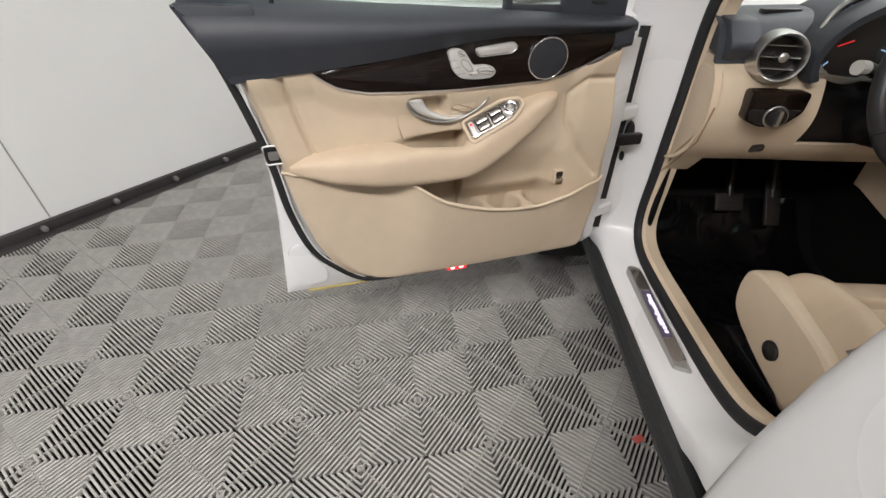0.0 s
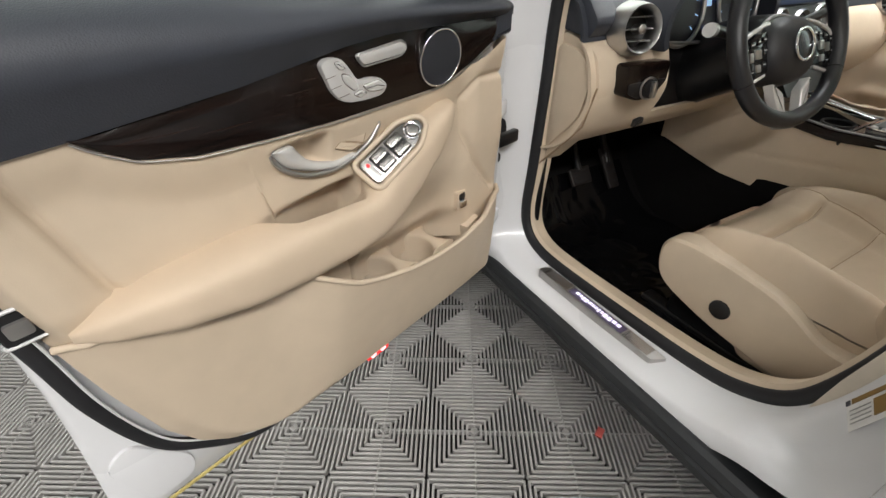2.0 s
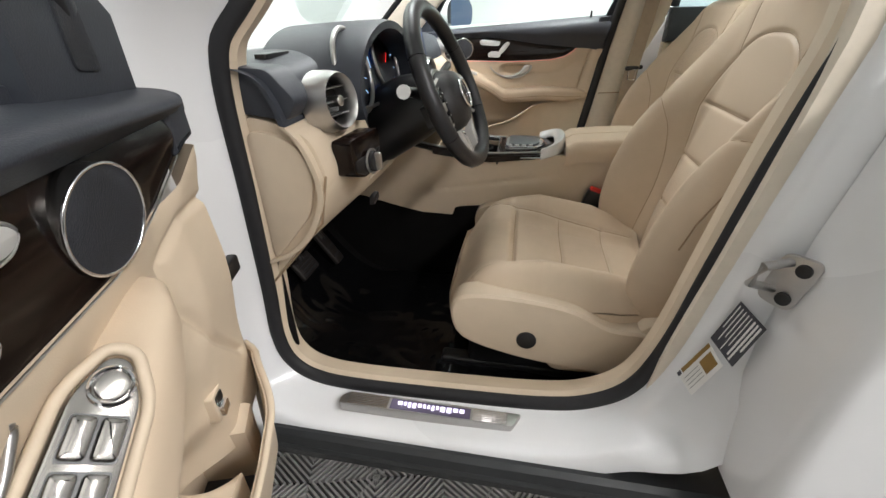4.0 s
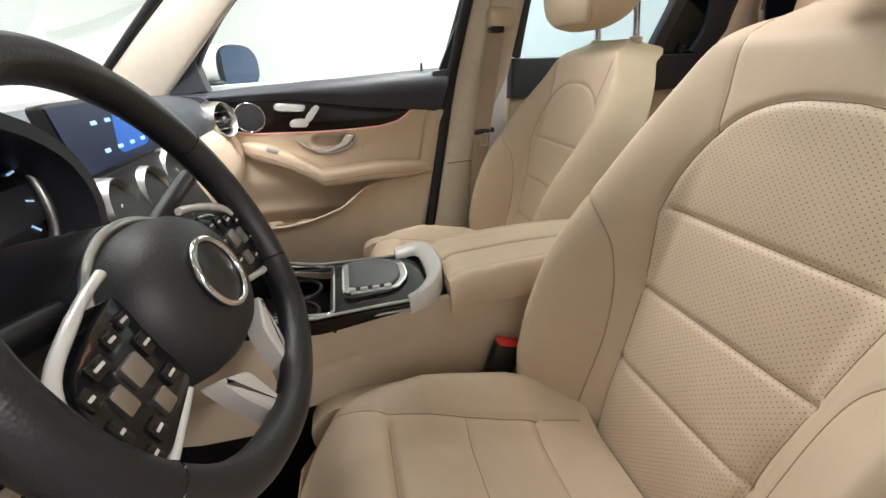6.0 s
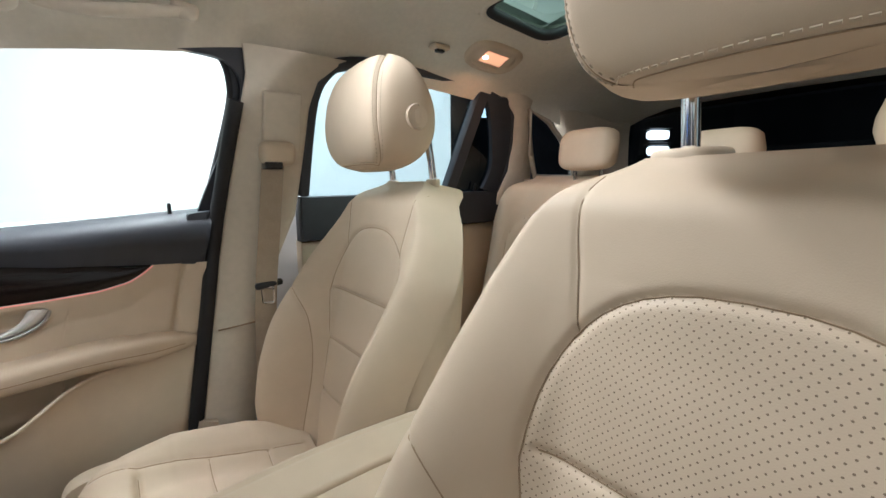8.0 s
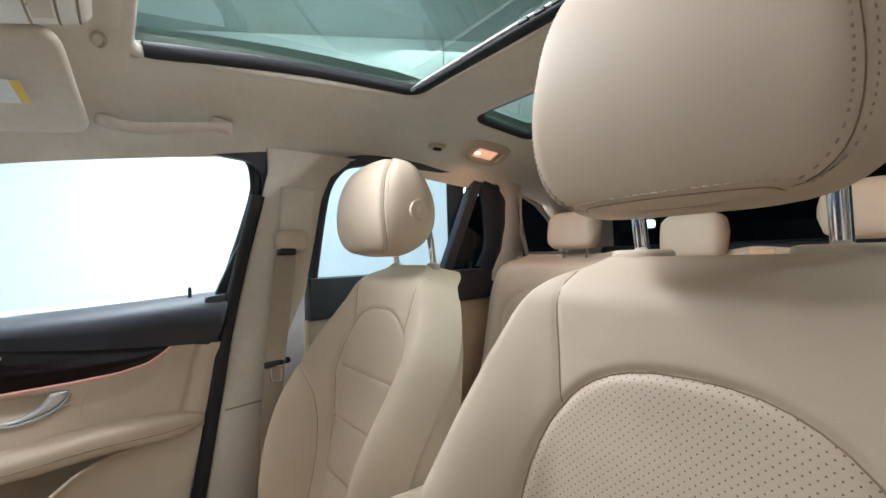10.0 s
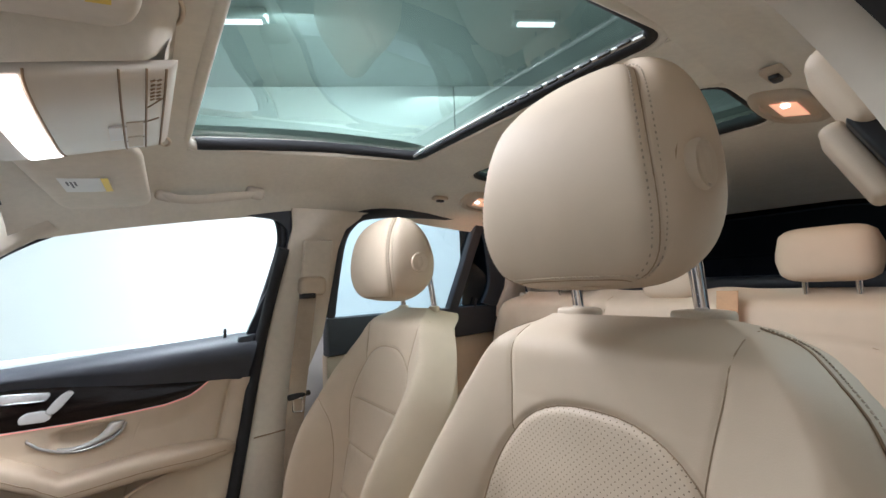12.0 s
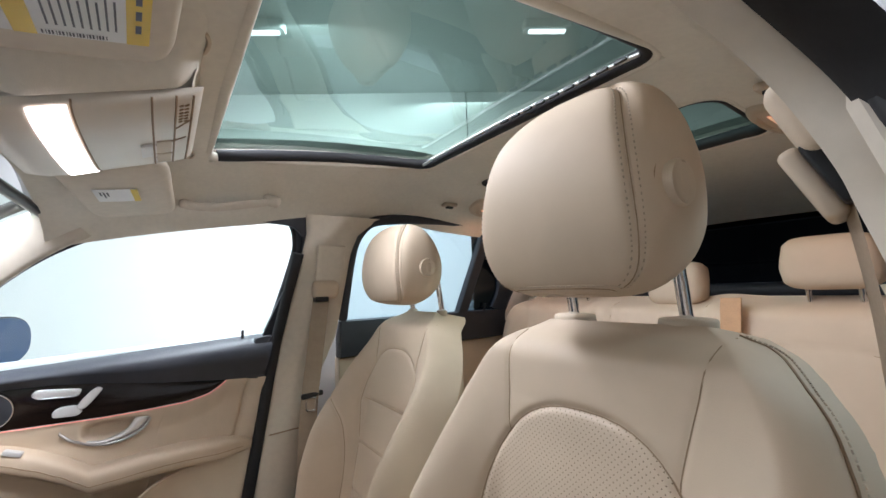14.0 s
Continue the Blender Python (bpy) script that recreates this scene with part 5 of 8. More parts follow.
for sgn in (-1, 1):
    # rocker with dark cladding
    prof = [(0.780, 0.3935), (0.806, 0.3935), (0.816, 0.386), (0.820, 0.366), (0.814, 0.356), (0.818, 0.348), (0.812, 0.322), (0.795, 0.306), (0.70, 0.296), (0.70, 0.39)]
    rings = [[(sgn * x, y, z) for x, z in prof] for y in (-1.05, -0.3, 0.3, 0.8, 1.12)]
    loft("sill_cladding", rings, CLAD, car, "dark grey lower sill cladding", sharp=30)
    side = Frame(Matrix.Translation((sgn * 0.80, 0, 0)) @ Matrix(((0, sgn, 0, 0), (1, 0, 0, 0), (0, 0, 1, 0), (0, 0, 0, 1))))
    wing = [(0.905, 0.40), (0.90, 0.70), (0.895, 1.03), (1.00, 1.06), (1.75, 0.98), (1.85, 0.80), (1.80, 0.62), (1.62, 0.62), (1.50, 0.72), (1.32, 0.72), (1.20, 0.62), (1.14, 0.40)]
    slab("front_wing", wing, side, -0.10, 0.10, PAINT, car, "white front wing", bevel=0.02, seg=3)
    slab("pillar_base", [(0.86, 0.42), (0.86, 1.02), (0.91, 1.02), (0.91, 0.42)], side, -0.08, 0.045, PAINT, car)
    if sgn < 0:
        # black strip laid on the jamb in place of the gap's shade
        slab("hinge_gap_seal", [(-0.826, 0.452), (-0.803, 0.452), (-0.803, 1.015), (-0.826, 1.015)], Frame(pose(0, 0.856, 0), True), -0.01, 0.004, RUBBER, car, "black rubber strip in the hinge gap", bevel=0.003)
        slab("strap_boot", ellipse(-0.788, 0.757, 0.011, 0.032, 20), Frame(pose(0, 0.856, 0), True), -0.01, 0.012, RUBBER, car, "black check strap boot", bevel=0.004)
        slab("jamb_plug", ellipse(-0.791, 0.690, 0.006, 0.013, 16), Frame(pose(0, 0.856, 0), True), -0.01, 0.006, RUBBER, car, "small black jamb plug", bevel=0.002)
    # body behind the front seats, below the windows
    slab("quarter_panel", [(-0.98, 0.44), (-0.97, 1.10), (-1.66, 1.09), (-1.70, 0.95), (-1.72, 0.72), (-1.36, 0.74), (-1.20, 0.60), (-1.12, 0.40)], side, -0.05, 0.10, PAINT, car, bevel=0.02)
loft("bonnet", [[(x, y, z + 0.03 * (1 - (x / 0.8) ** 2)) for x in np.linspace(-0.80, 0.80, 15)] + [(x, y, z - 0.05) for x in np.linspace(0.80, -0.80, 15)] for y, z in ((1.12, 1.005), (1.4, 0.99), (1.75, 0.95), (1.90, 0.88))], PAINT, car, "white bonnet", sharp=60)


# illuminated sill plate on the driver's side
plate = thing("sill_plate", "brushed metal sill plate with lit violet lettering", "sill plate", (-0.74, 0.5, 0.43))
pf = Frame(Matrix.Translation((-0.742, 0.50, 0.4215)) @ Matrix(((0, 0, -1, 0), (1, 0, 0, 0), (0, 1, 0, 0), (0, 0, 0, 1))) @ pose(0, 0, 0, 0, 0, 0))
slab("plate", rounded([(-0.178, -0.016), (0.172, -0.016), (0.186, -0.002), (0.186, 0.016), (-0.160, 0.016)], 0.006), pf, -0.012, 0.0105, SATIN, plate, bevel=0.002)
for k in range(7):
    z = -0.0125 + 0.004 * k
    for u0, u1 in ((-0.150, -0.085), (0.085, 0.168)):
        slab("plate_rib", [(u0, z), (u1, z), (u1, z + 0.0016), (u0, z + 0.0016)], pf, 0.0105, 0.0117, CHROME, plate)
slab("lit_field", [(-0.080, -0.011), (0.080, -0.011), (0.080, 0.013), (-0.080, 0.013)], pf, 0.0105, 0.0113, mat("violet_lit_field_base", (0.12, 0.10, 0.17), 0.3, var=0.05), plate)
rng = random.Random(5)
u = -0.068
while u < 0.066:
    wdt = rng.choice((0.0055, 0.0075, 0.0095))
    hgt = rng.choice((0.0085, 0.0085, 0.012))
    slab("lit_bar", rounded([(u, -0.006), (u + wdt, -0.006), (u + wdt, -0.006 + hgt), (u, -0.006 + hgt)], 0.0015, 2), pf, 0.0113, 0.0123, SILLGLOW, plate)
    u += wdt + 0.0032
keep_place(plate)

# pillar stickers and striker
sf_ax = Vector((-0.66, -0.75, 0)).normalized()
sf_n = Vector((-0.75, 0.66, 0)).normalized()
tilt = Matrix.Rotation(radians(-10), 4, sf_n)


def pillar_frame(p):
    return Frame(Matrix.Translation(p) @ tilt @ Matrix(((sf_ax.x, sf_n.x, 0, 0), (sf_ax.y, sf_n.y, 0, 0), (0, 0, 1, 0), (0, 0, 0, 1))))



# ---------------------------------------------------------------- roof, pillars and glass
def roof_z(x, y):
    zc = lerp_table([(-1.55, 1.43), (-1.4, 1.462), (-1.0, 1.520), (-0.6, 1.548), (-0.47, 1.558), (-0.33, 1.583), (0.0, 1.560), (0.24, 1.526), (0.45, 1.488), (0.58, 1.455), (0.66, 1.43)], y)
    return zc - lerp_table([(0, 0), (0.30, 0.004), (0.36, 0.010), (0.45, 0.032), (0.53, 0.064), (0.57, 0.090), (0.60, 0.125)], abs(x))


def smooth_roof(x, y):
    return sum(roof_z(x, y + d) for d in (-0.08, -0.04, 0, 0.04, 0.08)) / 5


GX, GF, GR, RF, RB = 0.354, 0.245, -0.325, -0.500, -0.76
head = tagged(new("headliner_shell"), "pale cloth headliner round two glass roof openings", "headliner", kind="structure")


def liner(name, x0, x1, y0, y1, nx, ny, parent=None):
    s = sheet(name, lambda i, j: (x0 + (x1 - x0) * i, y0 + (y1 - y0) * j, smooth_roof(x0 + (x1 - x0) * i, y0 + (y1 - y0) * j)), nx, ny, HEADLINER, parent, thick=0.03, side=(0, 0, 1))
    return s


for a in ((-0.60, 0.60, GF, 0.545, 40, 14), (GX, 0.60, RB, GF, 12, 40), (-0.60, -GX, RB, GF, 12, 40), (-GX, GX, RF, GR, 20, 8), (-0.60, 0.60, -1.50, RB, 40, 14)):
    liner("headliner_cloth", *a, head)


def glass_opening(y0, y1, rear_r=0.03):
    """The lip, black frame and pane of one roof opening."""
    corner = rounded([(-GX, y0), (GX, y0), (GX, y1), (-GX, y1)], 0.055, 6)
    lip = [(x, y, smooth_roof(x, y) + 0.004) for x, y in corner]
    tube("roof_lip", [(x * 1.016, y + (0.006 if y > (y0 + y1) / 2 else -0.006), z + 0.004) for x, y, z in lip], 0.010, HEADLINER, head, n=10, closed=True)
    if y1 == GF:
        # no gasket along the front edge
        arc = [(x, y) for x, y in corner if y < y0 + 0.10]
        right, left = sorted([v for v in arc if v[0] > 0], key=lambda v: -v[1]), sorted([v for v in arc if v[0] < 0], key=lambda v: v[1])
        corner = [(GX, y1 - 0.012 - 0.1 * k) for k in range(5)] + right + left + [(-GX, y0 + 0.15 + 0.1 * k) for k in range(5)]
    blk = [(x * 0.99, y + (0.006 if y < (y0 + y1) / 2 else -0.004), smooth_roof(x, y) + 0.014) for x, y in corner]
    tube("roof_gasket", blk, 0.0135, RUBBER, head, n=10, closed=y1 != GF)
    v = [(x, y, smooth_roof(x, y) + 0.040) for x, y in corner]
    nx, ny = 16, 16
    f = sheet("roof_pane", lambda i, j: (-GX - 0.02 + (2 * GX + 0.04) * i, y0 - 0.02 + (y1 - y0 + 0.04) * j, smooth_roof(-GX + 2 * GX * i, y0 + (y1 - y0) * j) + 0.030), nx, ny, ROOFGLASS, head, "green tinted roof glass")
    f.visible_shadow = y1 != GF


glass_opening(GR, GF)
glass_opening(RB, RF)
# bright runner along the rear edge of the front opening
tube("roof_runner", [(x, GR + 0.030, smooth_roof(x, GR) + 0.008) for x in np.linspace(-0.33, 0.34, 12)], 0.004, SATIN, head, "bright metal roof runner", n=8)
for k in range(9):
    rbox("runner_clip", (0.022, 0.006, 0.006), pose(-0.30 + 0.035 * k, GR + 0.036, smooth_roof(-0.3, GR) + 0.006), BLACK, head, bevel=0.001)

# outer roof skin over everything, open at the glass
for a in ((-0.62, 0.62, GF, 0.57), (GX, 0.62, RB, GF), (-0.62, -GX, RB, GF), (-0.62, 0.62, -1.52, RB)):
    sheet("roof_skin", lambda i, j: (a[0] + (a[1] - a[0]) * i, a[2] + (a[3] - a[2]) * j, smooth_roof(min(0.6, max(-0.6, a[0] + (a[1] - a[0]) * i)), a[2] + (a[3] - a[2]) * j) + 0.055), 16, 16, PAINT, car)

# the driver's door opening: a cloth rail that bends down into the centre pillar, a cove from it to the headliner, and the seal
rail_o = curve_through([(-0.648, -0.022, 1.190), (-0.628, -0.040, 1.255), (-0.619, -0.036, 1.292), (-0.598, -0.024, 1.345), (-0.574, 0.022, 1.392), (-0.562, 0.10, 1.416), (-0.560, 0.22, 1.424), (-0.568, 0.36, 1.416), (-0.584, 0.47, 1.396)], 6)
rail_i = curve_through([(-0.622, -0.058, 1.200), (-0.600, -0.072, 1.270), (-0.588, -0.066, 1.312), (-0.562, -0.045, 1.376), (-0.540, 0.010, 1.420), (-0.530, 0.10, 1.441), (-0.530, 0.22, 1.447), (-0.540, 0.36, 1.438), (-0.556, 0.47, 1.418)], 6)
rings = []
for p, q in zip(rail_o, rail_i):
    mid = p.lerp(q, 0.5) + Vector((0.012, 0.006, -0.006))
    rings.append([p + Vector((-0.012, 0.0, 0.010)), p, p.lerp(mid, 0.6), mid, q.lerp(mid, 0.5), q, q + Vector((-0.012, -0.012, 0.022))])
loft("roof_rail_cover", rings, PILLAR_B, car, "beige cloth rail round the door opening", sharp=60)
loft("driver_opening_seal", [[p + Vector((-0.003, 0.003, -0.002)), p + Vector((-0.018, 0.018, -0.006)), p + Vector((-0.040, 0.024, 0.0)), p + Vector((-0.040, 0.0, 0.02)), p + Vector((-0.004, -0.004, 0.012))] for p in rail_o], RUBBER, car, "black rubber opening seal", sharp=60)
cove_e = curve_through([(-0.566, -0.52, 1.425), (-0.566, -0.36, 1.422), (-0.566, -0.20, 1.410), (-0.562, -0.08, 1.392), (-0.546, 0.0, 1.415), (-0.532, 0.10, 1.443), (-0.532, 0.22, 1.449), (-0.542, 0.36, 1.440), (-0.558, 0.47, 1.420)], 5)


def cove(i, j):
    p = cove_e[round(i * (len(cove_e) - 1))]
    x = p.x + (-0.43 - p.x) * j
    return (x, p.y, p.z + (smooth_roof(0.43, p.y) - 0.002 - p.z) * math.sin(j * math.pi / 2) ** 0.8)


sheet("headliner_cove", cove, len(cove_e) - 1, 10, HEADLINER, head)

# windscreen
ws = sheet("windscreen", lambda i, j: ((-0.60 - 0.10 * j) + (1.20 + 0.20 * j) * i, 0.53 + 0.71 * j + 0.05 * (1 - (2 * i - 1) ** 2), 1.452 - 0.417 * j - 0.035 * (2 * i - 1) ** 2 * (1 - j)), 24, 12, GLASS, car, "clear windscreen")
ws.visible_shadow = False
tube("windscreen_header_edge", [(x, 0.535 + 0.05 * (1 - (x / 0.6) ** 2), 1.440 - 0.035 * (x / 0.6) ** 2) for x in np.linspace(-0.57, 0.57, 17)], 0.011, BLACK, car, "black windscreen edge band", n=8)
for sgn in (-1, 1):
    # front pillar: cloth cover inside, dark strip at the glass
    pts = curve_through([(0.585, 0.50, 1.405), (0.612, 0.60, 1.345), (0.655, 0.74, 1.225), (0.70, 0.90, 1.08), (0.71, 0.96, 1.02)], 6)
    rings = []
    for p in pts:
        f = (1.405 - p.z) / 0.4
        wdt = 0.048 + 0.02 * f
        ring = []
        for k in range(14):
            a = 2 * math.pi * k / 14
            ring.append((sgn * (p.x + 0.016 * math.cos(a)), p.y + wdt * math.sin(a) * 0.75, p.z + wdt * math.sin(a) * 0.75))
        rings.append(ring)
    loft("front_pillar_cover", rings, PILLAR_B, car, "beige front pillar cover", sharp=70)
    tube("windscreen_edge", [(sgn * (p.x + 0.004), p.y + 0.055, p.z + 0.05) for p in pts], 0.014, BLACK, car, n=8)
    # centre pillar
    rows = [(0.42, 0.125, 0.0, 0.665), (0.60, 0.105, -0.02, 0.668), (0.80, 0.070, -0.045, 0.672), (0.95, 0.045, -0.09, 0.672), (1.08, 0.022, -0.150, 0.668), (1.20, 0.000, -0.165, 0.640), (1.34, -0.026, -0.178, 0.598), (1.40, -0.036, -0.20, 0.582), (1.455, -0.03, -0.28, 0.570)]
    rings = []
    for z, y0, y1, x in rows:
        rings.append([(sgn * (x + dx), y0 + (y1 - y0) * f, z) for f, dx in ((0, 0.05), (0.0, 0.010), (0.06, 0.002), (0.5, -0.004), (0.94, 0.002), (1, 0.010), (1, 0.05))])
    bp = loft("centre_pillar_cover", rings, PILLAR_B, car, "beige centre pillar cover", sharp=50)
    slab("pillar_joint", [(0.055, 0.810), (-0.045, 0.815), (-0.045, 0.818), (0.055, 0.813)], Frame(Matrix.Translation((sgn * 0.670, 0, 0)) @ Matrix(((0, -sgn, 0, 0), (1, 0, 0, 0), (0, 0, 1, 0), (0, 0, 0, 1)))), 0.0, 0.0035, SEAMDARK, bp)
    if sgn > 0:
        tube("door_opening_seal", [(x + 0.008, y0 + 0.013, z) for z, y0, y1, x in rows[:7]], 0.0165, RUBBER, car, "black rubber opening seal", n=10)
        # black rounded frame of the door window behind the seal
        outer = curve_through([(y, z, 0) for y, z in ((0.020, 1.02), (-0.006, 1.129), (-0.040, 1.228), (-0.066, 1.338), (-0.071, 1.393), (-0.062, 1.432), (-0.030, 1.460), (0.03, 1.466), (0.10, 1.464), (0.20, 1.454))], 5)
        inner = curve_through([(y, z, 0) for y, z in ((0.088, 1.04), (0.063, 1.115), (0.012, 1.245), (-0.022, 1.336), (-0.028, 1.368), (-0.022, 1.394), (-0.006, 1.412), (0.022, 1.423), (0.10, 1.427), (0.20, 1.422))], 5)
        W = lambda p, d: (0.700 - 0.30 * (p[1] - 1.08) + d, p[0], p[1])
        loft("door_window_frame", [[W(o, 0.0), W(n, 0.0), W(n, 0.016), W(o, 0.016)] for o, n in zip(outer, inner)], DARK, car, "black rounded window frame", sharp=40)
    # rear side: door frame, quarter glass and cargo glass
    G = lambda y, z, d=0.0: (sgn * (0.70 - 0.30 * (z - 1.08) + d), y, z)
    rd = curve_through([(-0.175, 1.13), (-0.185, 1.34), (-0.215, 1.42), (-0.285, 1.455), (-0.50, 1.468), (-0.72, 1.456), (-0.816, 1.444), (-0.872, 1.410), (-0.905, 1.315), (-0.912, 1.215), (-0.890, 1.125)], 5)
    tube("rear_door_frame", [G(p[0], p[1], 0.0) for p in rd], 0.017, DARK, car, "black rear window frame", n=10)
    tube("rear_frame_bright", [G(p[0], p[1] - 0.010, -0.006) for p in rd[8:30]], 0.004, CHROME, car, n=6)
    pane = mesh_of("rear_window_pane", [G(p[0], p[1], 0.008) for p in rd] + [G(-0.86, 1.08, 0.008), G(-0.175, 1.08, 0.008)], [tuple(range(len(rd) + 2))])
    ob = put("rear_window_pane", pane, PRIVACY, car, "tinted rear side window glass")
    loft("window_divider", [[G(-0.660 - 0.082 * f + dy, 1.10 + 0.36 * f, dx) for dy, dx in ((0.026, -0.006), (0.020, -0.014), (-0.020, -0.014), (-0.026, -0.006), (-0.026, 0.012), (0.026, 0.012))] for f in (0, 0.33, 0.66, 1)], DARK, car, "black window divider bar", sharp=40)
    rear_o = curve_through([(-0.735, 1.458), (-0.818, 1.446), (-0.874, 1.412), (-0.908, 1.315), (-0.914, 1.215), (-0.892, 1.110)], 5)
    rear_i = curve_through([(-0.735, 1.436), (-0.752, 1.425), (-0.785, 1.372), (-0.828, 1.253), (-0.834, 1.195), (-0.816, 1.140)], 5)
    loft("quarter_frame", [[G(o[0], o[1], 0.010), G(o[0], o[1], -0.012), G((o[0] + n[0]) / 2, (o[1] + n[1]) / 2, -0.018), G(n[0], n[1], -0.010), G(n[0], n[1], 0.010)] for o, n in zip(rear_o, rear_i)], DARK, car, "broad black quarter window frame", sharp=45)
    quarter = [G(y, z, 0.004) for y, z in ((-0.680, 1.11), (-0.74, 1.44), (-0.79, 1.42), (-0.86, 1.30), (-0.87, 1.18), (-0.84, 1.11))]
    q = put("quarter_pane", mesh_of("quarter_pane", quarter, [tuple(range(6))]), PRIVACY_D, car, "dark quarter glass")
    rows = [(1.02, -0.82, -1.07), (1.13, -0.885, -1.065), (1.20, -0.910, -1.040), (1.30, -0.906, -0.985), (1.38, -0.885, -0.950), (1.44, -0.825, -0.965), (1.485, -0.78, -1.06)]
    rings = []
    for z, y0, y1 in rows:
        rings.append([G(y0 + (y1 - y0) * f, z, dx) for f, dx in ((0, 0.03), (0, -0.012), (0.12, -0.03), (0.5, -0.034), (0.9, -0.028), (1, -0.01), (1, 0.03))])
    loft("rear_pillar_cover", rings, PILLAR_B, car, "beige rear pillar cover", sharp=60)
    cargo = [G(y, z, -0.034) for y, z in ((-1.050, 1.179), (-0.997, 1.258), (-0.937, 1.403), (-1.048, 1.374), (-1.134, 1.326), (-1.214, 1.263), (-1.288, 1.178))]
    c = put("cargo_pane", mesh_of("cargo_pane", cargo, [tuple(range(7))]), PRIVACY_D, car, "dark cargo side glass")
    tube("cargo_frame", [G(y, z, -0.036) for y, z in ((-1.050, 1.179), (-0.997, 1.258), (-0.937, 1.403), (-1.048, 1.374), (-1.134, 1.326), (-1.214, 1.263), (-1.288, 1.178))], 0.010, PILLAR_B, car, n=8, closed=True)
    # back pillar and cargo side trim
    rows = [(0.60, -1.0, -1.62), (1.0, -1.0, -1.60), (1.17, -1.0, -1.56)]
    loft("cargo_side_trim", [[(sgn * (0.62 + dx), y0 + (y1 - y0) * f, z) for f, dx in ((0, 0.10), (0, 0.0), (1, 0.0), (1, 0.10))] for z, y0, y1 in rows], PILLAR_B, car, sharp=40)
    rows = [(1.10, -1.30, -1.58, 0.63), (1.22, -1.30, -1.55, 0.60), (1.33, -1.20, -1.50, 0.575), (1.42, -1.10, -1.47, 0.555), (1.49, -1.04, -1.44, 0.54)]
    loft("back_pillar_cover", [[(sgn * (x + dx), y0 + (y1 - y0) * f, z) for f, dx in ((0, 0.06), (0, 0.01), (0.2, -0.01), (0.8, -0.03), (1, -0.06), (1, 0.06))] for z, y0, y1, x in rows], PILLAR_B, car, sharp=60)
    # rear door inner trim
    rf = Frame(Matrix.Translation((sgn * 0.70, 0, 0)) @ Matrix(((0, -sgn, 0, 0), (1, 0, 0, 0), (0, 0, 1, 0), (0, 0, 0, 1))))
    rdoor = thing("rear_door", "closed rear door with dark top and beige trim", "car door", (sgn * 0.75, -0.5, 0.45), "rear doors")
    slab("belt_trim", [(-0.165, 1.005), (-0.98, 1.02), (-0.96, 1.13), (-0.165, 1.125)], rf, -0.02, 0.03, DARK, rdoor, "blue-black upper rear door trim", bevel=0.012)
    slab("lower_trim", [(-0.165, 0.46), (-0.98, 0.46), (-0.98, 1.018), (-0.165, 1.003)], rf, -0.03, 0.012, PLASTIC_B, rdoor, bevel=0.008)
    skin = [(0.003, 0.452), (0.006, 0.60), (0.004, 0.72), (-0.008, 0.86), (-0.028, 0.98), (-0.045, 1.08), (-0.97, 1.10), (-0.98, 0.46)]
    slab("outer_skin", skin, Frame(Matrix.Translation((sgn * 0.80, 0, 0)) @ Matrix(((0, sgn, 0, 0), (1, 0, 0, 0), (0, 0, 1, 0), (0, 0, 0, 1)))), -0.045, 0.105, PAINT, rdoor, "white rear door skin", bevel=0.028, seg=4)
    tube("lock_pin", [G(-0.775, 1.125, -0.01), G(-0.775, 1.155, -0.01)], 0.004, BLACK, rdoor, n=8)
    keep_place(rdoor)

# rear bumper and lower tail, and the wheels under the body
loft("rear_bumper", [[(x, -1.66 - 0.10 * (1 - (x / 0.9) ** 4) + dy, z) for dy, z in ((0.14, 0.40), (-0.02, 0.38), (-0.06, 0.52), (-0.05, 0.70), (-0.01, 0.98), (0.10, 1.10))] for x in np.linspace(-0.88, 0.88, 17)], PAINT, car, "white tail and rear bumper", sharp=50)
for wx, wy in ((-0.80, 1.42), (0.80, 1.42), (-0.80, -1.48), (0.80, -1.48)):
    spin = lambda r, x, n=40: [(wx + x, wy + r * math.cos(2 * math.pi * k / n), 0.362 + r * math.sin(2 * math.pi * k / n)) for k in range(n)]
    wh = loft("wheel", [spin(0.25, -0.10), spin(0.33, -0.115), spin(0.360, -0.09), spin(0.362, 0.0), spin(0.360, 0.09), spin(0.33, 0.115), spin(0.25, 0.10)], RUBBER, car, "black tyre", sharp=40)
    loft("rim", [spin(0.245, -0.102), spin(0.235, -0.06), spin(0.06, -0.05), spin(0.06, 0.05), spin(0.235, 0.06), spin(0.245, 0.102)], SATIN, wh, "silver rim", sharp=40)
# tailgate
loft("tailgate_frame", [[(x, -1.50 - 0.03 * (1 - (x / 0.6) ** 2) + dy, z + dz) for dy, dz in ((0, -0.03), (0, 0.04), (-0.06, 0.04), (-0.06, -0.03))] for x, z in [(-0.60, 1.18), (-0.57, 1.30), (-0.52, 1.43), (-0.30, 1.455), (0.30, 1.455), (0.52, 1.43), (0.57, 1.30), (0.60, 1.18)]], BLACK, car, "black tailgate window frame", sharp=50)
sheet("rear_screen", lambda i, j: ((-0.60 + 0.08 * j) + (1.20 - 0.16 * j) * i, -1.62 + 0.12 * j, 1.17 + 0.29 * j), 12, 6, PRIVACY_D, car, "dark rear screen glass")
rbox("tailgate_trim", (1.24, 0.10, 0.62), pose(0, -1.62, 0.86), DARK, car, bevel=0.03)
rbox("tailgate_trim_ledge", (1.16, 0.12, 0.06), pose(0, -1.55, 1.175), DARK, car, bevel=0.02)
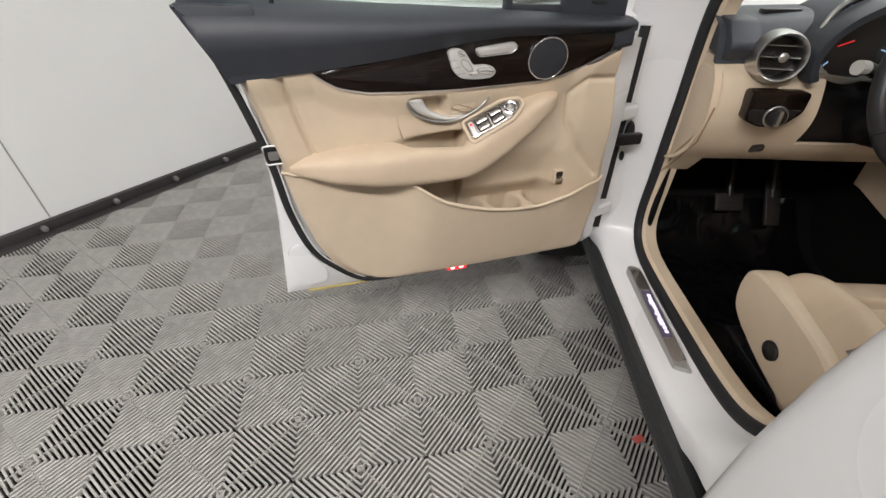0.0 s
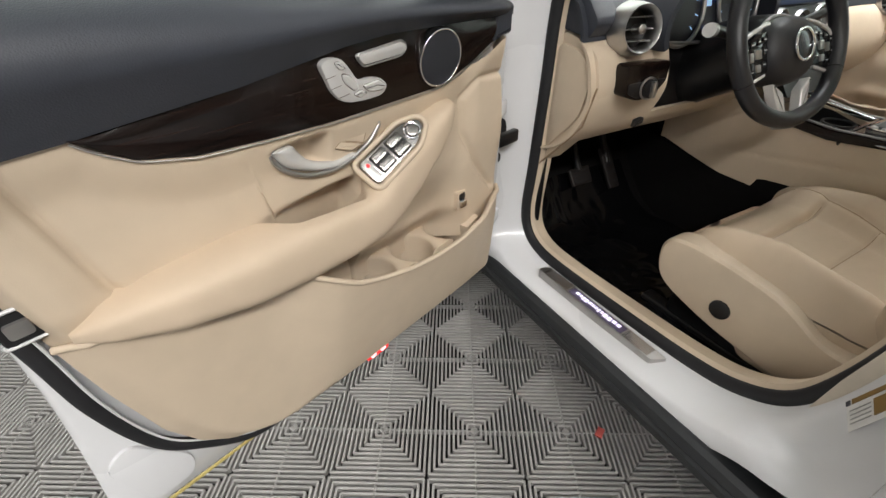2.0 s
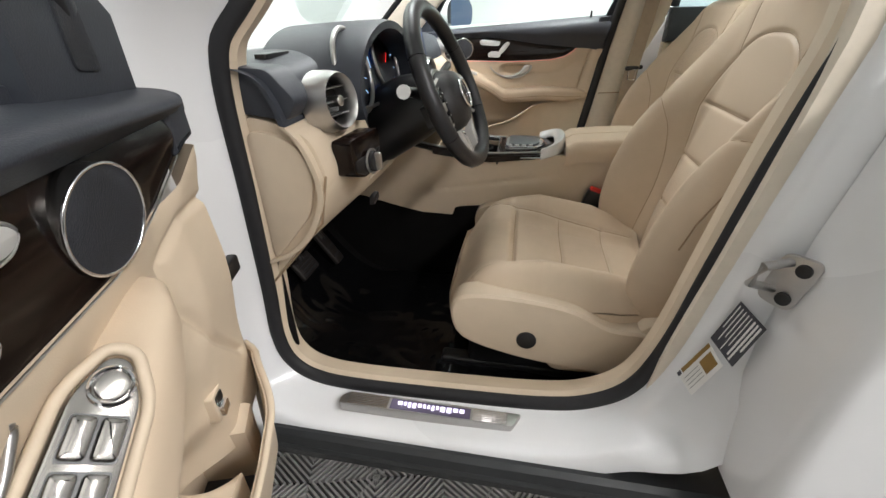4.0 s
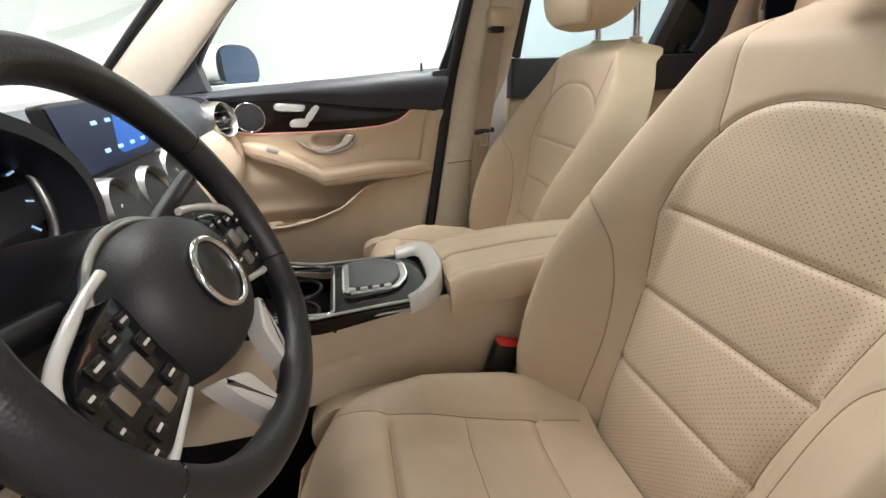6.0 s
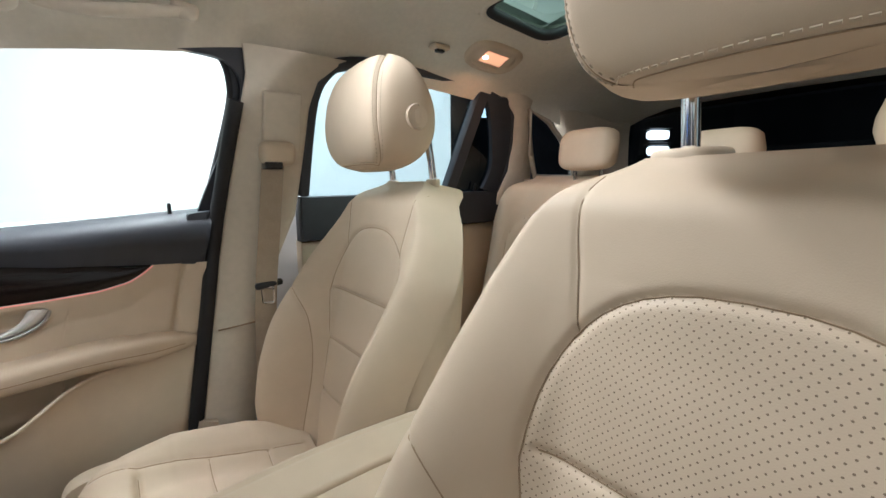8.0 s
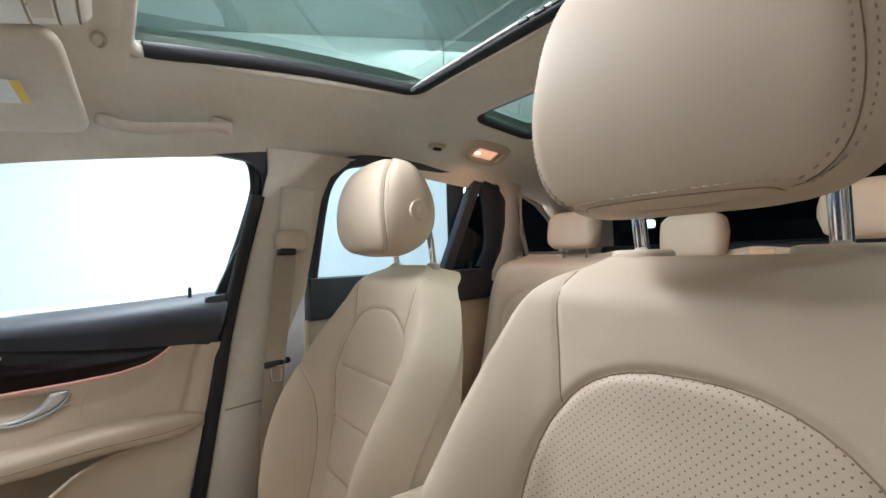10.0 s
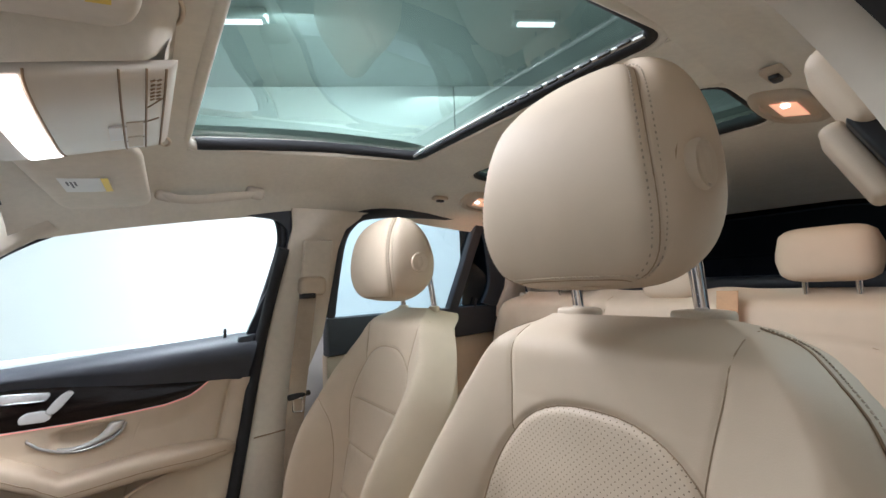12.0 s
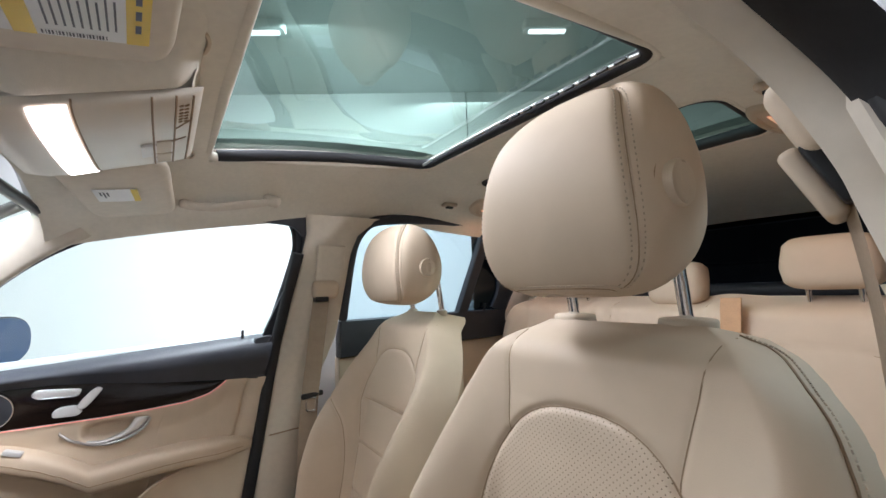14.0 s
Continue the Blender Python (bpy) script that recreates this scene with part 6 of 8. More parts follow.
rbox("cargo_floor", (1.24, 0.75, 0.06), pose(0, -1.25, 0.62), CARPET, car, bevel=0.01)

# floor pan, bulkhead and sills inside
rbox("floor_pan", (1.50, 2.2, 0.06), pose(0, -0.10, 0.30), BLACK, car, bevel=0.01)
rbox("bulkhead", (1.46, 0.08, 0.72), pose(0, 1.16, 0.66), CARPET, car, bevel=0.01)
keep_place(car)

# ---------------------------------------------------------------- footwell
carpet = thing("footwell_carpet", "black carpet with a floor mat under crumpled clear film", "carpet", (-0.38, 0.6, 0.33))
sheet("carpet_floor", lambda i, j: (-0.672 + 0.58 * i, 0.02 + 1.11 * j, 0.352 + 0.012 * math.sin(9 * i) * math.sin(7 * j) + 0.30 * smoothstep(0.66, 1.0, j) ** 1.4), 30, 40, CARPET, carpet, thick=0.02, side=(0, 0, -1))


def film(i, j):
    x, y = -0.640 + 0.47 * i, 0.16 + 0.80 * j
    z = 0.372 + 0.30 * smoothstep(0.66, 1.0, (y - 0.02) / 1.11) ** 1.4
    v = Vector((x * 9, y * 9, 0.3))
    return (x, y, z + 0.010 * noise.noise(v) + 0.005 * abs(noise.noise(v * 2.3)))


sheet("film_sheet", film, 90, 120, FILM, carpet, "clear plastic film over a black mat")
rbox("carpet_tunnel_side", (0.03, 1.1, 0.30), pose(-0.100, 0.58, 0.45), CARPET, carpet, bevel=0.01)
rbox("carpet_kick_side", (0.02, 0.36, 0.36), pose(-0.678, 0.98, 0.52), CARPET, carpet, bevel=0.008)
keep_place(carpet)
carpet2 = thing("footwell_carpet", "black carpet in the passenger footwell", "carpet", (0.38, 0.5, 0.33))
sheet("carpet_floor", lambda i, j: (0.09 + 0.59 * i, -0.75 + 1.88 * j, 0.350 + 0.30 * smoothstep(0.80, 1.0, j) ** 1.4), 20, 40, CARPET, carpet2, thick=0.02, side=(0, 0, -1))
keep_place(carpet2)
carpet3 = thing("rear_carpet", "black carpet behind the front seats", "carpet", (-0.38, -0.4, 0.33))
sheet("carpet_floor", lambda i, j: (-0.672 + 0.58 * i, -0.75 + 0.76 * j, 0.350), 8, 8, CARPET, carpet3, thick=0.02, side=(0, 0, -1))
keep_place(carpet3)
pedals = thing("pedals", "black brake and accelerator pedals with rubber pads", "pedals", (-0.35, 0.93, 0.5))
for x, wdt, hgt in ((-0.40, 0.085, 0.055), (-0.27, 0.045, 0.14)):
    pd = rbox("pedal_pad", (wdt, 0.014, hgt), pose(x, 0.92, 0.515, -35), mat("worn_pedal_rubber", (0.010, 0.007, 0.006), 0.6, var=0.2), pedals, bevel=0.005)
    for k in range(4):
        rbox("pad_rib", (wdt * 0.8, 0.006, 0.005), pose(x, 0.92, 0.515, -35) @ pose(0, -0.008, -hgt * 0.32 + k * hgt * 0.21), RUBBER, pd, bevel=0.001)
    tube("pedal_arm", [(x, 0.93, 0.53), (x, 0.98, 0.62), (x, 1.05, 0.74)], 0.010, BLACK, pedals, n=8)
keep_place(pedals)

# ---------------------------------------------------------------- dashboard
dash = thing("dashboard", "two-tone dashboard, dark top and beige lower half", "dashboard", (0, 0.85, 0.7))


def dash_sheet(name, prof, material, nx=40, label="", x0=-0.70, x1=0.70):
    line = curve_through([(y, z, 0) for y, z in prof], 6)
    n = len(line) - 1

    def fn(i, j):
        x = x0 + (x1 - x0) * i
        p = line[round(j * n)]
        c = 0.030 * smoothstep(0.35, 0.70, abs(x))
        return (x, p.x + c, p.y - 0.012 * smoothstep(0.4, 0.70, abs(x)))

    return sheet(name, fn, nx, n, material, dash, label, thick=0.012, side=(0, 0.8, 0.2))


dash_sheet("dash_top", [(1.22, 1.015), (1.05, 1.035), (0.88, 1.055), (0.78, 1.058), (0.725, 1.045), (0.700, 1.01), (0.690, 0.975)], DARK, label="blue-black grained dash top")
FACE = [(0.694, 0.976), (0.672, 0.955), (0.655, 0.92), (0.645, 0.87), (0.660, 0.82), (0.690, 0.775), (0.745, 0.735), (0.86, 0.70), (1.0, 0.68)]
dash_sheet("dash_face", FACE, PLASTIC_B, 14, "beige dash face", -0.70, -0.488)
dash_sheet("dash_face", FACE, PLASTIC_B, 24, "beige dash face", 0.150, 0.70)
dash_sheet("knee_panel", [(0.668, 0.806), (0.690, 0.775), (0.745, 0.735), (0.86, 0.70), (1.0, 0.68)], PLASTIC_B, 20, "beige knee panel", -0.488, 0.150)
dash_sheet("column_surround", [(0.760, 1.00), (0.735, 0.976), (0.715, 0.955), (0.700, 0.92), (0.692, 0.87), (0.690, 0.80)], BLACK, 20, "black steering column surround", -0.515, 0.170)
# left end: side panel towards the door
for sgn in (-1, 1):
    ef = Frame(Matrix.Translation((sgn * 0.690, 0, 0)) @ Matrix(((0, sgn, 0, 0), (1, 0, 0, 0), (0, 0, 1, 0), (0, 0, 0, 1))))
    slab("end_panel", rounded([(0.80, 0.978), (0.735, 0.965), (0.690, 0.945), (0.668, 0.885), (0.690, 0.80), (0.808, 0.672), (0.815, 0.70)], 0.022), ef, -0.06, -0.004, PLASTIC_B, dash, "beige dash end panel", bevel=0.008)
    slab("end_lid", rounded([(0.797, 0.955), (0.745, 0.950), (0.708, 0.930), (0.690, 0.885), (0.706, 0.815), (0.795, 0.715)], 0.022), ef, -0.004, 0.003, PLASTIC_B, dash, bevel=0.004)
    slab("end_top", rounded([(0.82, 0.982), (0.72, 0.968), (0.70, 1.0), (0.74, 1.045), (0.84, 1.05)], 0.012), ef, -0.06, -0.002, DARK, dash, bevel=0.006)
    tube("end_joint", [(sgn * 0.694, y, z) for y, z in ((0.668, 0.885), (0.688, 0.80), (0.75, 0.73), (0.808, 0.668))], 0.0022, SEAMDARK, dash, n=6)


def round_vent(cx, cy, cz, yaw, r=0.043):
    m = pose(cx, cy, cz, -8, 0, yaw) @ Matrix(((1, 0, 0, 0), (0, -1, 0, 0), (0, 0, 1, 0), (0, 0, 0, 1)))
    fr = Frame(pose(cx, cy, cz, -8, 0, yaw), True)
    ringf = lambda rr, w: [fr.p(rr * math.cos(2 * math.pi * k / 40), rr * math.sin(2 * math.pi * k / 40), w) for k in range(40)]
    v = loft("air_vent", [ringf(r * 1.22, -0.035), ringf(r * 1.16, -0.012), ringf(r * 1.08, 0.004), ringf(r * 1.02, 0.010), ringf(r * 0.92, 0.006), ringf(r * 0.88, -0.012), ringf(r * 0.80, -0.035)], SATIN, dash, "round satin air vent", sharp=60)
    slab("vent_back", [(r * 0.86 * math.cos(2 * math.pi * k / 32), r * 0.86 * math.sin(2 * math.pi * k / 32)) for k in range(32)], fr, -0.034, -0.026, BLACK, v)
    for k in (-0.5, 0.0, 0.5):
        hw = r * 0.84 * math.sqrt(1 - k * k)
        slab("vent_slat", [(-hw, r * k - 0.0018), (hw, r * k - 0.0018), (hw, r * k + 0.0018), (-hw, r * k + 0.0018)], fr, -0.024, -0.006, BLACK, v)
        tube("slat_edge", [fr.p(-hw, r * k, -0.005), fr.p(hw, r * k, -0.005)], 0.0010, SATIN, v, n=5)
    tube("vent_knob", [fr.p(0.003, 0, -0.02), fr.p(0.003, 0, 0.004), fr.p(0.003, 0, 0.006)], [0.009, 0.009, 0.006], SATIN, v, n=14)


round_vent(-0.600, 0.672, 0.986, -12)
round_vent(0.600, 0.690, 0.986, -24)
round_vent(-0.100, 0.662, 0.955, 6, 0.038)
round_vent(0.0, 0.660, 0.948, 0, 0.038)
round_vent(0.100, 0.662, 0.955, -6, 0.038)

# light switch
lf = Frame(pose(-0.588, 0.638, 0.894, -4, 0, -8), True)
ls = slab("light_switch_panel", rounded([(-0.056, 0.034), (0.052, 0.036), (0.050, -0.004), (0.020, -0.034), (-0.022, -0.038), (-0.054, -0.026)], 0.010, 5), lf, -0.03, 0.006, WOOD, dash, "dark walnut light switch panel", bevel=0.003)
slab("switch_field", rounded([(-0.050, -0.002), (0.046, 0.002), (0.018, -0.030), (-0.020, -0.034), (-0.049, -0.022)], 0.006, 4), lf, 0.006, 0.009, BLACK, ls, bevel=0.002)
tube("switch_ring", [lf.p(u, z, 0.012) for u, z in ellipse(0.0, -0.014, 0.021, 0.021, 32)], 0.0022, SATIN, ls, n=6, closed=True)
slab("light_knob", ellipse(0.0, -0.014, 0.0185, 0.0185, 28), lf, 0.009, 0.020, BLACK, ls, bevel=0.003)
slab("knob_grip", rounded([(-0.004, -0.030), (0.004, -0.030), (0.004, 0.002), (-0.004, 0.002)], 0.003), lf, 0.020, 0.031, SATIN, ls, bevel=0.003)
slab("bonnet_release", rounded([(-0.022, -0.092), (0.004, -0.086), (0.004, -0.072), (-0.018, -0.076)], 0.004), lf, 0.004, 0.013, BLACK, dash, "black bonnet release lever", bevel=0.003)
slab("dash_top_vent", rounded([(-0.04, -0.012), (0.04, -0.012), (0.04, 0.012), (-0.04, 0.012)], 0.006), Frame(pose(-0.56, 0.80, 1.052, -90, 0, 0), True), -0.002, 0.006, BLACK, dash, bevel=0.002)

# instrument cluster
hood = []
for k in range(26):
    a = math.pi * (-0.12 + 1.24 * k / 25)
    hood.append((math.cos(a), math.sin(a)))
loft("cluster_hood", [[(-0.348 + 0.205 * c * sx, y, 0.985 + zz + 0.120 * s * sx) for c, s in hood] + [(-0.348 + 0.19 * c * sx, y, 0.985 + zz + 0.105 * s * sx) for c, s in reversed(hood)] for y, sx, zz in ((0.86, 0.92, 0.0), (0.74, 0.98, 0.0), (0.665, 1.0, 0.0), (0.650, 0.98, 0.0))], DARK, dash, "blue-black cluster hood", sharp=60)
cf = Frame(pose(-0.348, 0.702, 1.00, -14), True)
slab("cluster_face", rounded([(-0.175, -0.05), (0.175, -0.05), (0.165, 0.06), (0.10, 0.092), (-0.10, 0.092), (-0.165, 0.06)], 0.03), cf, -0.01, 0.0, BLACK, dash, bevel=0.004)
for sx in (-1, 1):
    gpts = [cf.p(sx * 0.104 + 0.078 * math.cos(a), 0.014 + 0.078 * math.sin(a), 0.010) for a in [2 * math.pi * k / 40 for k in range(40)]]
    gr = tube("gauge_ring", gpts, 0.0050, SATIN, dash, "satin gauge ring", n=8, closed=True)
    slab("gauge_dial", ellipse(sx * 0.104, 0.014, 0.074, 0.074, 32), cf, 0.001, 0.004, BLACK, gr)
    for k in range(11):
        a = math.radians(225 - 27 * k)
        c, s = math.cos(a), math.sin(a)
        p0, p1 = cf.p(sx * 0.104 + 0.058 * c, 0.014 + 0.058 * s, 0.0055), cf.p(sx * 0.104 + 0.068 * c, 0.014 + 0.068 * s, 0.0055)
        tube("dial_mark", [p0, p1], 0.0012, SCREENBAR, gr, n=5)
    a = math.radians(200 if sx < 0 else 40)
    tube("needle", [cf.p(sx * 0.108, 0.012, 0.007), cf.p(sx * 0.108 + 0.030 * math.cos(a), 0.012 + 0.030 * math.sin(a), 0.007)], 0.0011, GAUGERED, gr, n=5)
slab("cluster_screen", rounded([(-0.034, -0.035), (0.034, -0.035), (0.034, 0.065), (-0.034, 0.065)], 0.006), cf, 0.001, 0.003, SCREEN, dash)
slab("screen_car_icon", rounded([(-0.010, -0.005), (0.010, -0.005), (0.010, 0.040), (-0.010, 0.040)], 0.005), cf, 0.0032, 0.0042, SCREENBAR, dash)
pts = [cf.p(-0.18 + 0.36 * k / 20, -0.05 - 0.012 * math.sin(math.pi * k / 20), 0.012) for k in range(21)]
tube("cluster_trim", pts, 0.004, SATIN, dash, n=8)

# centre screen and stack
sfm = Frame(pose(0.0, 0.684, 1.040, -10), True)
slab("centre_screen", rounded([(-0.124, -0.046), (0.124, -0.046), (0.124, 0.044), (-0.124, 0.044)], 0.010), sfm, -0.014, 0.0, BLACK, dash, "free-standing centre screen", bevel=0.003)
slab("screen_face", rounded([(-0.118, -0.040), (0.118, -0.040), (0.118, 0.039), (-0.118, 0.039)], 0.004), sfm, 0.001, 0.002, SCREEN, dash)
slab("screen_glow", rounded([(-0.02, -0.03), (0.085, -0.03), (0.105, 0.035), (0.02, 0.035)], 0.02), sfm, 0.0012, 0.0024, glow("lit_screen_picture", (0.01, 0.10, 0.42), 0.55), dash)
for k in range(4):
    for q in range(2):
        u, z = -0.05 + 0.036 * k, 0.012 - 0.035 * q
        slab("screen_icon", rounded([(u, z), (u + 0.014, z), (u + 0.014, z + 0.005), (u, z + 0.005)], 0.002), sfm, 0.002, 0.0028, SCREENBAR, dash)
sheet("centre_panel", lambda i, j: (-0.155 + 0.050 * j + (0.31 - 0.10 * j) * i, 0.668 - 0.100 * j ** 1.3, 0.995 - 0.19 * j), 10, 20, BLACK, dash, "glossy dark centre stack", thick=0.02, side=(0, 1, 0))
rbox("climate_keys", (0.20, 0.012, 0.024), pose(0, 0.632, 0.872, -35), SATIN, dash, bevel=0.004)
for k in range(6):
    rbox("climate_key", (0.024, 0.010, 0.014), pose(-0.078 + 0.031 * k, 0.625, 0.873, -35), CHROME, dash, bevel=0.003)
# knee panel under the column
keep_place(dash)

# ---------------------------------------------------------------- steering wheel and column
WC = Vector((-0.329, 0.520, 0.967))
wheel = thing("steering_wheel", "black leather steering wheel with silver spokes", "steering wheel", WC)
WM = pose(WC.x, WC.y, WC.z, -24, 0, -3.2)
wf = Frame(WM, True)
hf = Frame(WM @ Matrix.Translation((0.005, 0.020, -0.029)), True)
R = 0.172
WHEEL_L = mat("black_wheel_leather", (0.014, 0.014, 0.016), 0.40, var=0.15, scale=60, bump=0.3, bscale=500)
PIANO = mat("gloss_black_keys", (0.008, 0.008, 0.009), 0.12, var=0.02)


def rim_at(a):
    c, s = math.cos(a), math.sin(a)
    flat = 1.0 - 0.075 * smoothstep(0.55, 1.0, -s)
    return wf.p(R * c, R * s * flat, 0.0)


rim_ob = tube("rim", [rim_at(2 * math.pi * k / 72) for k in range(72)], 0.0168, WHEEL_L, wheel, "black leather rim", n=16, closed=True, up=(0, -0.9, 0.4))
for deg in (28, 152, 205, 335):
    a = math.radians(deg)
    o, o2 = rim_at(a), rim_at(a + 0.02)
    d = (o2 - o).normalized()
    e1 = (o - WC).cross(d).normalized()
    e2 = d.cross(e1)
    tube("rim_seam", [o + (e1 * math.cos(q) + e2 * math.sin(q)) * 0.0166 for q in [2 * math.pi * k / 20 for k in range(20)]], 0.0009, PIANO, rim_ob, n=5, closed=True)
# domed hub
rings = []
for rr, w in ((0.94, -0.030), (1.0, -0.012), (0.985, 0.004), (0.93, 0.018), (0.80, 0.030), (0.55, 0.038), (0.25, 0.041), (0.02, 0.042)):
    rings.append([hf.p(-0.002 + 0.081 * rr * math.copysign(abs(math.cos(a)) ** 0.9, math.cos(a)), 0.010 + (0.066 if math.sin(a) > 0 else 0.070) * rr * math.copysign(abs(math.sin(a)) ** 0.9, math.sin(a)), w) for a in [2 * math.pi * k / 48 for k in range(48)]])
loft("hub", rings, mat("black_airbag_skin", (0.016, 0.016, 0.018), 0.5, var=0.12, scale=50, bump=0.35, bscale=420), wheel, "black airbag hub", sharp=70)
badge = tube("badge_ring", [hf.p(-0.004 + 0.030 * math.cos(a), 0.012 + 0.030 * math.sin(a), 0.0435) for a in [2 * math.pi * k / 32 for k in range(32)]], 0.0030, CHROME, wheel, "plain chrome badge ring", n=8, closed=True)
slab("badge_disc", ellipse(-0.004, 0.012, 0.0268, 0.0268, 28), hf, 0.037, 0.0428, mat("dark_badge_disc", (0.05, 0.05, 0.055), 0.2, metal=0.5), badge, bevel=0.002)
POD_KEYS = [(0.086, 0.034, 0.013, 0.010), (0.104, 0.031, 0.012, 0.011), (0.124, 0.026, 0.016, 0.011), (0.142, 0.018, 0.009, 0.014),
        (0.086, 0.014, 0.013, 0.016), (0.108, 0.008, 0.018, 0.018), (0.130, 0.003, 0.012, 0.018), (0.145, -0.006, 0.007, 0.018),
        (0.090, -0.012, 0.014, 0.012), (0.110, -0.018, 0.014, 0.014), (0.128, -0.024, 0.012, 0.014), (0.142, -0.030, 0.008, 0.012)]
for sx in (-1, 1):
    pod = slab("key_pod", rounded([(sx * 0.074, 0.050), (sx * 0.104, 0.044), (sx * 0.138, 0.032), (sx * 0.150, 0.014), (sx * 0.151, -0.018), (sx * 0.144, -0.038), (sx * 0.132, -0.041), (sx * 0.076, -0.028)], 0.008, 5), hf, -0.004, 0.016, PIANO, wheel, "gloss black key pod", bevel=0.002)
    rail = [(0.064, 0.062), (0.086, 0.058), (0.112, 0.050), (0.142, 0.037), (0.1555, 0.017), (0.1565, -0.016), (0.151, -0.038), (0.138, -0.046), (0.112, -0.040), (0.084, -0.032)]
    tube("pod_frame", curve_through([hf.p(sx * u, z, 0.012) for u, z in rail], 4), [0.0042 if k > 6 else 0.0036 for k in range(37)], SILVER_L, pod, "satin pod frame", n=10)
    for k, (u, z, kw, kh) in enumerate(POD_KEYS):
        u = sx * u
        bright = k in (5, 6, 9)
        slab("key", rounded([(u - kw / 2, z - kh / 2), (u + kw / 2, z - kh / 2), (u + kw / 2, z + kh / 2), (u - kw / 2, z + kh / 2)], 0.002, 2), hf, 0.016, 0.0195 if bright else 0.0182, SATIN if bright else PIANO, pod, "satin rocker key" if bright else "", bevel=0.001)
        if not bright:
            slab("key_mark", rounded([(u - kw * 0.28, z - 0.0011), (u + kw * 0.28, z - 0.0011), (u + kw * 0.28, z + 0.0011), (u - kw * 0.28, z + 0.0011)], 0.0004, 2), hf, 0.0182, 0.0187, SILVER_L, pod)
    slab("spoke_arm", rounded([(sx * 0.10, 0.030), (sx * 0.160, 0.030), (sx * 0.160, -0.016), (sx * 0.10, -0.026)], 0.008), hf, -0.014, 0.002, WHEEL_L, wheel, bevel=0.005)
    # one half of the forked lower spoke
    arm = [(0.068, -0.050), (0.060, -0.082), (0.047, -0.112), (0.043, -0.146), (0.0, -0.150), (0.0, -0.132), (0.020, -0.128), (0.026, -0.106), (0.032, -0.074)]
    slab("lower_spoke", rounded([(sx * u + 0.010, z) for u, z in arm], 0.007, 4), hf, -0.004, 0.016, SILVER_L, wheel, "silver lower spoke", bevel=0.005, seg=3)
tube("hub_collar", [hf.p(-0.002 + 0.083 * math.cos(a), 0.010 + 0.069 * math.sin(a), -0.004) for a in [math.radians(25 + 130 * k / 24) for k in range(25)]], 0.0045, SATIN, wheel, "silver collar over the hub", n=8)
tube("column", [wf.p(0, 0, -0.028), wf.p(0, 0, -0.10), wf.p(0, -0.01, -0.24)], [0.055, 0.075, 0.085], BLACK, wheel, "black column shroud", n=20)
st = [wf.p(-0.06, 0.02, -0.05), wf.p(-0.14, 0.035, -0.045), wf.p(-0.178, 0.040, -0.04)]
tube("stalk", st, [0.012, 0.010, 0.012], BLACK, wheel, "indicator stalk", n=10)
tube("stalk_end", [st[-1], st[-1] + Vector((-0.018, -0.004, 0.002))], 0.013, SILVER_P, wheel, "pale stalk end", n=12)
tube("stalk", [wf.p(0.06, 0.02, -0.05), wf.p(0.15, 0.04, -0.045), wf.p(0.20, 0.05, -0.04)], [0.012, 0.010, 0.010], BLACK, wheel, n=10)
keep_place(wheel)

# ---------------------------------------------------------------- centre console
con = thing("centre_console", "beige centre console with touchpad and padded armrest", "console", (0, 0.2, 0.35))
for sgn in (-1, 1):
    def side(i, j):
        y = 0.86 - 1.06 * i
        zt = lerp_table([(-0.2, 0.772), (0.0, 0.772), (0.24, 0.760), (0.45, 0.752), (0.60, 0.772), (0.72, 0.798), (0.86, 0.82)], y) - 0.004
        zb = lerp_table([(-0.2, 0.36), (0.20, 0.40), (0.36, 0.54), (0.50, 0.562), (0.65, 0.572), (0.75, 0.595), (0.84, 0.618)], y)
        z = zt - (zt - zb) * j
        x = 0.086 + 0.012 * j + 0.028 * smoothstep(0.30, 0.75, y) + 0.006 * math.sin(math.pi * j)
        g = seam_distance(y, z, [(0.68, 0.64), (0.50, 0.662), (0.30, 0.690), (0.25, 0.705)])
        return (sgn * (x - 0.005 * math.exp(-(g / 0.004) ** 2)), y, z)
    sheet("console_side", side, 90, 30, PLASTIC_B, con, thick=0.012, side=(-sgn, 0, 0))
    # bright lines along the top edge
    for dz, r, ma in ((0.004, 0.0028, SATIN), (-0.012, 0.0022, CHROME)):
        tube("edge_line", [(sgn * (0.0905 + 0.028 * smoothstep(0.30, 0.75, y)), y, lerp_table([(0.24, 0.763), (0.45, 0.755), (0.60, 0.775), (0.70, 0.797)], y) + dz) for y in np.linspace(0.285, 0.70, 16)], r, ma, con, n=6)
    tube("edge_band", [(sgn * (0.0885 + 0.028 * smoothstep(0.30, 0.75, y)), y, lerp_table([(0.24, 0.763), (0.45, 0.755), (0.60, 0.775), (0.70, 0.797)], y) - 0.004) for y in np.linspace(0.285, 0.70, 16)], 0.0065, WOOD, con, n=8)
CTZ = [(0.20, 0.770), (0.45, 0.754), (0.60, 0.774), (0.70, 0.80)]
sheet("console_top", lambda i, j: (-0.078 - 0.026 * j + (0.156 + 0.052 * j) * i, 0.262 + 0.163 * j, lerp_table(CTZ, 0.262 + 0.163 * j)), 16, 16, WOOD, con, "glossy dark console top", thick=0.02, side=(0, 0, -1))
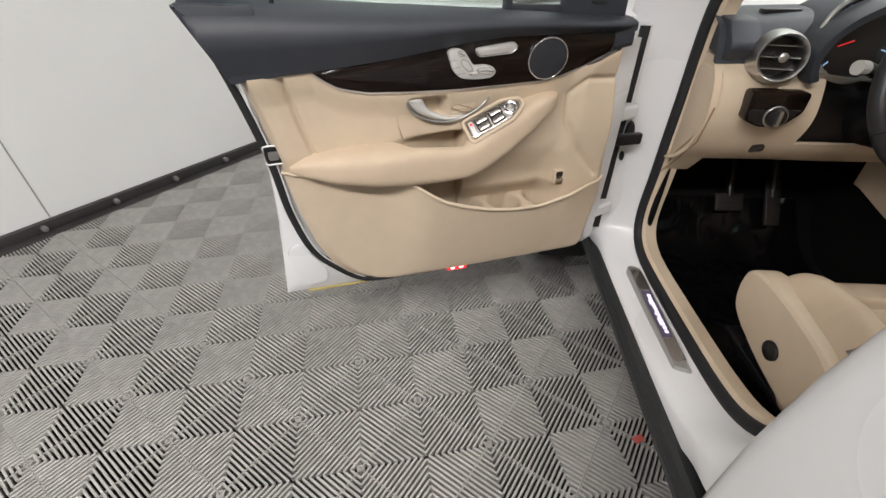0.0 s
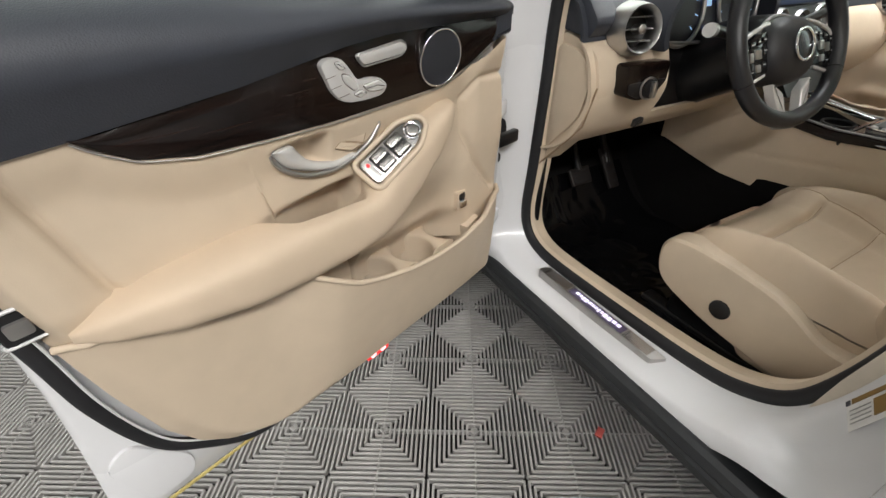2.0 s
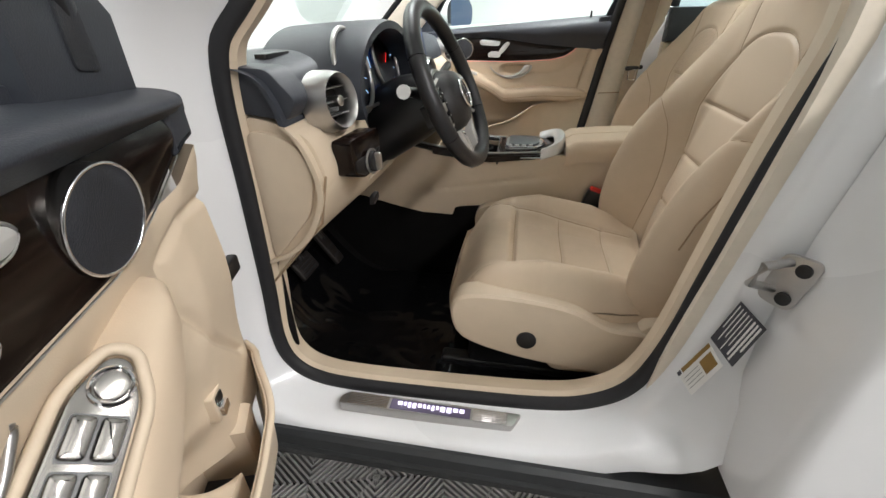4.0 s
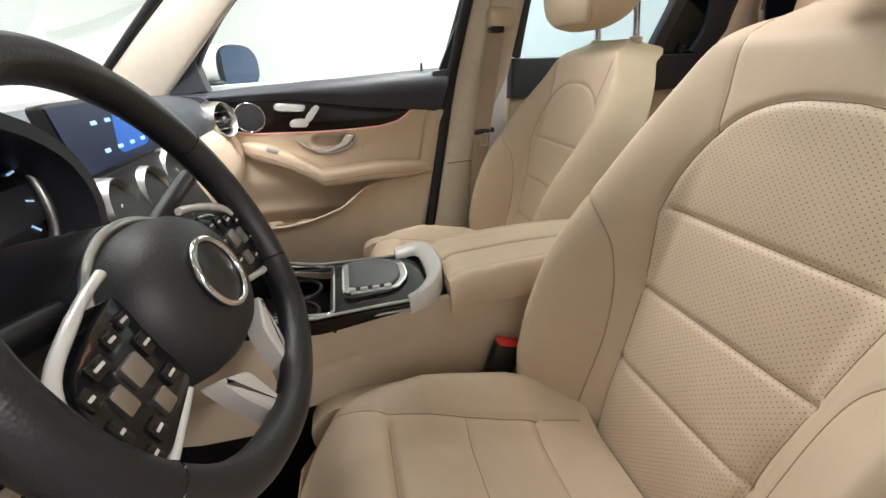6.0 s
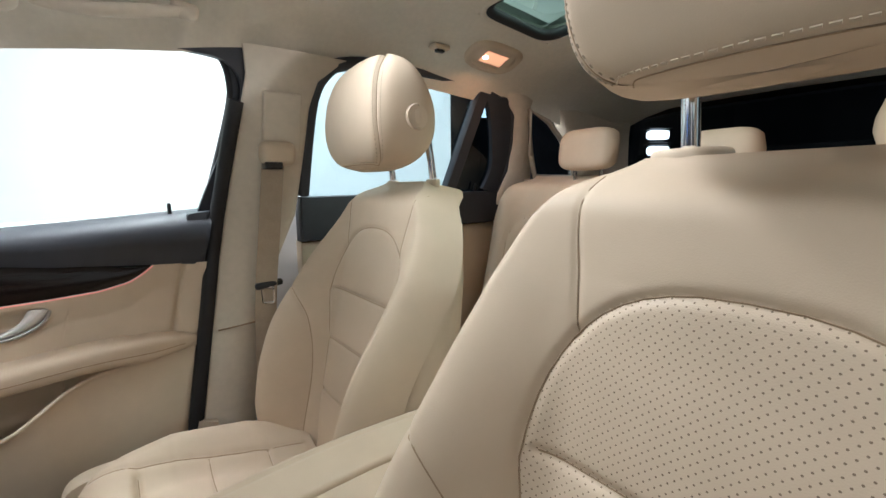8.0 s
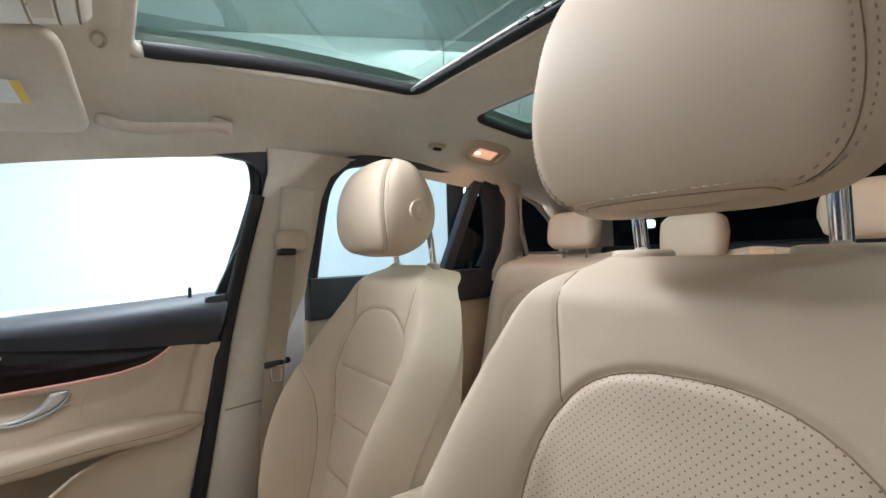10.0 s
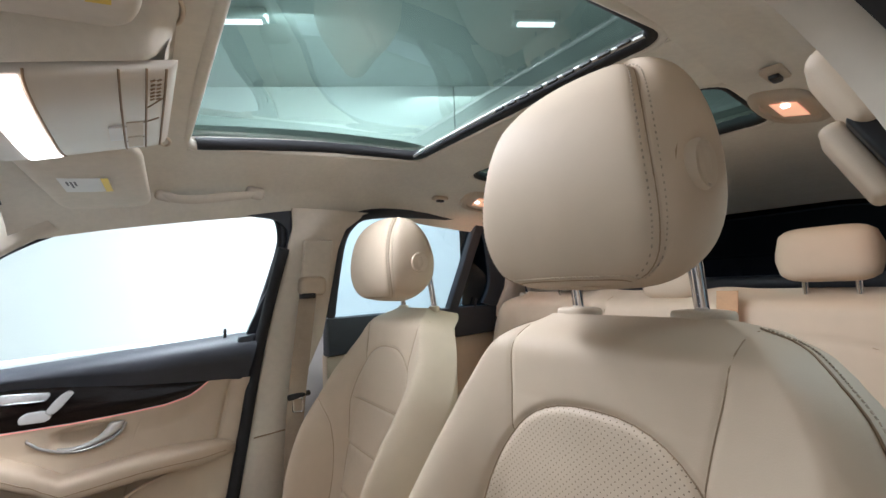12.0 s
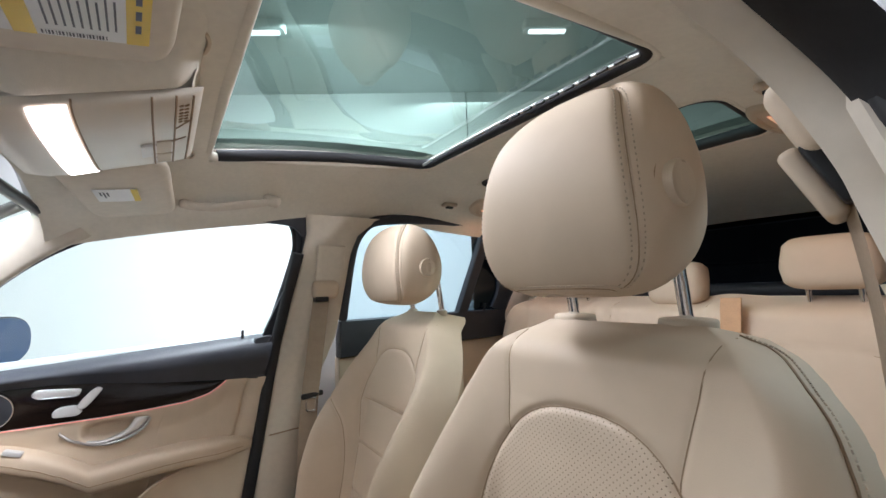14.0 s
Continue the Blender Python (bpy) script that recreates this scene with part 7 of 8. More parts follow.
for sgn in (-1, 1):
    sheet("console_edge", lambda i, j: (sgn * (0.088 + 0.014 * j + 0.016 * i), 0.425 + 0.19 * j, lerp_table(CTZ, 0.425 + 0.19 * j)), 4, 16, WOOD, con, thick=0.02, side=(0, 0, -1))
    rbox("tray_wall", (0.008, 0.18, 0.075), pose(sgn * 0.092, 0.515, 0.718, 0, 0, -sgn * 4), BLACK, con, bevel=0.002)
rbox("tray_wall", (0.19, 0.008, 0.075), pose(0, 0.428, 0.718), BLACK, con, bevel=0.002)
# cup holders in an open tray
tray = rounded([(-0.086, 0.425), (0.086, 0.425), (0.100, 0.600), (-0.100, 0.600)], 0.012)
zf = Frame(Matrix.Translation((0, 0, 0.759)) @ Matrix(((1, 0, 0, 0), (0, 0, 1, 0), (0, 1, 0, 0), (0, 0, 0, 1))))
slab("tray_floor", tray, zf, -0.075, -0.055, CARPET, con, bevel=0.002)
tube("tray_rim", [(u, y, lerp_table(CTZ, y) + 0.002) for u, y in tray], 0.0028, CHROME, con, "chrome tray rim", n=6, closed=True)
for u in (-0.042, 0.042):
    tube("cup_ring", [(u + 0.036 * math.cos(a), 0.487 + 0.036 * math.sin(a), 0.738) for a in [2 * math.pi * k / 28 for k in range(28)]], 0.0035, BLACK, con, n=6, closed=True)
# touchpad on its bridge
pad = rounded([(-0.048, 0.408), (0.072, 0.408), (0.074, 0.330), (0.050, 0.296), (-0.010, 0.296), (-0.046, 0.318)], 0.016, 6)
slab("pad_base", pad, zf, -0.004, 0.0075, SATIN, con, "satin touchpad surround", bevel=0.004)
slab("touchpad", [(u * 0.88 + 0.002, 0.356 + (y - 0.356) * 0.82) for u, y in pad], zf, 0.0075, 0.0150, mat("grey_touchpad", (0.10, 0.105, 0.11), 0.32, var=0.05), con, "grey touchpad", bevel=0.005)
tube("pad_rim", [(u, y, 0.7665) for u, y in pad], 0.003, CHROME, con, n=6, closed=True)
for k in range(4):
    rbox("pad_key", (0.010, 0.013, 0.007), pose(-0.040, 0.394 - 0.020 * k, 0.769), SILVER_P, con, bevel=0.002)
# silver bow in front of the armrest
rings = []
for k in range(31):
    a = math.pi * k / 30
    c, q = math.cos(a), math.sin(a)
    v = Vector((0.100 * math.copysign(abs(c) ** 0.75, c), 0.305 - 0.066 * q ** 0.8, 0.770 + 0.024 * q ** 0.8))
    o = Vector((c, -0.8 * q, 0)).normalized()
    rings.append([v + o * -0.026 + Vector((0, 0, -0.014)), v + o * -0.025 + Vector((0, 0, -0.004)), v + o * -0.012 + Vector((0, 0, 0.004)), v + Vector((0, 0, 0.006)), v + o * 0.003 + Vector((0, 0, 0.002)), v + o * 0.004 + Vector((0, 0, -0.023 - 0.006 * q))])
loft("silver_bow", rings, SILVER_P, con, "silver painted bow", sharp=60)
# armrest lid in two halves
for sgn in (-1, 1):
    def lid(i, j):
        x = 0.002 + 0.096 * i
        y = 0.236 - 0.42 * j
        z = 0.794 + 0.010 * j + 0.010 * math.sin(math.pi * min(1, j * 1.1)) - 0.030 * max(0, i - 0.80) ** 2 / 0.04 - 0.010 * smoothstep(0.06, 0.0, j)
        g = abs(i - 0.72)
        return (sgn * x, y, z - 0.003 * math.exp(-(g / 0.02) ** 2) - 0.004 * smoothstep(0.04, 0.0, i))
    sheet("armrest_lid", lid, 30, 40, LEATHER, con, "beige leather armrest lid", thick=0.028, side=(0, 0, -1))
    tube("lid_gap", [(sgn * 0.0945, y, 0.764 + 0.010 * (0.236 - y) / 0.42) for y in np.linspace(0.205, -0.18, 8)], 0.0030, BLACK, con, n=6)
rbox("console_back", (0.17, 0.03, 0.34), pose(0, -0.19, 0.56), PLASTIC_B, con, bevel=0.01)
keep_place(con)

# belt buckles
for x, y in ((-0.112, 0.150), (0.107, 0.0)):
    b = thing("belt_buckle", "black seat belt buckle with a red release", "buckle", (x, y, 0.60), "belt buckles")
    rbox("buckle_body", (0.024, 0.052, 0.085), pose(x, y, 0.625, 18), BLACK, b, bevel=0.007)
    rbox("release_key", (0.020, 0.044, 0.018), pose(x, y, 0.625, 18) @ pose(0, 0.001, 0.040), RED_P, b, "red release key", bevel=0.004)
    rbox("buckle_stalk", (0.012, 0.03, 0.10), pose(x, y - 0.025, 0.555, 18), SATIN, b, bevel=0.004)
    keep_place(b)

# ---------------------------------------------------------------- seat belts
for sgn in (-1, 1):
    b = thing("seat_belt", "beige seat belt hanging down the centre pillar", "seat belt", (sgn * 0.64, -0.08, 0.5), "front belts")
    line = curve_through([(0.622, -0.090, 1.235), (0.626, -0.081, 1.15), (0.629, -0.066, 1.02), (0.631, -0.053, 0.91), (0.640, -0.045, 0.76), (0.648, -0.04, 0.52)] if sgn > 0 else [(0.586, -0.088, 1.290), (0.594, -0.100, 1.20), (0.600, -0.095, 1.08), (0.612, -0.075, 0.92), (0.632, -0.055, 0.74), (0.648, -0.04, 0.52)], 5)
    rings = []
    for p in line:
        rings.append([(sgn * (p.x + 0.008), p.y + 0.0235, p.z), (sgn * (p.x - 0.002), p.y + 0.0, p.z), (sgn * (p.x - 0.008), p.y - 0.0235, p.z), (sgn * (p.x + 0.0022), p.y, p.z)])
    loft("webbing", rings, BELT_WEB, b, sharp=80)
    # height adjuster and guide
    if sgn > 0:
        rbox("adjuster_cover", (0.016, 0.088, 0.135), pose(0.603, -0.108, 1.300, 0, -16, 0), PILLAR_B, b, "beige belt adjuster cover", bevel=0.006)
        rbox("belt_guide", (0.046, 0.080, 0.056), pose(0.613, -0.096, 1.230, 0, -12, 0), PLASTIC_B, b, "beige belt guide", bevel=0.017, seg=4)
        rbox("guide_slot", (0.036, 0.040, 0.016), pose(0.612, -0.082, 1.201), BLACK, b, bevel=0.004)
    else:
        # a blocky guide with a stepped lower lip round the slot
        rbox("belt_guide", (0.040, 0.058, 0.062), pose(-0.580, -0.075, 1.338, 0, 24, 10), PLASTIC_B, b, "beige belt guide", bevel=0.012, seg=4)
        rbox("guide_lip", (0.016, 0.054, 0.060), pose(-0.571, -0.092, 1.288, 0, 26, 10), PLASTIC_B, b, bevel=0.006, seg=3)
        rbox("guide_slot", (0.014, 0.044, 0.050), pose(-0.586, -0.076, 1.293, 0, 26, 10), BLACK, b, bevel=0.003)
    rbox("belt_stop", (0.018, 0.066, 0.016), pose(sgn * (0.632 if sgn > 0 else 0.612), -0.060, 0.915, -6), BLACK, b, "black belt stop", bevel=0.006)
    tongue = [(-0.014, 0.0), (0.014, 0.0), (0.013, -0.038), (-0.013, -0.038)]
    tf = Frame(pose(sgn * (0.628 if sgn > 0 else 0.610), -0.056, 0.908, 0, 0, 60))
    tube("belt_tongue", [tf.p(u, z, 0) for u, z in rounded(tongue, 0.005)], 0.0032, CHROME, b, "chrome belt tongue", n=6, closed=True)
    keep_place(b)

# ---------------------------------------------------------------- rear bench
bench = thing("rear_bench", "beige leather rear bench with cross seams", "rear bench", (0, -0.75, 0.4))


def bench_place(x, s, d):
    o = Vector((x, -0.735, 0.62))
    return o + Vector((0, -0.22, 0.9755)) * s + Vector((0, 0.9755, 0.22)) * d


seams = []
for cx2 in (-0.37, 0.37):
    arch = [(cx2 - 0.17, 0.0)] + [(cx2 + 0.17 * math.copysign(abs(math.cos(a)) ** 0.8, math.cos(a)), 0.33 + 0.13 * abs(math.sin(a)) ** 0.8) for a in [math.pi - math.pi * k / 18 for k in range(19)]] + [(cx2 + 0.17, 0.0)]
    seams += [(arch, 1.0), ([(cx2 - 0.16, 0.28), (cx2 + 0.16, 0.28)], 0.8), ([(cx2 - 0.16, 0.15), (cx2 + 0.16, 0.15)], 0.8)]
seams += [([(-0.135, 0.0), (-0.135, 0.56)], 1.2), ([(0.135, 0.0), (0.135, 0.56)], 1.2)]


def bench_depth(x, s, f):
    bol = 0.0
    for c2 in (-0.37, 0.37):
        a = abs(x - c2)
        bol += 0.030 * smoothstep(0.12, 0.20, a) * (1 - smoothstep(0.20, 0.27, a))
    return bol - 0.05 * max(0.0, abs(f) - 0.93) ** 2 / 0.005 - 0.09 * smoothstep(0.51, 0.59, s) ** 2


paneled(bench, bench_place, lambda s: 0.66 - 0.10 * smoothstep(0.42, 0.59, s), (0.0, 0.59), seams, lambda x, s: ("rear_backrest_centre", LEATHER, "") if abs(x) < 0.135 else (("rear_backrest_left" if x < 0 else "rear_backrest_right"), LEATHER, ""), 160, 60, bench_depth)
rbox("bench_shell", (1.16, 0.10, 0.50), pose(0, -0.905, 0.895, 12.7), LEATHER, bench, bevel=0.03)
rbox("bench_cushion", (1.28, 0.50, 0.16), pose(0, -0.56, 0.56, 4), LEATHER, bench, bevel=0.05, seg=4)
# the webbing's colour carries the warm light of the rear domes
rbox("belt_on_bench", (0.046, 0.004, 0.40), pose(-0.205, -0.790, 0.98, 12.7), mat("orange_lit_belt_webbing", (0.46, 0.27, 0.14), 0.7, var=0.08, scale=300), bench, "tan rear belt webbing", bevel=0.001)
for cx2, low, hw in ((-0.375, 0.0, 0.092), (-0.035, -0.04, 0.080), (0.325, 0.0, 0.092)):
    rings = []
    for k in range(17):
        f = k / 16 * 2 - 1
        e = max(0.0, 1 - abs(f) ** 5)
        ring = []
        for q in range(24):
            a = 2 * math.pi * q / 24
            c, s = math.cos(a), math.sin(a)
            c, s = math.copysign(abs(c) ** 0.6, c), math.copysign(abs(s) ** 0.6, s)
            g = 0.25 + 0.75 * e ** 0.5
            ring.append((cx2 + hw * f, -0.925 + c * 0.045 * g - 0.10 * s * 0.06, 1.252 + low + s * 0.062 * g))
        rings.append(ring)
    loft("rear_head_restraint", rings, LEATHER, bench, "beige rear head restraint", sharp=80)
    for sx in (-0.045, 0.045):
        tube("rear_post", [(cx2 + sx, -0.93, 1.14), (cx2 + sx, -0.925, 1.20)], 0.006, CHROME, bench, n=10)
keep_place(bench)

# ---------------------------------------------------------------- overhead things
ov = thing("overhead_console", "beige overhead console with a lit map light", "overhead console", (0, 0.36, 1.45))


def over_at(y, a, out=0.0):
    """A point on the console's skin: y along the car, a round from one end to the other."""
    k = lerp_table([(0.286, 0.0), (0.290, 0.62), (0.297, 0.94), (0.310, 1.0), (0.440, 1.0), (0.462, 0.85), (0.480, 0.45), (0.490, 0.0)], y)
    c, q = math.cos(a), abs(math.sin(a))
    x = 0.008 + (0.134 + out) * math.copysign(abs(c) ** 0.42, c)
    top = 1.410 + (0.42 - y) * 0.31 + 0.016
    low = 1.410 + (0.42 - y) * 0.31 - 0.006 * (1 - (x / 0.15) ** 2) - out
    return Vector((x, y, top + (low - top) * k * q ** 0.40))


def over_x(y, x, out=0.0):
    """The skin's underside at a given x."""
    f = max(-1.0, min(1.0, (x - 0.008) / 0.134))
    return over_at(y, math.acos(math.copysign(abs(f) ** (1 / 0.42), f)), out)


for sgn in (-1, 1):
    def fairing(i, j):
        y = 0.286 + 0.204 * j
        x = 0.008 + sgn * (0.138 + 0.085 * i)
        k = lerp_table([(0.286, 0.0), (0.292, 0.6), (0.310, 1.0), (0.440, 1.0), (0.470, 0.8), (0.490, 0.0)], y)
        low = 1.424 + (0.42 - y) * 0.31
        f = smoothstep(0.0, 1.0, i) ** 0.8
        r = smooth_roof(x, y) + 0.002
        return (x, y, r + (low + (r - low) * f - r) * k)
    sheet("console_fairing", fairing, 16, 30, HEADLINER, ov, "cloth fairing beside the console")
sheet("console_rear_wall", lambda i, j: (0.008 - 0.146 + 0.292 * i, 0.286 + 0.012 * j, smooth_roof(0.008 - 0.146 + 0.292 * i, 0.286) + 0.004 + (1.463 - smooth_roof(0.1, 0.286)) * j), 12, 6, PILLAR_B, ov)
OY = [0.286, 0.290, 0.294, 0.300, 0.310, 0.325, 0.35, 0.38, 0.41, 0.44, 0.452, 0.462, 0.472, 0.482, 0.490]
loft("console_body", [[over_at(y, math.pi * k / 48) for k in range(49)] for y in OY], mat("satin_beige_console_plastic", (0.68, 0.62, 0.54), 0.36, spec=0.45, var=0.03, scale=25), ov, closed=False, caps=False, sharp=60)
sheet("map_light", lambda i, j: over_at(0.407 + 0.030 * j, math.pi * (0.10 + 0.80 * i), 0.0014), 40, 4, MAPLIGHT, ov, "lit white map light lens")
for y, a0, a1 in ((0.404, 0.02, 0.98), (0.336, 0.05, 0.95), (0.313, 0.05, 0.95), (0.296, 0.08, 0.92)):
    tube("body_joint", [over_at(y, math.pi * (a0 + (a1 - a0) * k / 40), 0.0002) for k in range(41)], 0.0013, SEAMDARK, ov, n=5)
for x, y0, y1 in ((-0.012, 0.300, 0.334), (0.055, 0.315, 0.334), (-0.070, 0.298, 0.312)):
    tube("key_joint", [over_x(y0 + (y1 - y0) * k / 6, x + 0.020 * k / 6, 0.0002) for k in range(7)], 0.0011, SEAMDARK, ov, n=5)
# white paper colour stands in for the bright reflection on this key
sheet("sos_key", lambda i, j: over_x(0.3375 + 0.013 * j, 0.004 + 0.052 * i, 0.003), 8, 3, PAPER, ov, "bright white key", thick=0.003, side=(0, 0, 1))
for q in range(2):
    sheet("roof_key", lambda i, j: over_x(0.316 + 0.017 * j, -0.006 + 0.058 * q + 0.052 * i, 0.0016), 8, 3, PLASTIC_B, ov, thick=0.003, side=(0, 0, 1))
for k in range(6):
    for q in range(2):
        p0, p1 = over_x(0.300 + 0.0055 * q, -0.112 + 0.008 * k, 0.0006), over_x(0.304 + 0.0055 * q, -0.110 + 0.008 * k, 0.0006)
        tube("grille_slot", [p0, p1], 0.0011, SEAMDARK, ov, n=5)
keep_place(ov)

for sgn in (-1, 1):
    v = thing("sun_visor", "beige folded sun visor with a warning label", "sun visor", (sgn * 0.38, 0.42, 1.42), "sun visors")
    def vis(u, w):
        """The visor's underside: u outwards from its inner end, w forwards from its rear edge, both 0 to 1."""
        p = Vector((0.186, 0.319, 1.452)).lerp(Vector((0.546, 0.300, 1.428)), u).lerp(Vector((0.182, 0.484, 1.430)).lerp(Vector((0.548, 0.462, 1.404)), u), w)
        return Vector((sgn * p.x, p.y, p.z - 0.004 * math.sin(math.pi * u) * math.sin(math.pi * w)))

    outline = rounded([(0, 0), (1, 0), (1, 1), (0, 1)], 0.14, 7)
    outline = [(0.5 + (u - 0.5), w * (1 - 0.10 * (u > 0.5) * (u - 0.5)) if w > 0.5 else w) for u, w in outline]
    rings = []
    for g, dz in ((0.05, 0.0), (0.5, 0.0), (0.90, 0.0), (0.965, 0.0012), (0.99, 0.0045), (1.0, 0.009), (0.99, 0.0135), (0.96, 0.017), (0.5, 0.018), (0.05, 0.018)):
        rings.append([vis(0.5 + (u - 0.5) * g, 0.5 + (w - 0.5) * (g if g < 0.9 else 1 - (1 - g) * 2.0)) + Vector((0, 0, dz)) for u, w in outline])
    loft("visor_board", rings, PILLAR_B, v, sharp=70)
    # label with plain bars for its print
    u0, w0, du, dw = (0.46, 0.55, 0.115, 0.21) if sgn > 0 else (0.31, 0.42, 0.165, 0.30)
    lm = lambda a, b, d: vis(u0 + du * a, w0 + dw * b) - Vector((0, 0, 0.0012 + d))
    patch = lambda name, a0, a1, b0, b1, d, ma, lab="": sheet(name, lambda i, j: lm(a0 + (a1 - a0) * i, b0 + (b1 - b0) * j, d), 8, 5, ma, v, lab)
    patch("label_paper", -1, 1, -1, 1, 0, PAPER, "white and yellow printed warning label")
    patch("label_yellow", -1, 1, -1, -0.68, 0.0006, YELLOW_P)
    rng = random.Random(8)
    if sgn < 0:
        patch("label_yellow", -1, 1, 0.46, 0.74, 0.0006, YELLOW_P)
        for k in range(20):
            patch("code_bar", -0.93, -0.80, -0.42 + 0.042 * k, -0.42 + 0.042 * k + (0.026 if k % 3 else 0.014), 0.0009, PRINT)
        for k in range(9):
            ln = rng.uniform(0.7, 1.35)
            patch("print_bar", -0.62, -0.62 + ln, -0.56 + 0.105 * k, -0.53 + 0.105 * k, 0.0009, PRINT)
        for k in range(4):
            patch("print_bar", -0.6 + 0.4 * k, -0.35 + 0.4 * k, -0.88, -0.80, 0.0009, PRINT)
    else:
        for k in range(3):
            patch("print_bar", -0.6, -0.6 + rng.uniform(0.5, 0.9), 0.35 + 0.16 * k, 0.43 + 0.16 * k, 0.0009, PRINT)
    # clip and pivot
    cx4, cy4 = (-0.140, 0.291) if sgn < 0 else (0.305, 0.284)
    ring = [(cx4 + 0.024 * math.cos(q), cy4 + 0.008 * math.sin(q), smooth_roof(cx4, cy4) - 0.002) for q in [2 * math.pi * k / 24 for k in range(24)]]
    tube("visor_clip", ring, 0.0026, PLASTIC_B, v, "oval visor clip", n=8, closed=True)
    tube("visor_pivot", [vis(0.03, 0.93) + Vector((0, 0.002, 0.006)), vis(-0.10, 0.95) + Vector((0, 0.004, 0.012)), vis(-0.13, 0.97) + Vector((0, 0.006, 0.035))], 0.008, PLASTIC_B, v, n=10)
    keep_place(v)
    # grab handle over the door
    if sgn > 0:
        g = thing("grab_handle", "beige folded grab handle over the passenger door", "grab handle", (0.50, 0.15, 1.46))
        line = curve_through([(0.518, 0.290, 1.456), (0.512, 0.268, 1.444), (0.508, 0.215, 1.444), (0.507, 0.150, 1.456), (0.508, 0.095, 1.467), (0.512, 0.062, 1.480)], 6)
        n = len(line) - 1
        tube("handle_bar", line, [0.007 + 0.006 * math.sin(math.pi * k / n) ** 0.5 for k in range(n + 1)], PILLAR_B, g, n=14, flat=0.55, up=(0.6, 0, 0.8))
        rbox("handle_mount", (0.026, 0.046, 0.030), pose(0.514, 0.082, smooth_roof(0.514, 0.082) - 0.018, 10), PILLAR_B, g, bevel=0.011, seg=4)
        rbox("handle_mount", (0.022, 0.040, 0.024), pose(0.518, 0.276, smooth_roof(0.518, 0.276) - 0.012, 10), PILLAR_B, g, bevel=0.010, seg=4)
        keep_place(g)
    # dome lamps by the rear seats and coat hooks
    d = thing("dome_light", "warm lit rear dome light in a beige surround", "dome light", (sgn * 0.46, -0.64, 1.50), "dome lights")
    dz = lambda x, y: smooth_roof(x, y)
    oval = [(0.052 * math.copysign(abs(math.cos(q)) ** 0.7, math.cos(q)), 0.092 * math.copysign(abs(math.sin(q)) ** 0.7, math.sin(q))) for q in [2 * math.pi * k / 40 for k in range(40)]]
    dx = 0.462 if sgn > 0 else 0.402
    skin = lambda x, y, dd: (sgn * (dx + x), -0.66 + y, dz(dx + x, -0.66 + y) - dd)
    loft("surround", [[skin(x * g, y * g, dd) for x, y in oval] for g, dd in ((1.0, -0.004), (1.0, 0.004), (0.97, 0.009), (0.90, 0.012), (0.74, 0.012), (0.70, 0.007), (0.05, 0.007))], PLASTIC_B, d, sharp=45)
    sheet("lens", lambda i, j: skin(-0.020 + 0.040 * i, -0.040 + 0.080 * j, 0.0085 + 0.003 * math.sin(math.pi * i) * math.sin(math.pi * j)), 8, 12, DOMELIGHT, d, "orange lit lens")
    rbox("lens_key", (0.013, 0.014, 0.006), pose(*skin(0.002, 0.030, 0.010)), MAPLIGHT, d, "bright reading bulb", bevel=0.003)
    keep_place(d)
    hk = thing("coat_hook", "small dark coat hook slot in the headliner", "coat hook", (sgn * 0.50, -0.49, 1.49), "coat hooks")
    hx = 0.49 if sgn > 0 else 0.43
    rbox("hook_frame", (0.03, 0.05, 0.012), pose(sgn * hx, -0.49, dz(hx, -0.49) - 0.004), PLASTIC_B, hk, bevel=0.004)
    rbox("hook", (0.014, 0.026, 0.014), pose(sgn * hx, -0.49, dz(hx, -0.49) - 0.010), BLACK, hk, bevel=0.003)
    keep_place(hk)
mirror = thing("rear_view_mirror", "dark interior rear-view mirror on the windscreen", "mirror", (0, 0.62, 1.40))
rbox("mirror_shell", (0.24, 0.035, 0.065), pose(0.02, 0.585, 1.355, 10, 0, 20), BLACK, mirror, bevel=0.014)
tube("mirror_arm", [(0.01, 0.60, 1.37), (0.0, 0.64, 1.42), (0, 0.66, 1.45)], 0.012, BLACK, mirror, n=10)
keep_place(mirror)

# ---------------------------------------------------------------- driver's pillar: stickers and striker
def on_pillar(z, k):
    """A frame on the white rear jamb at height z; k runs outwards."""
    yo = lerp_table([(0.52, 0.135), (0.62, 0.098), (0.78, 0.070), (0.95, 0.040), (1.12, 0.004)], z)
    return pillar_frame(Vector((-0.745 - 0.66 * k, yo - 0.036 - 0.40 * k, z)))


def jamb_quad(o, corners):
    """Places (a, b), each 0 to 1, on a slanted sheet stuck to the jamb at o."""
    fr = Frame(Matrix.Translation(o) @ Matrix(((sf_ax.x, sf_n.x, 0, 0), (sf_ax.y, sf_n.y, 0, 0), (0, 0, 1, 0), (0, 0, 0, 1))))
    q = [Vector(c) for c in corners]

    def patch(name, a0, a1, b0, b1, d, material, parent, label=""):
        at = lambda a, b: tuple(q[0].lerp(q[3], a).lerp(q[1].lerp(q[2], a), b))
        return slab(name, [at(a0, b0), at(a1, b0), at(a1, b1), at(a0, b1)], fr, d, d + 0.0008, material, parent, label)
    return patch


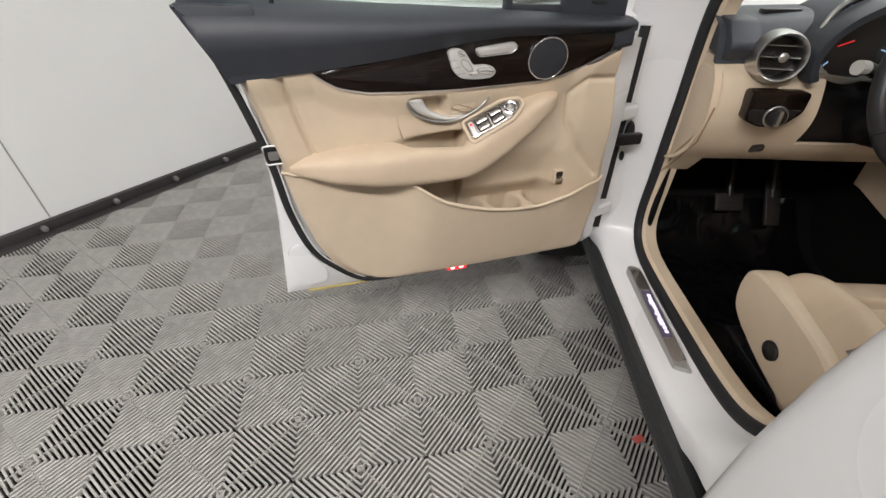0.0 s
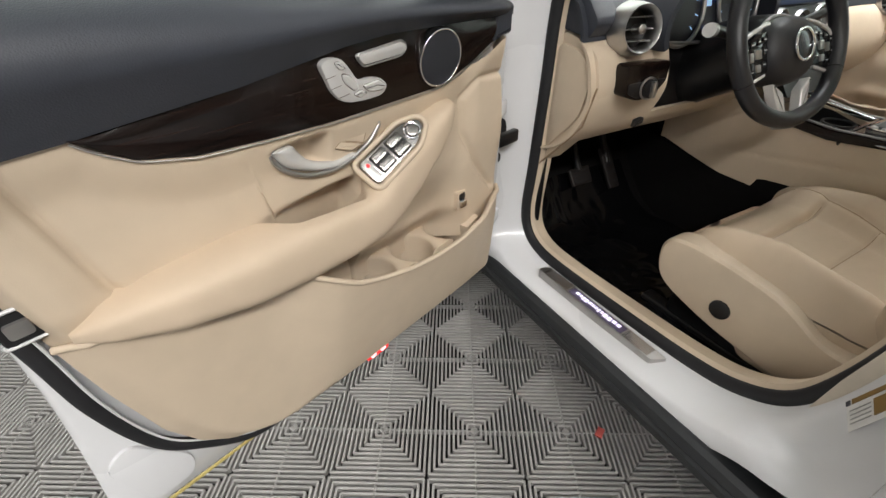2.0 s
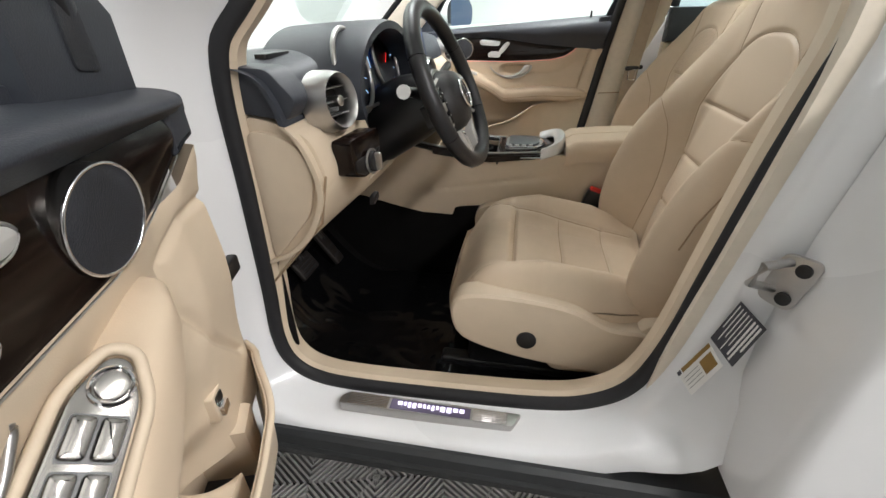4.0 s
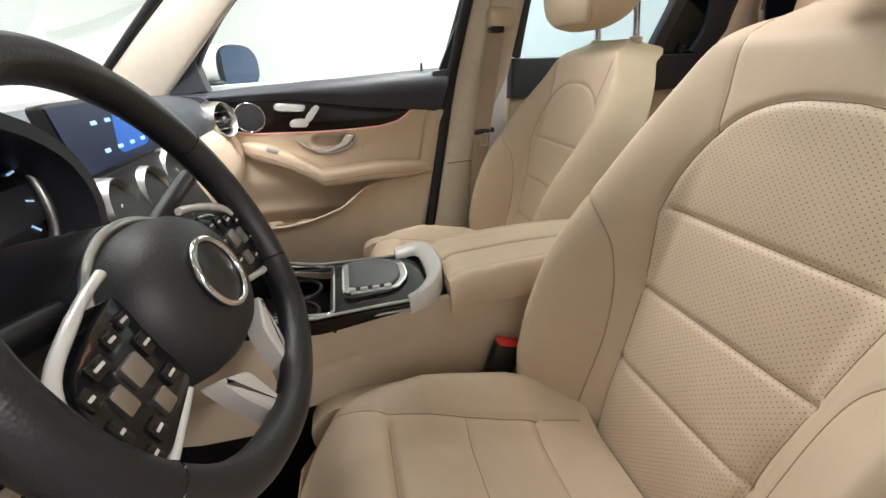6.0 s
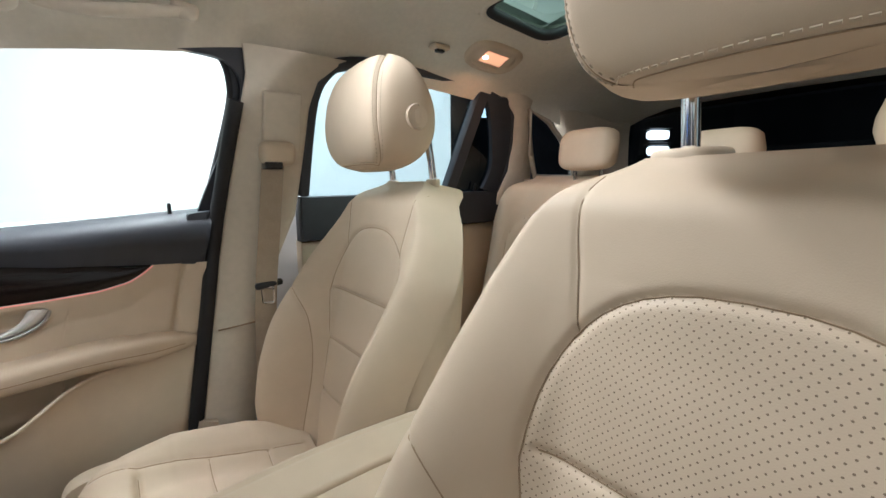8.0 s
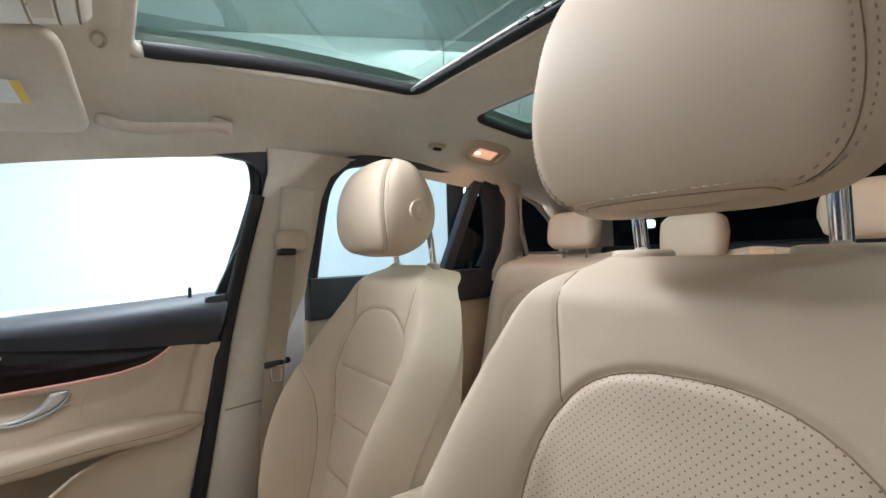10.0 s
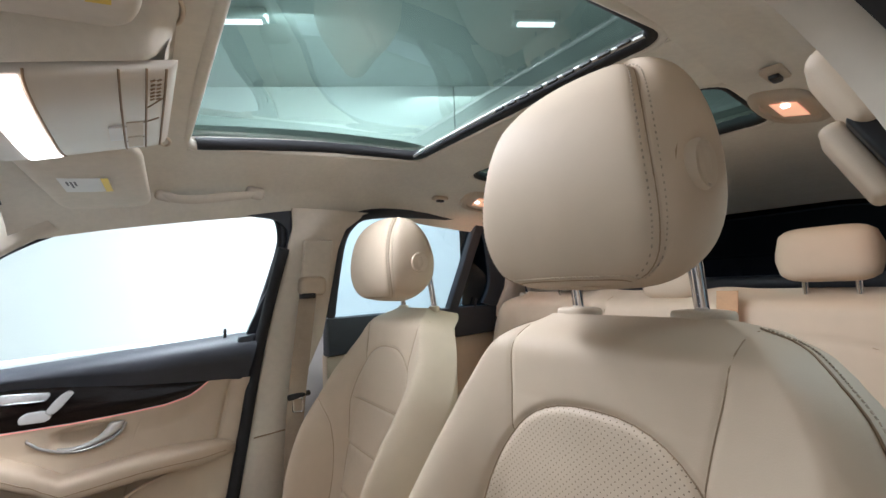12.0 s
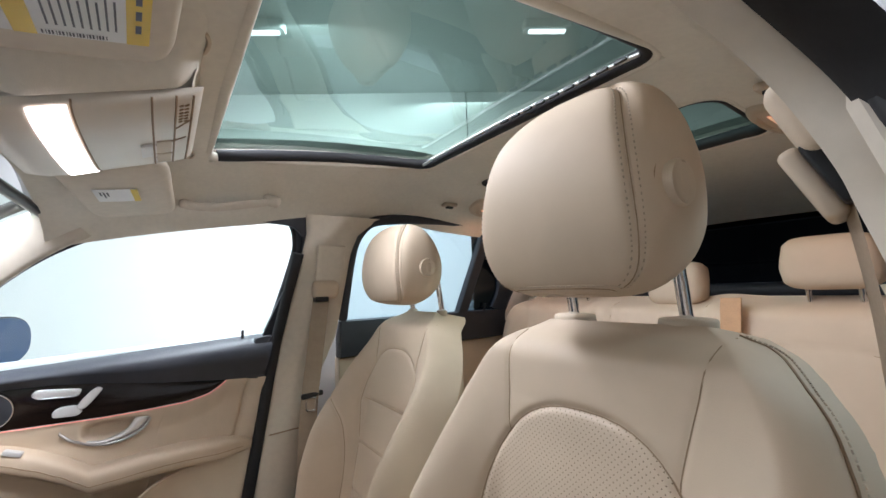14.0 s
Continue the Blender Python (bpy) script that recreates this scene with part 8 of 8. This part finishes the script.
lab = thing("pillar_label", "black and white printed tyre label", "label", (-0.76, 0.04, 0.70), "jamb labels")
patch = jamb_quad(Vector((-0.757, 0.041, 0.712)), [(-0.004, 0.045), (0.035, 0.020), (0.017, -0.063), (-0.022, -0.033)])
patch("label_sheet", 0, 1, 0, 1, 0.003, PRINT, lab)
for k in range(8):
    ln = (0.55, 0.8, 0.65, 0.9, 0.7, 0.85, 0.9, 0.6)[k]
    patch("print_bar", 0.06, 0.06 + ln, 0.07 + 0.112 * k, 0.10 + 0.112 * k + (0.03 if k > 4 else 0.0), 0.0042, PAPER, lab)
keep_place(lab)
lab = thing("pillar_label", "clear and brown printed load label", "label", (-0.76, 0.06, 0.62), "jamb labels")
patch = jamb_quad(Vector((-0.759, 0.054, 0.634)), [(-0.011, 0.043), (0.016, 0.016), (-0.007, -0.066), (-0.037, -0.039)])
patch("label_sheet", 0, 1, 0.08, 1, 0.003, PAPER, lab)
patch("dark_strip", 0.0, 0.86, 0.0, 0.16, 0.0042, BROWN_P, lab)
patch("round_mark", 0.90, 1.0, 0.0, 0.16, 0.0042, PRINT, lab)
patch("brown_square", 0.06, 0.40, 0.28, 0.82, 0.0042, BROWN_P, lab)
for k in range(4):
    patch("print_bar", 0.46, 0.92, 0.34 + 0.14 * k, 0.37 + 0.14 * k, 0.0042, JOINT, lab)
keep_place(lab)
stk = thing("door_striker", "grey steel door striker on the white jamb", "striker", (-0.77, 0.0, 0.79))
f3 = on_pillar(0.808, 0.040)
slab("striker_plate", rounded([(-0.018, -0.040), (0.024, -0.040), (0.026, 0.040), (-0.018, 0.034)], 0.014), f3, 0.002, 0.008, SATIN, stk, bevel=0.002)
tube("striker_loop", [f3.p(-0.006, 0.024, 0.006), f3.p(-0.024, 0.020, 0.040), f3.p(-0.026, -0.006, 0.046), f3.p(-0.006, -0.020, 0.006)], 0.006, SATIN, stk, n=10)
for z in (-0.024, 0.022):
    slab("striker_bolt", ellipse(0.010, z, 0.009, 0.009, 14), f3, 0.008, 0.013, BLACK, stk, bevel=0.002)
keep_place(stk)
chip = thing("floor_scrap", "small red plastic scrap lying on the floor tiles", "scrap", (-0.697, 0.414, 0.0))
rbox("scrap", (0.032, 0.020, 0.006), pose(-0.697, 0.414, 0.004, 0, 0, 25), mat("pink_red_scrap", (0.60, 0.12, 0.10), 0.5), chip, bevel=0.002)
keep_place(chip)

# ---------------------------------------------------------------- doors and seats belong to the car
def adopt(t, main, name, label):
    """Turns a thing into a part of the car: its main mesh carries the rest as sub-parts."""
    root = next(c for c in t.children if c.name.split(".")[0] == main)
    rest = [c for c in t.children_recursive if c != root]
    for c in rest:
        c.parent = root
        c.matrix_parent_inverse = Matrix.Identity(4)
    root.name = name
    root["label"] = label
    root.parent = car
    root.matrix_parent_inverse = car.matrix_basis.inverted()
    bpy.data.objects.remove(t)


for ob in [o for o in scene.objects if o.parent is None and o.name.split(".")[0] in ("car_door", "car_seat", "rear_door")]:
    kind_of = ob.name.split(".")[0]
    adopt(ob, {"car_door": "door_shell", "car_seat": "backrest_shell", "rear_door": "outer_skin"}[kind_of], {"car_door": "front_door", "car_seat": "front_seat", "rear_door": "rear_door"}[kind_of], ob["label"])

# ---------------------------------------------------------------- floor tiles
PITCH = 0.26


def tile_mesh():
    """One square plastic tile: ribs square to each edge, four fields that meet on the diagonals, and thin edge bars."""
    verts, faces = [], []

    def bar(p, q, width, z0, z1):
        p, q = Vector(p), Vector(q)
        s = (q - p).normalized().cross(Vector((0, 0, 1))) * (width / 2)
        s1, s2 = s * 0.96, s * 0.72
        z2 = z1 - width * 0.10
        b = len(verts)
        for e in (p, q):
            for off, z in ((s, z0), (s1, z2), (s2, z1), (-s2, z1), (-s1, z2), (-s, z0)):
                verts.append(e + off + Vector((0, 0, z)))
        faces.extend([(b + k, b + k + 1, b + k + 7, b + k + 6) for k in range(5)])
        faces.append(tuple(b + 6 + k for k in range(6)))

    h, n = PITCH / 2, 20
    step = PITCH / n
    for k in range(4):
        c, s = (1, 0, -1, 0)[k], (0, 1, 0, -1)[k]
        for i in range(n):
            x = -h + step * (i + 0.5)
            depth = h - abs(x)
            if depth < 0.004:
                continue
            a, b = Vector((x, -h + 0.001, 0)), Vector((x, -h + depth, 0))
            rot = lambda v: Vector((c * v.x - s * v.y, s * v.x + c * v.y, 0))
            bar(rot(a), rot(b), step * 0.50, -0.019, 0.0)
        a, b = Vector((-h, -h + 0.0015, 0)), Vector((h, -h + 0.0015, 0))
        bar(rot(a), rot(b), 0.0022, -0.019, -0.003)
    return mesh_of("tile", verts, faces, smooth=False)


TILE_ME = tile_mesh()
TILE_ME.materials.append(TILE)
# a corner of the lattice lies beside the driver's sill; the lattice runs with the booth
CORNER = Vector((-0.777, 0.464, 0))
ca, cb = CORNER.dot(E1), CORNER.dot(E2)
count, rest = 0, []
for i in range(-22, 20):
    for j in range(-16, 14):
        a, b = ca + (i + 0.5) * PITCH, cb + (j + 0.5) * PITCH
        p = booth(a, b)
        if b < WALL_L + 0.12 or b > WALL_R - 0.13 or a > WALL_F - 0.13 or a < -4.4:
            continue
        if not (-9 <= i < 12 and -12 <= j < 5) or p.x > -0.30 or p.y < -1.3 or p.y > 2.9 or count >= 300:
            rest.append(p)
            continue
        t = new("floor_tile", TILE_ME)
        t.matrix_basis = Matrix.Translation(p) @ Matrix.Rotation(ANG, 4, "Z")
        t.parent = FLOOR
        count += 1

# the tiles farther off and under the car
base_v = np.array([v.co for v in TILE_ME.vertices]) @ np.array(Matrix.Rotation(ANG, 3, "Z").transposed())
base_f = [[k for k in q.vertices] for q in TILE_ME.polygons]
far_v = np.concatenate([base_v + np.array(p) for p in rest])
far_f = [[v + len(base_v) * k for v in q] for k in range(len(rest)) for q in base_f]
far_me = bpy.data.meshes.new("floor_tiles_beyond")
far_me.from_pydata(far_v, [], far_f)
far_me.materials.append(TILE)
far = new("floor_tiles_beyond", far_me)
far.parent = FLOOR
tagged(far, kind="stuff")
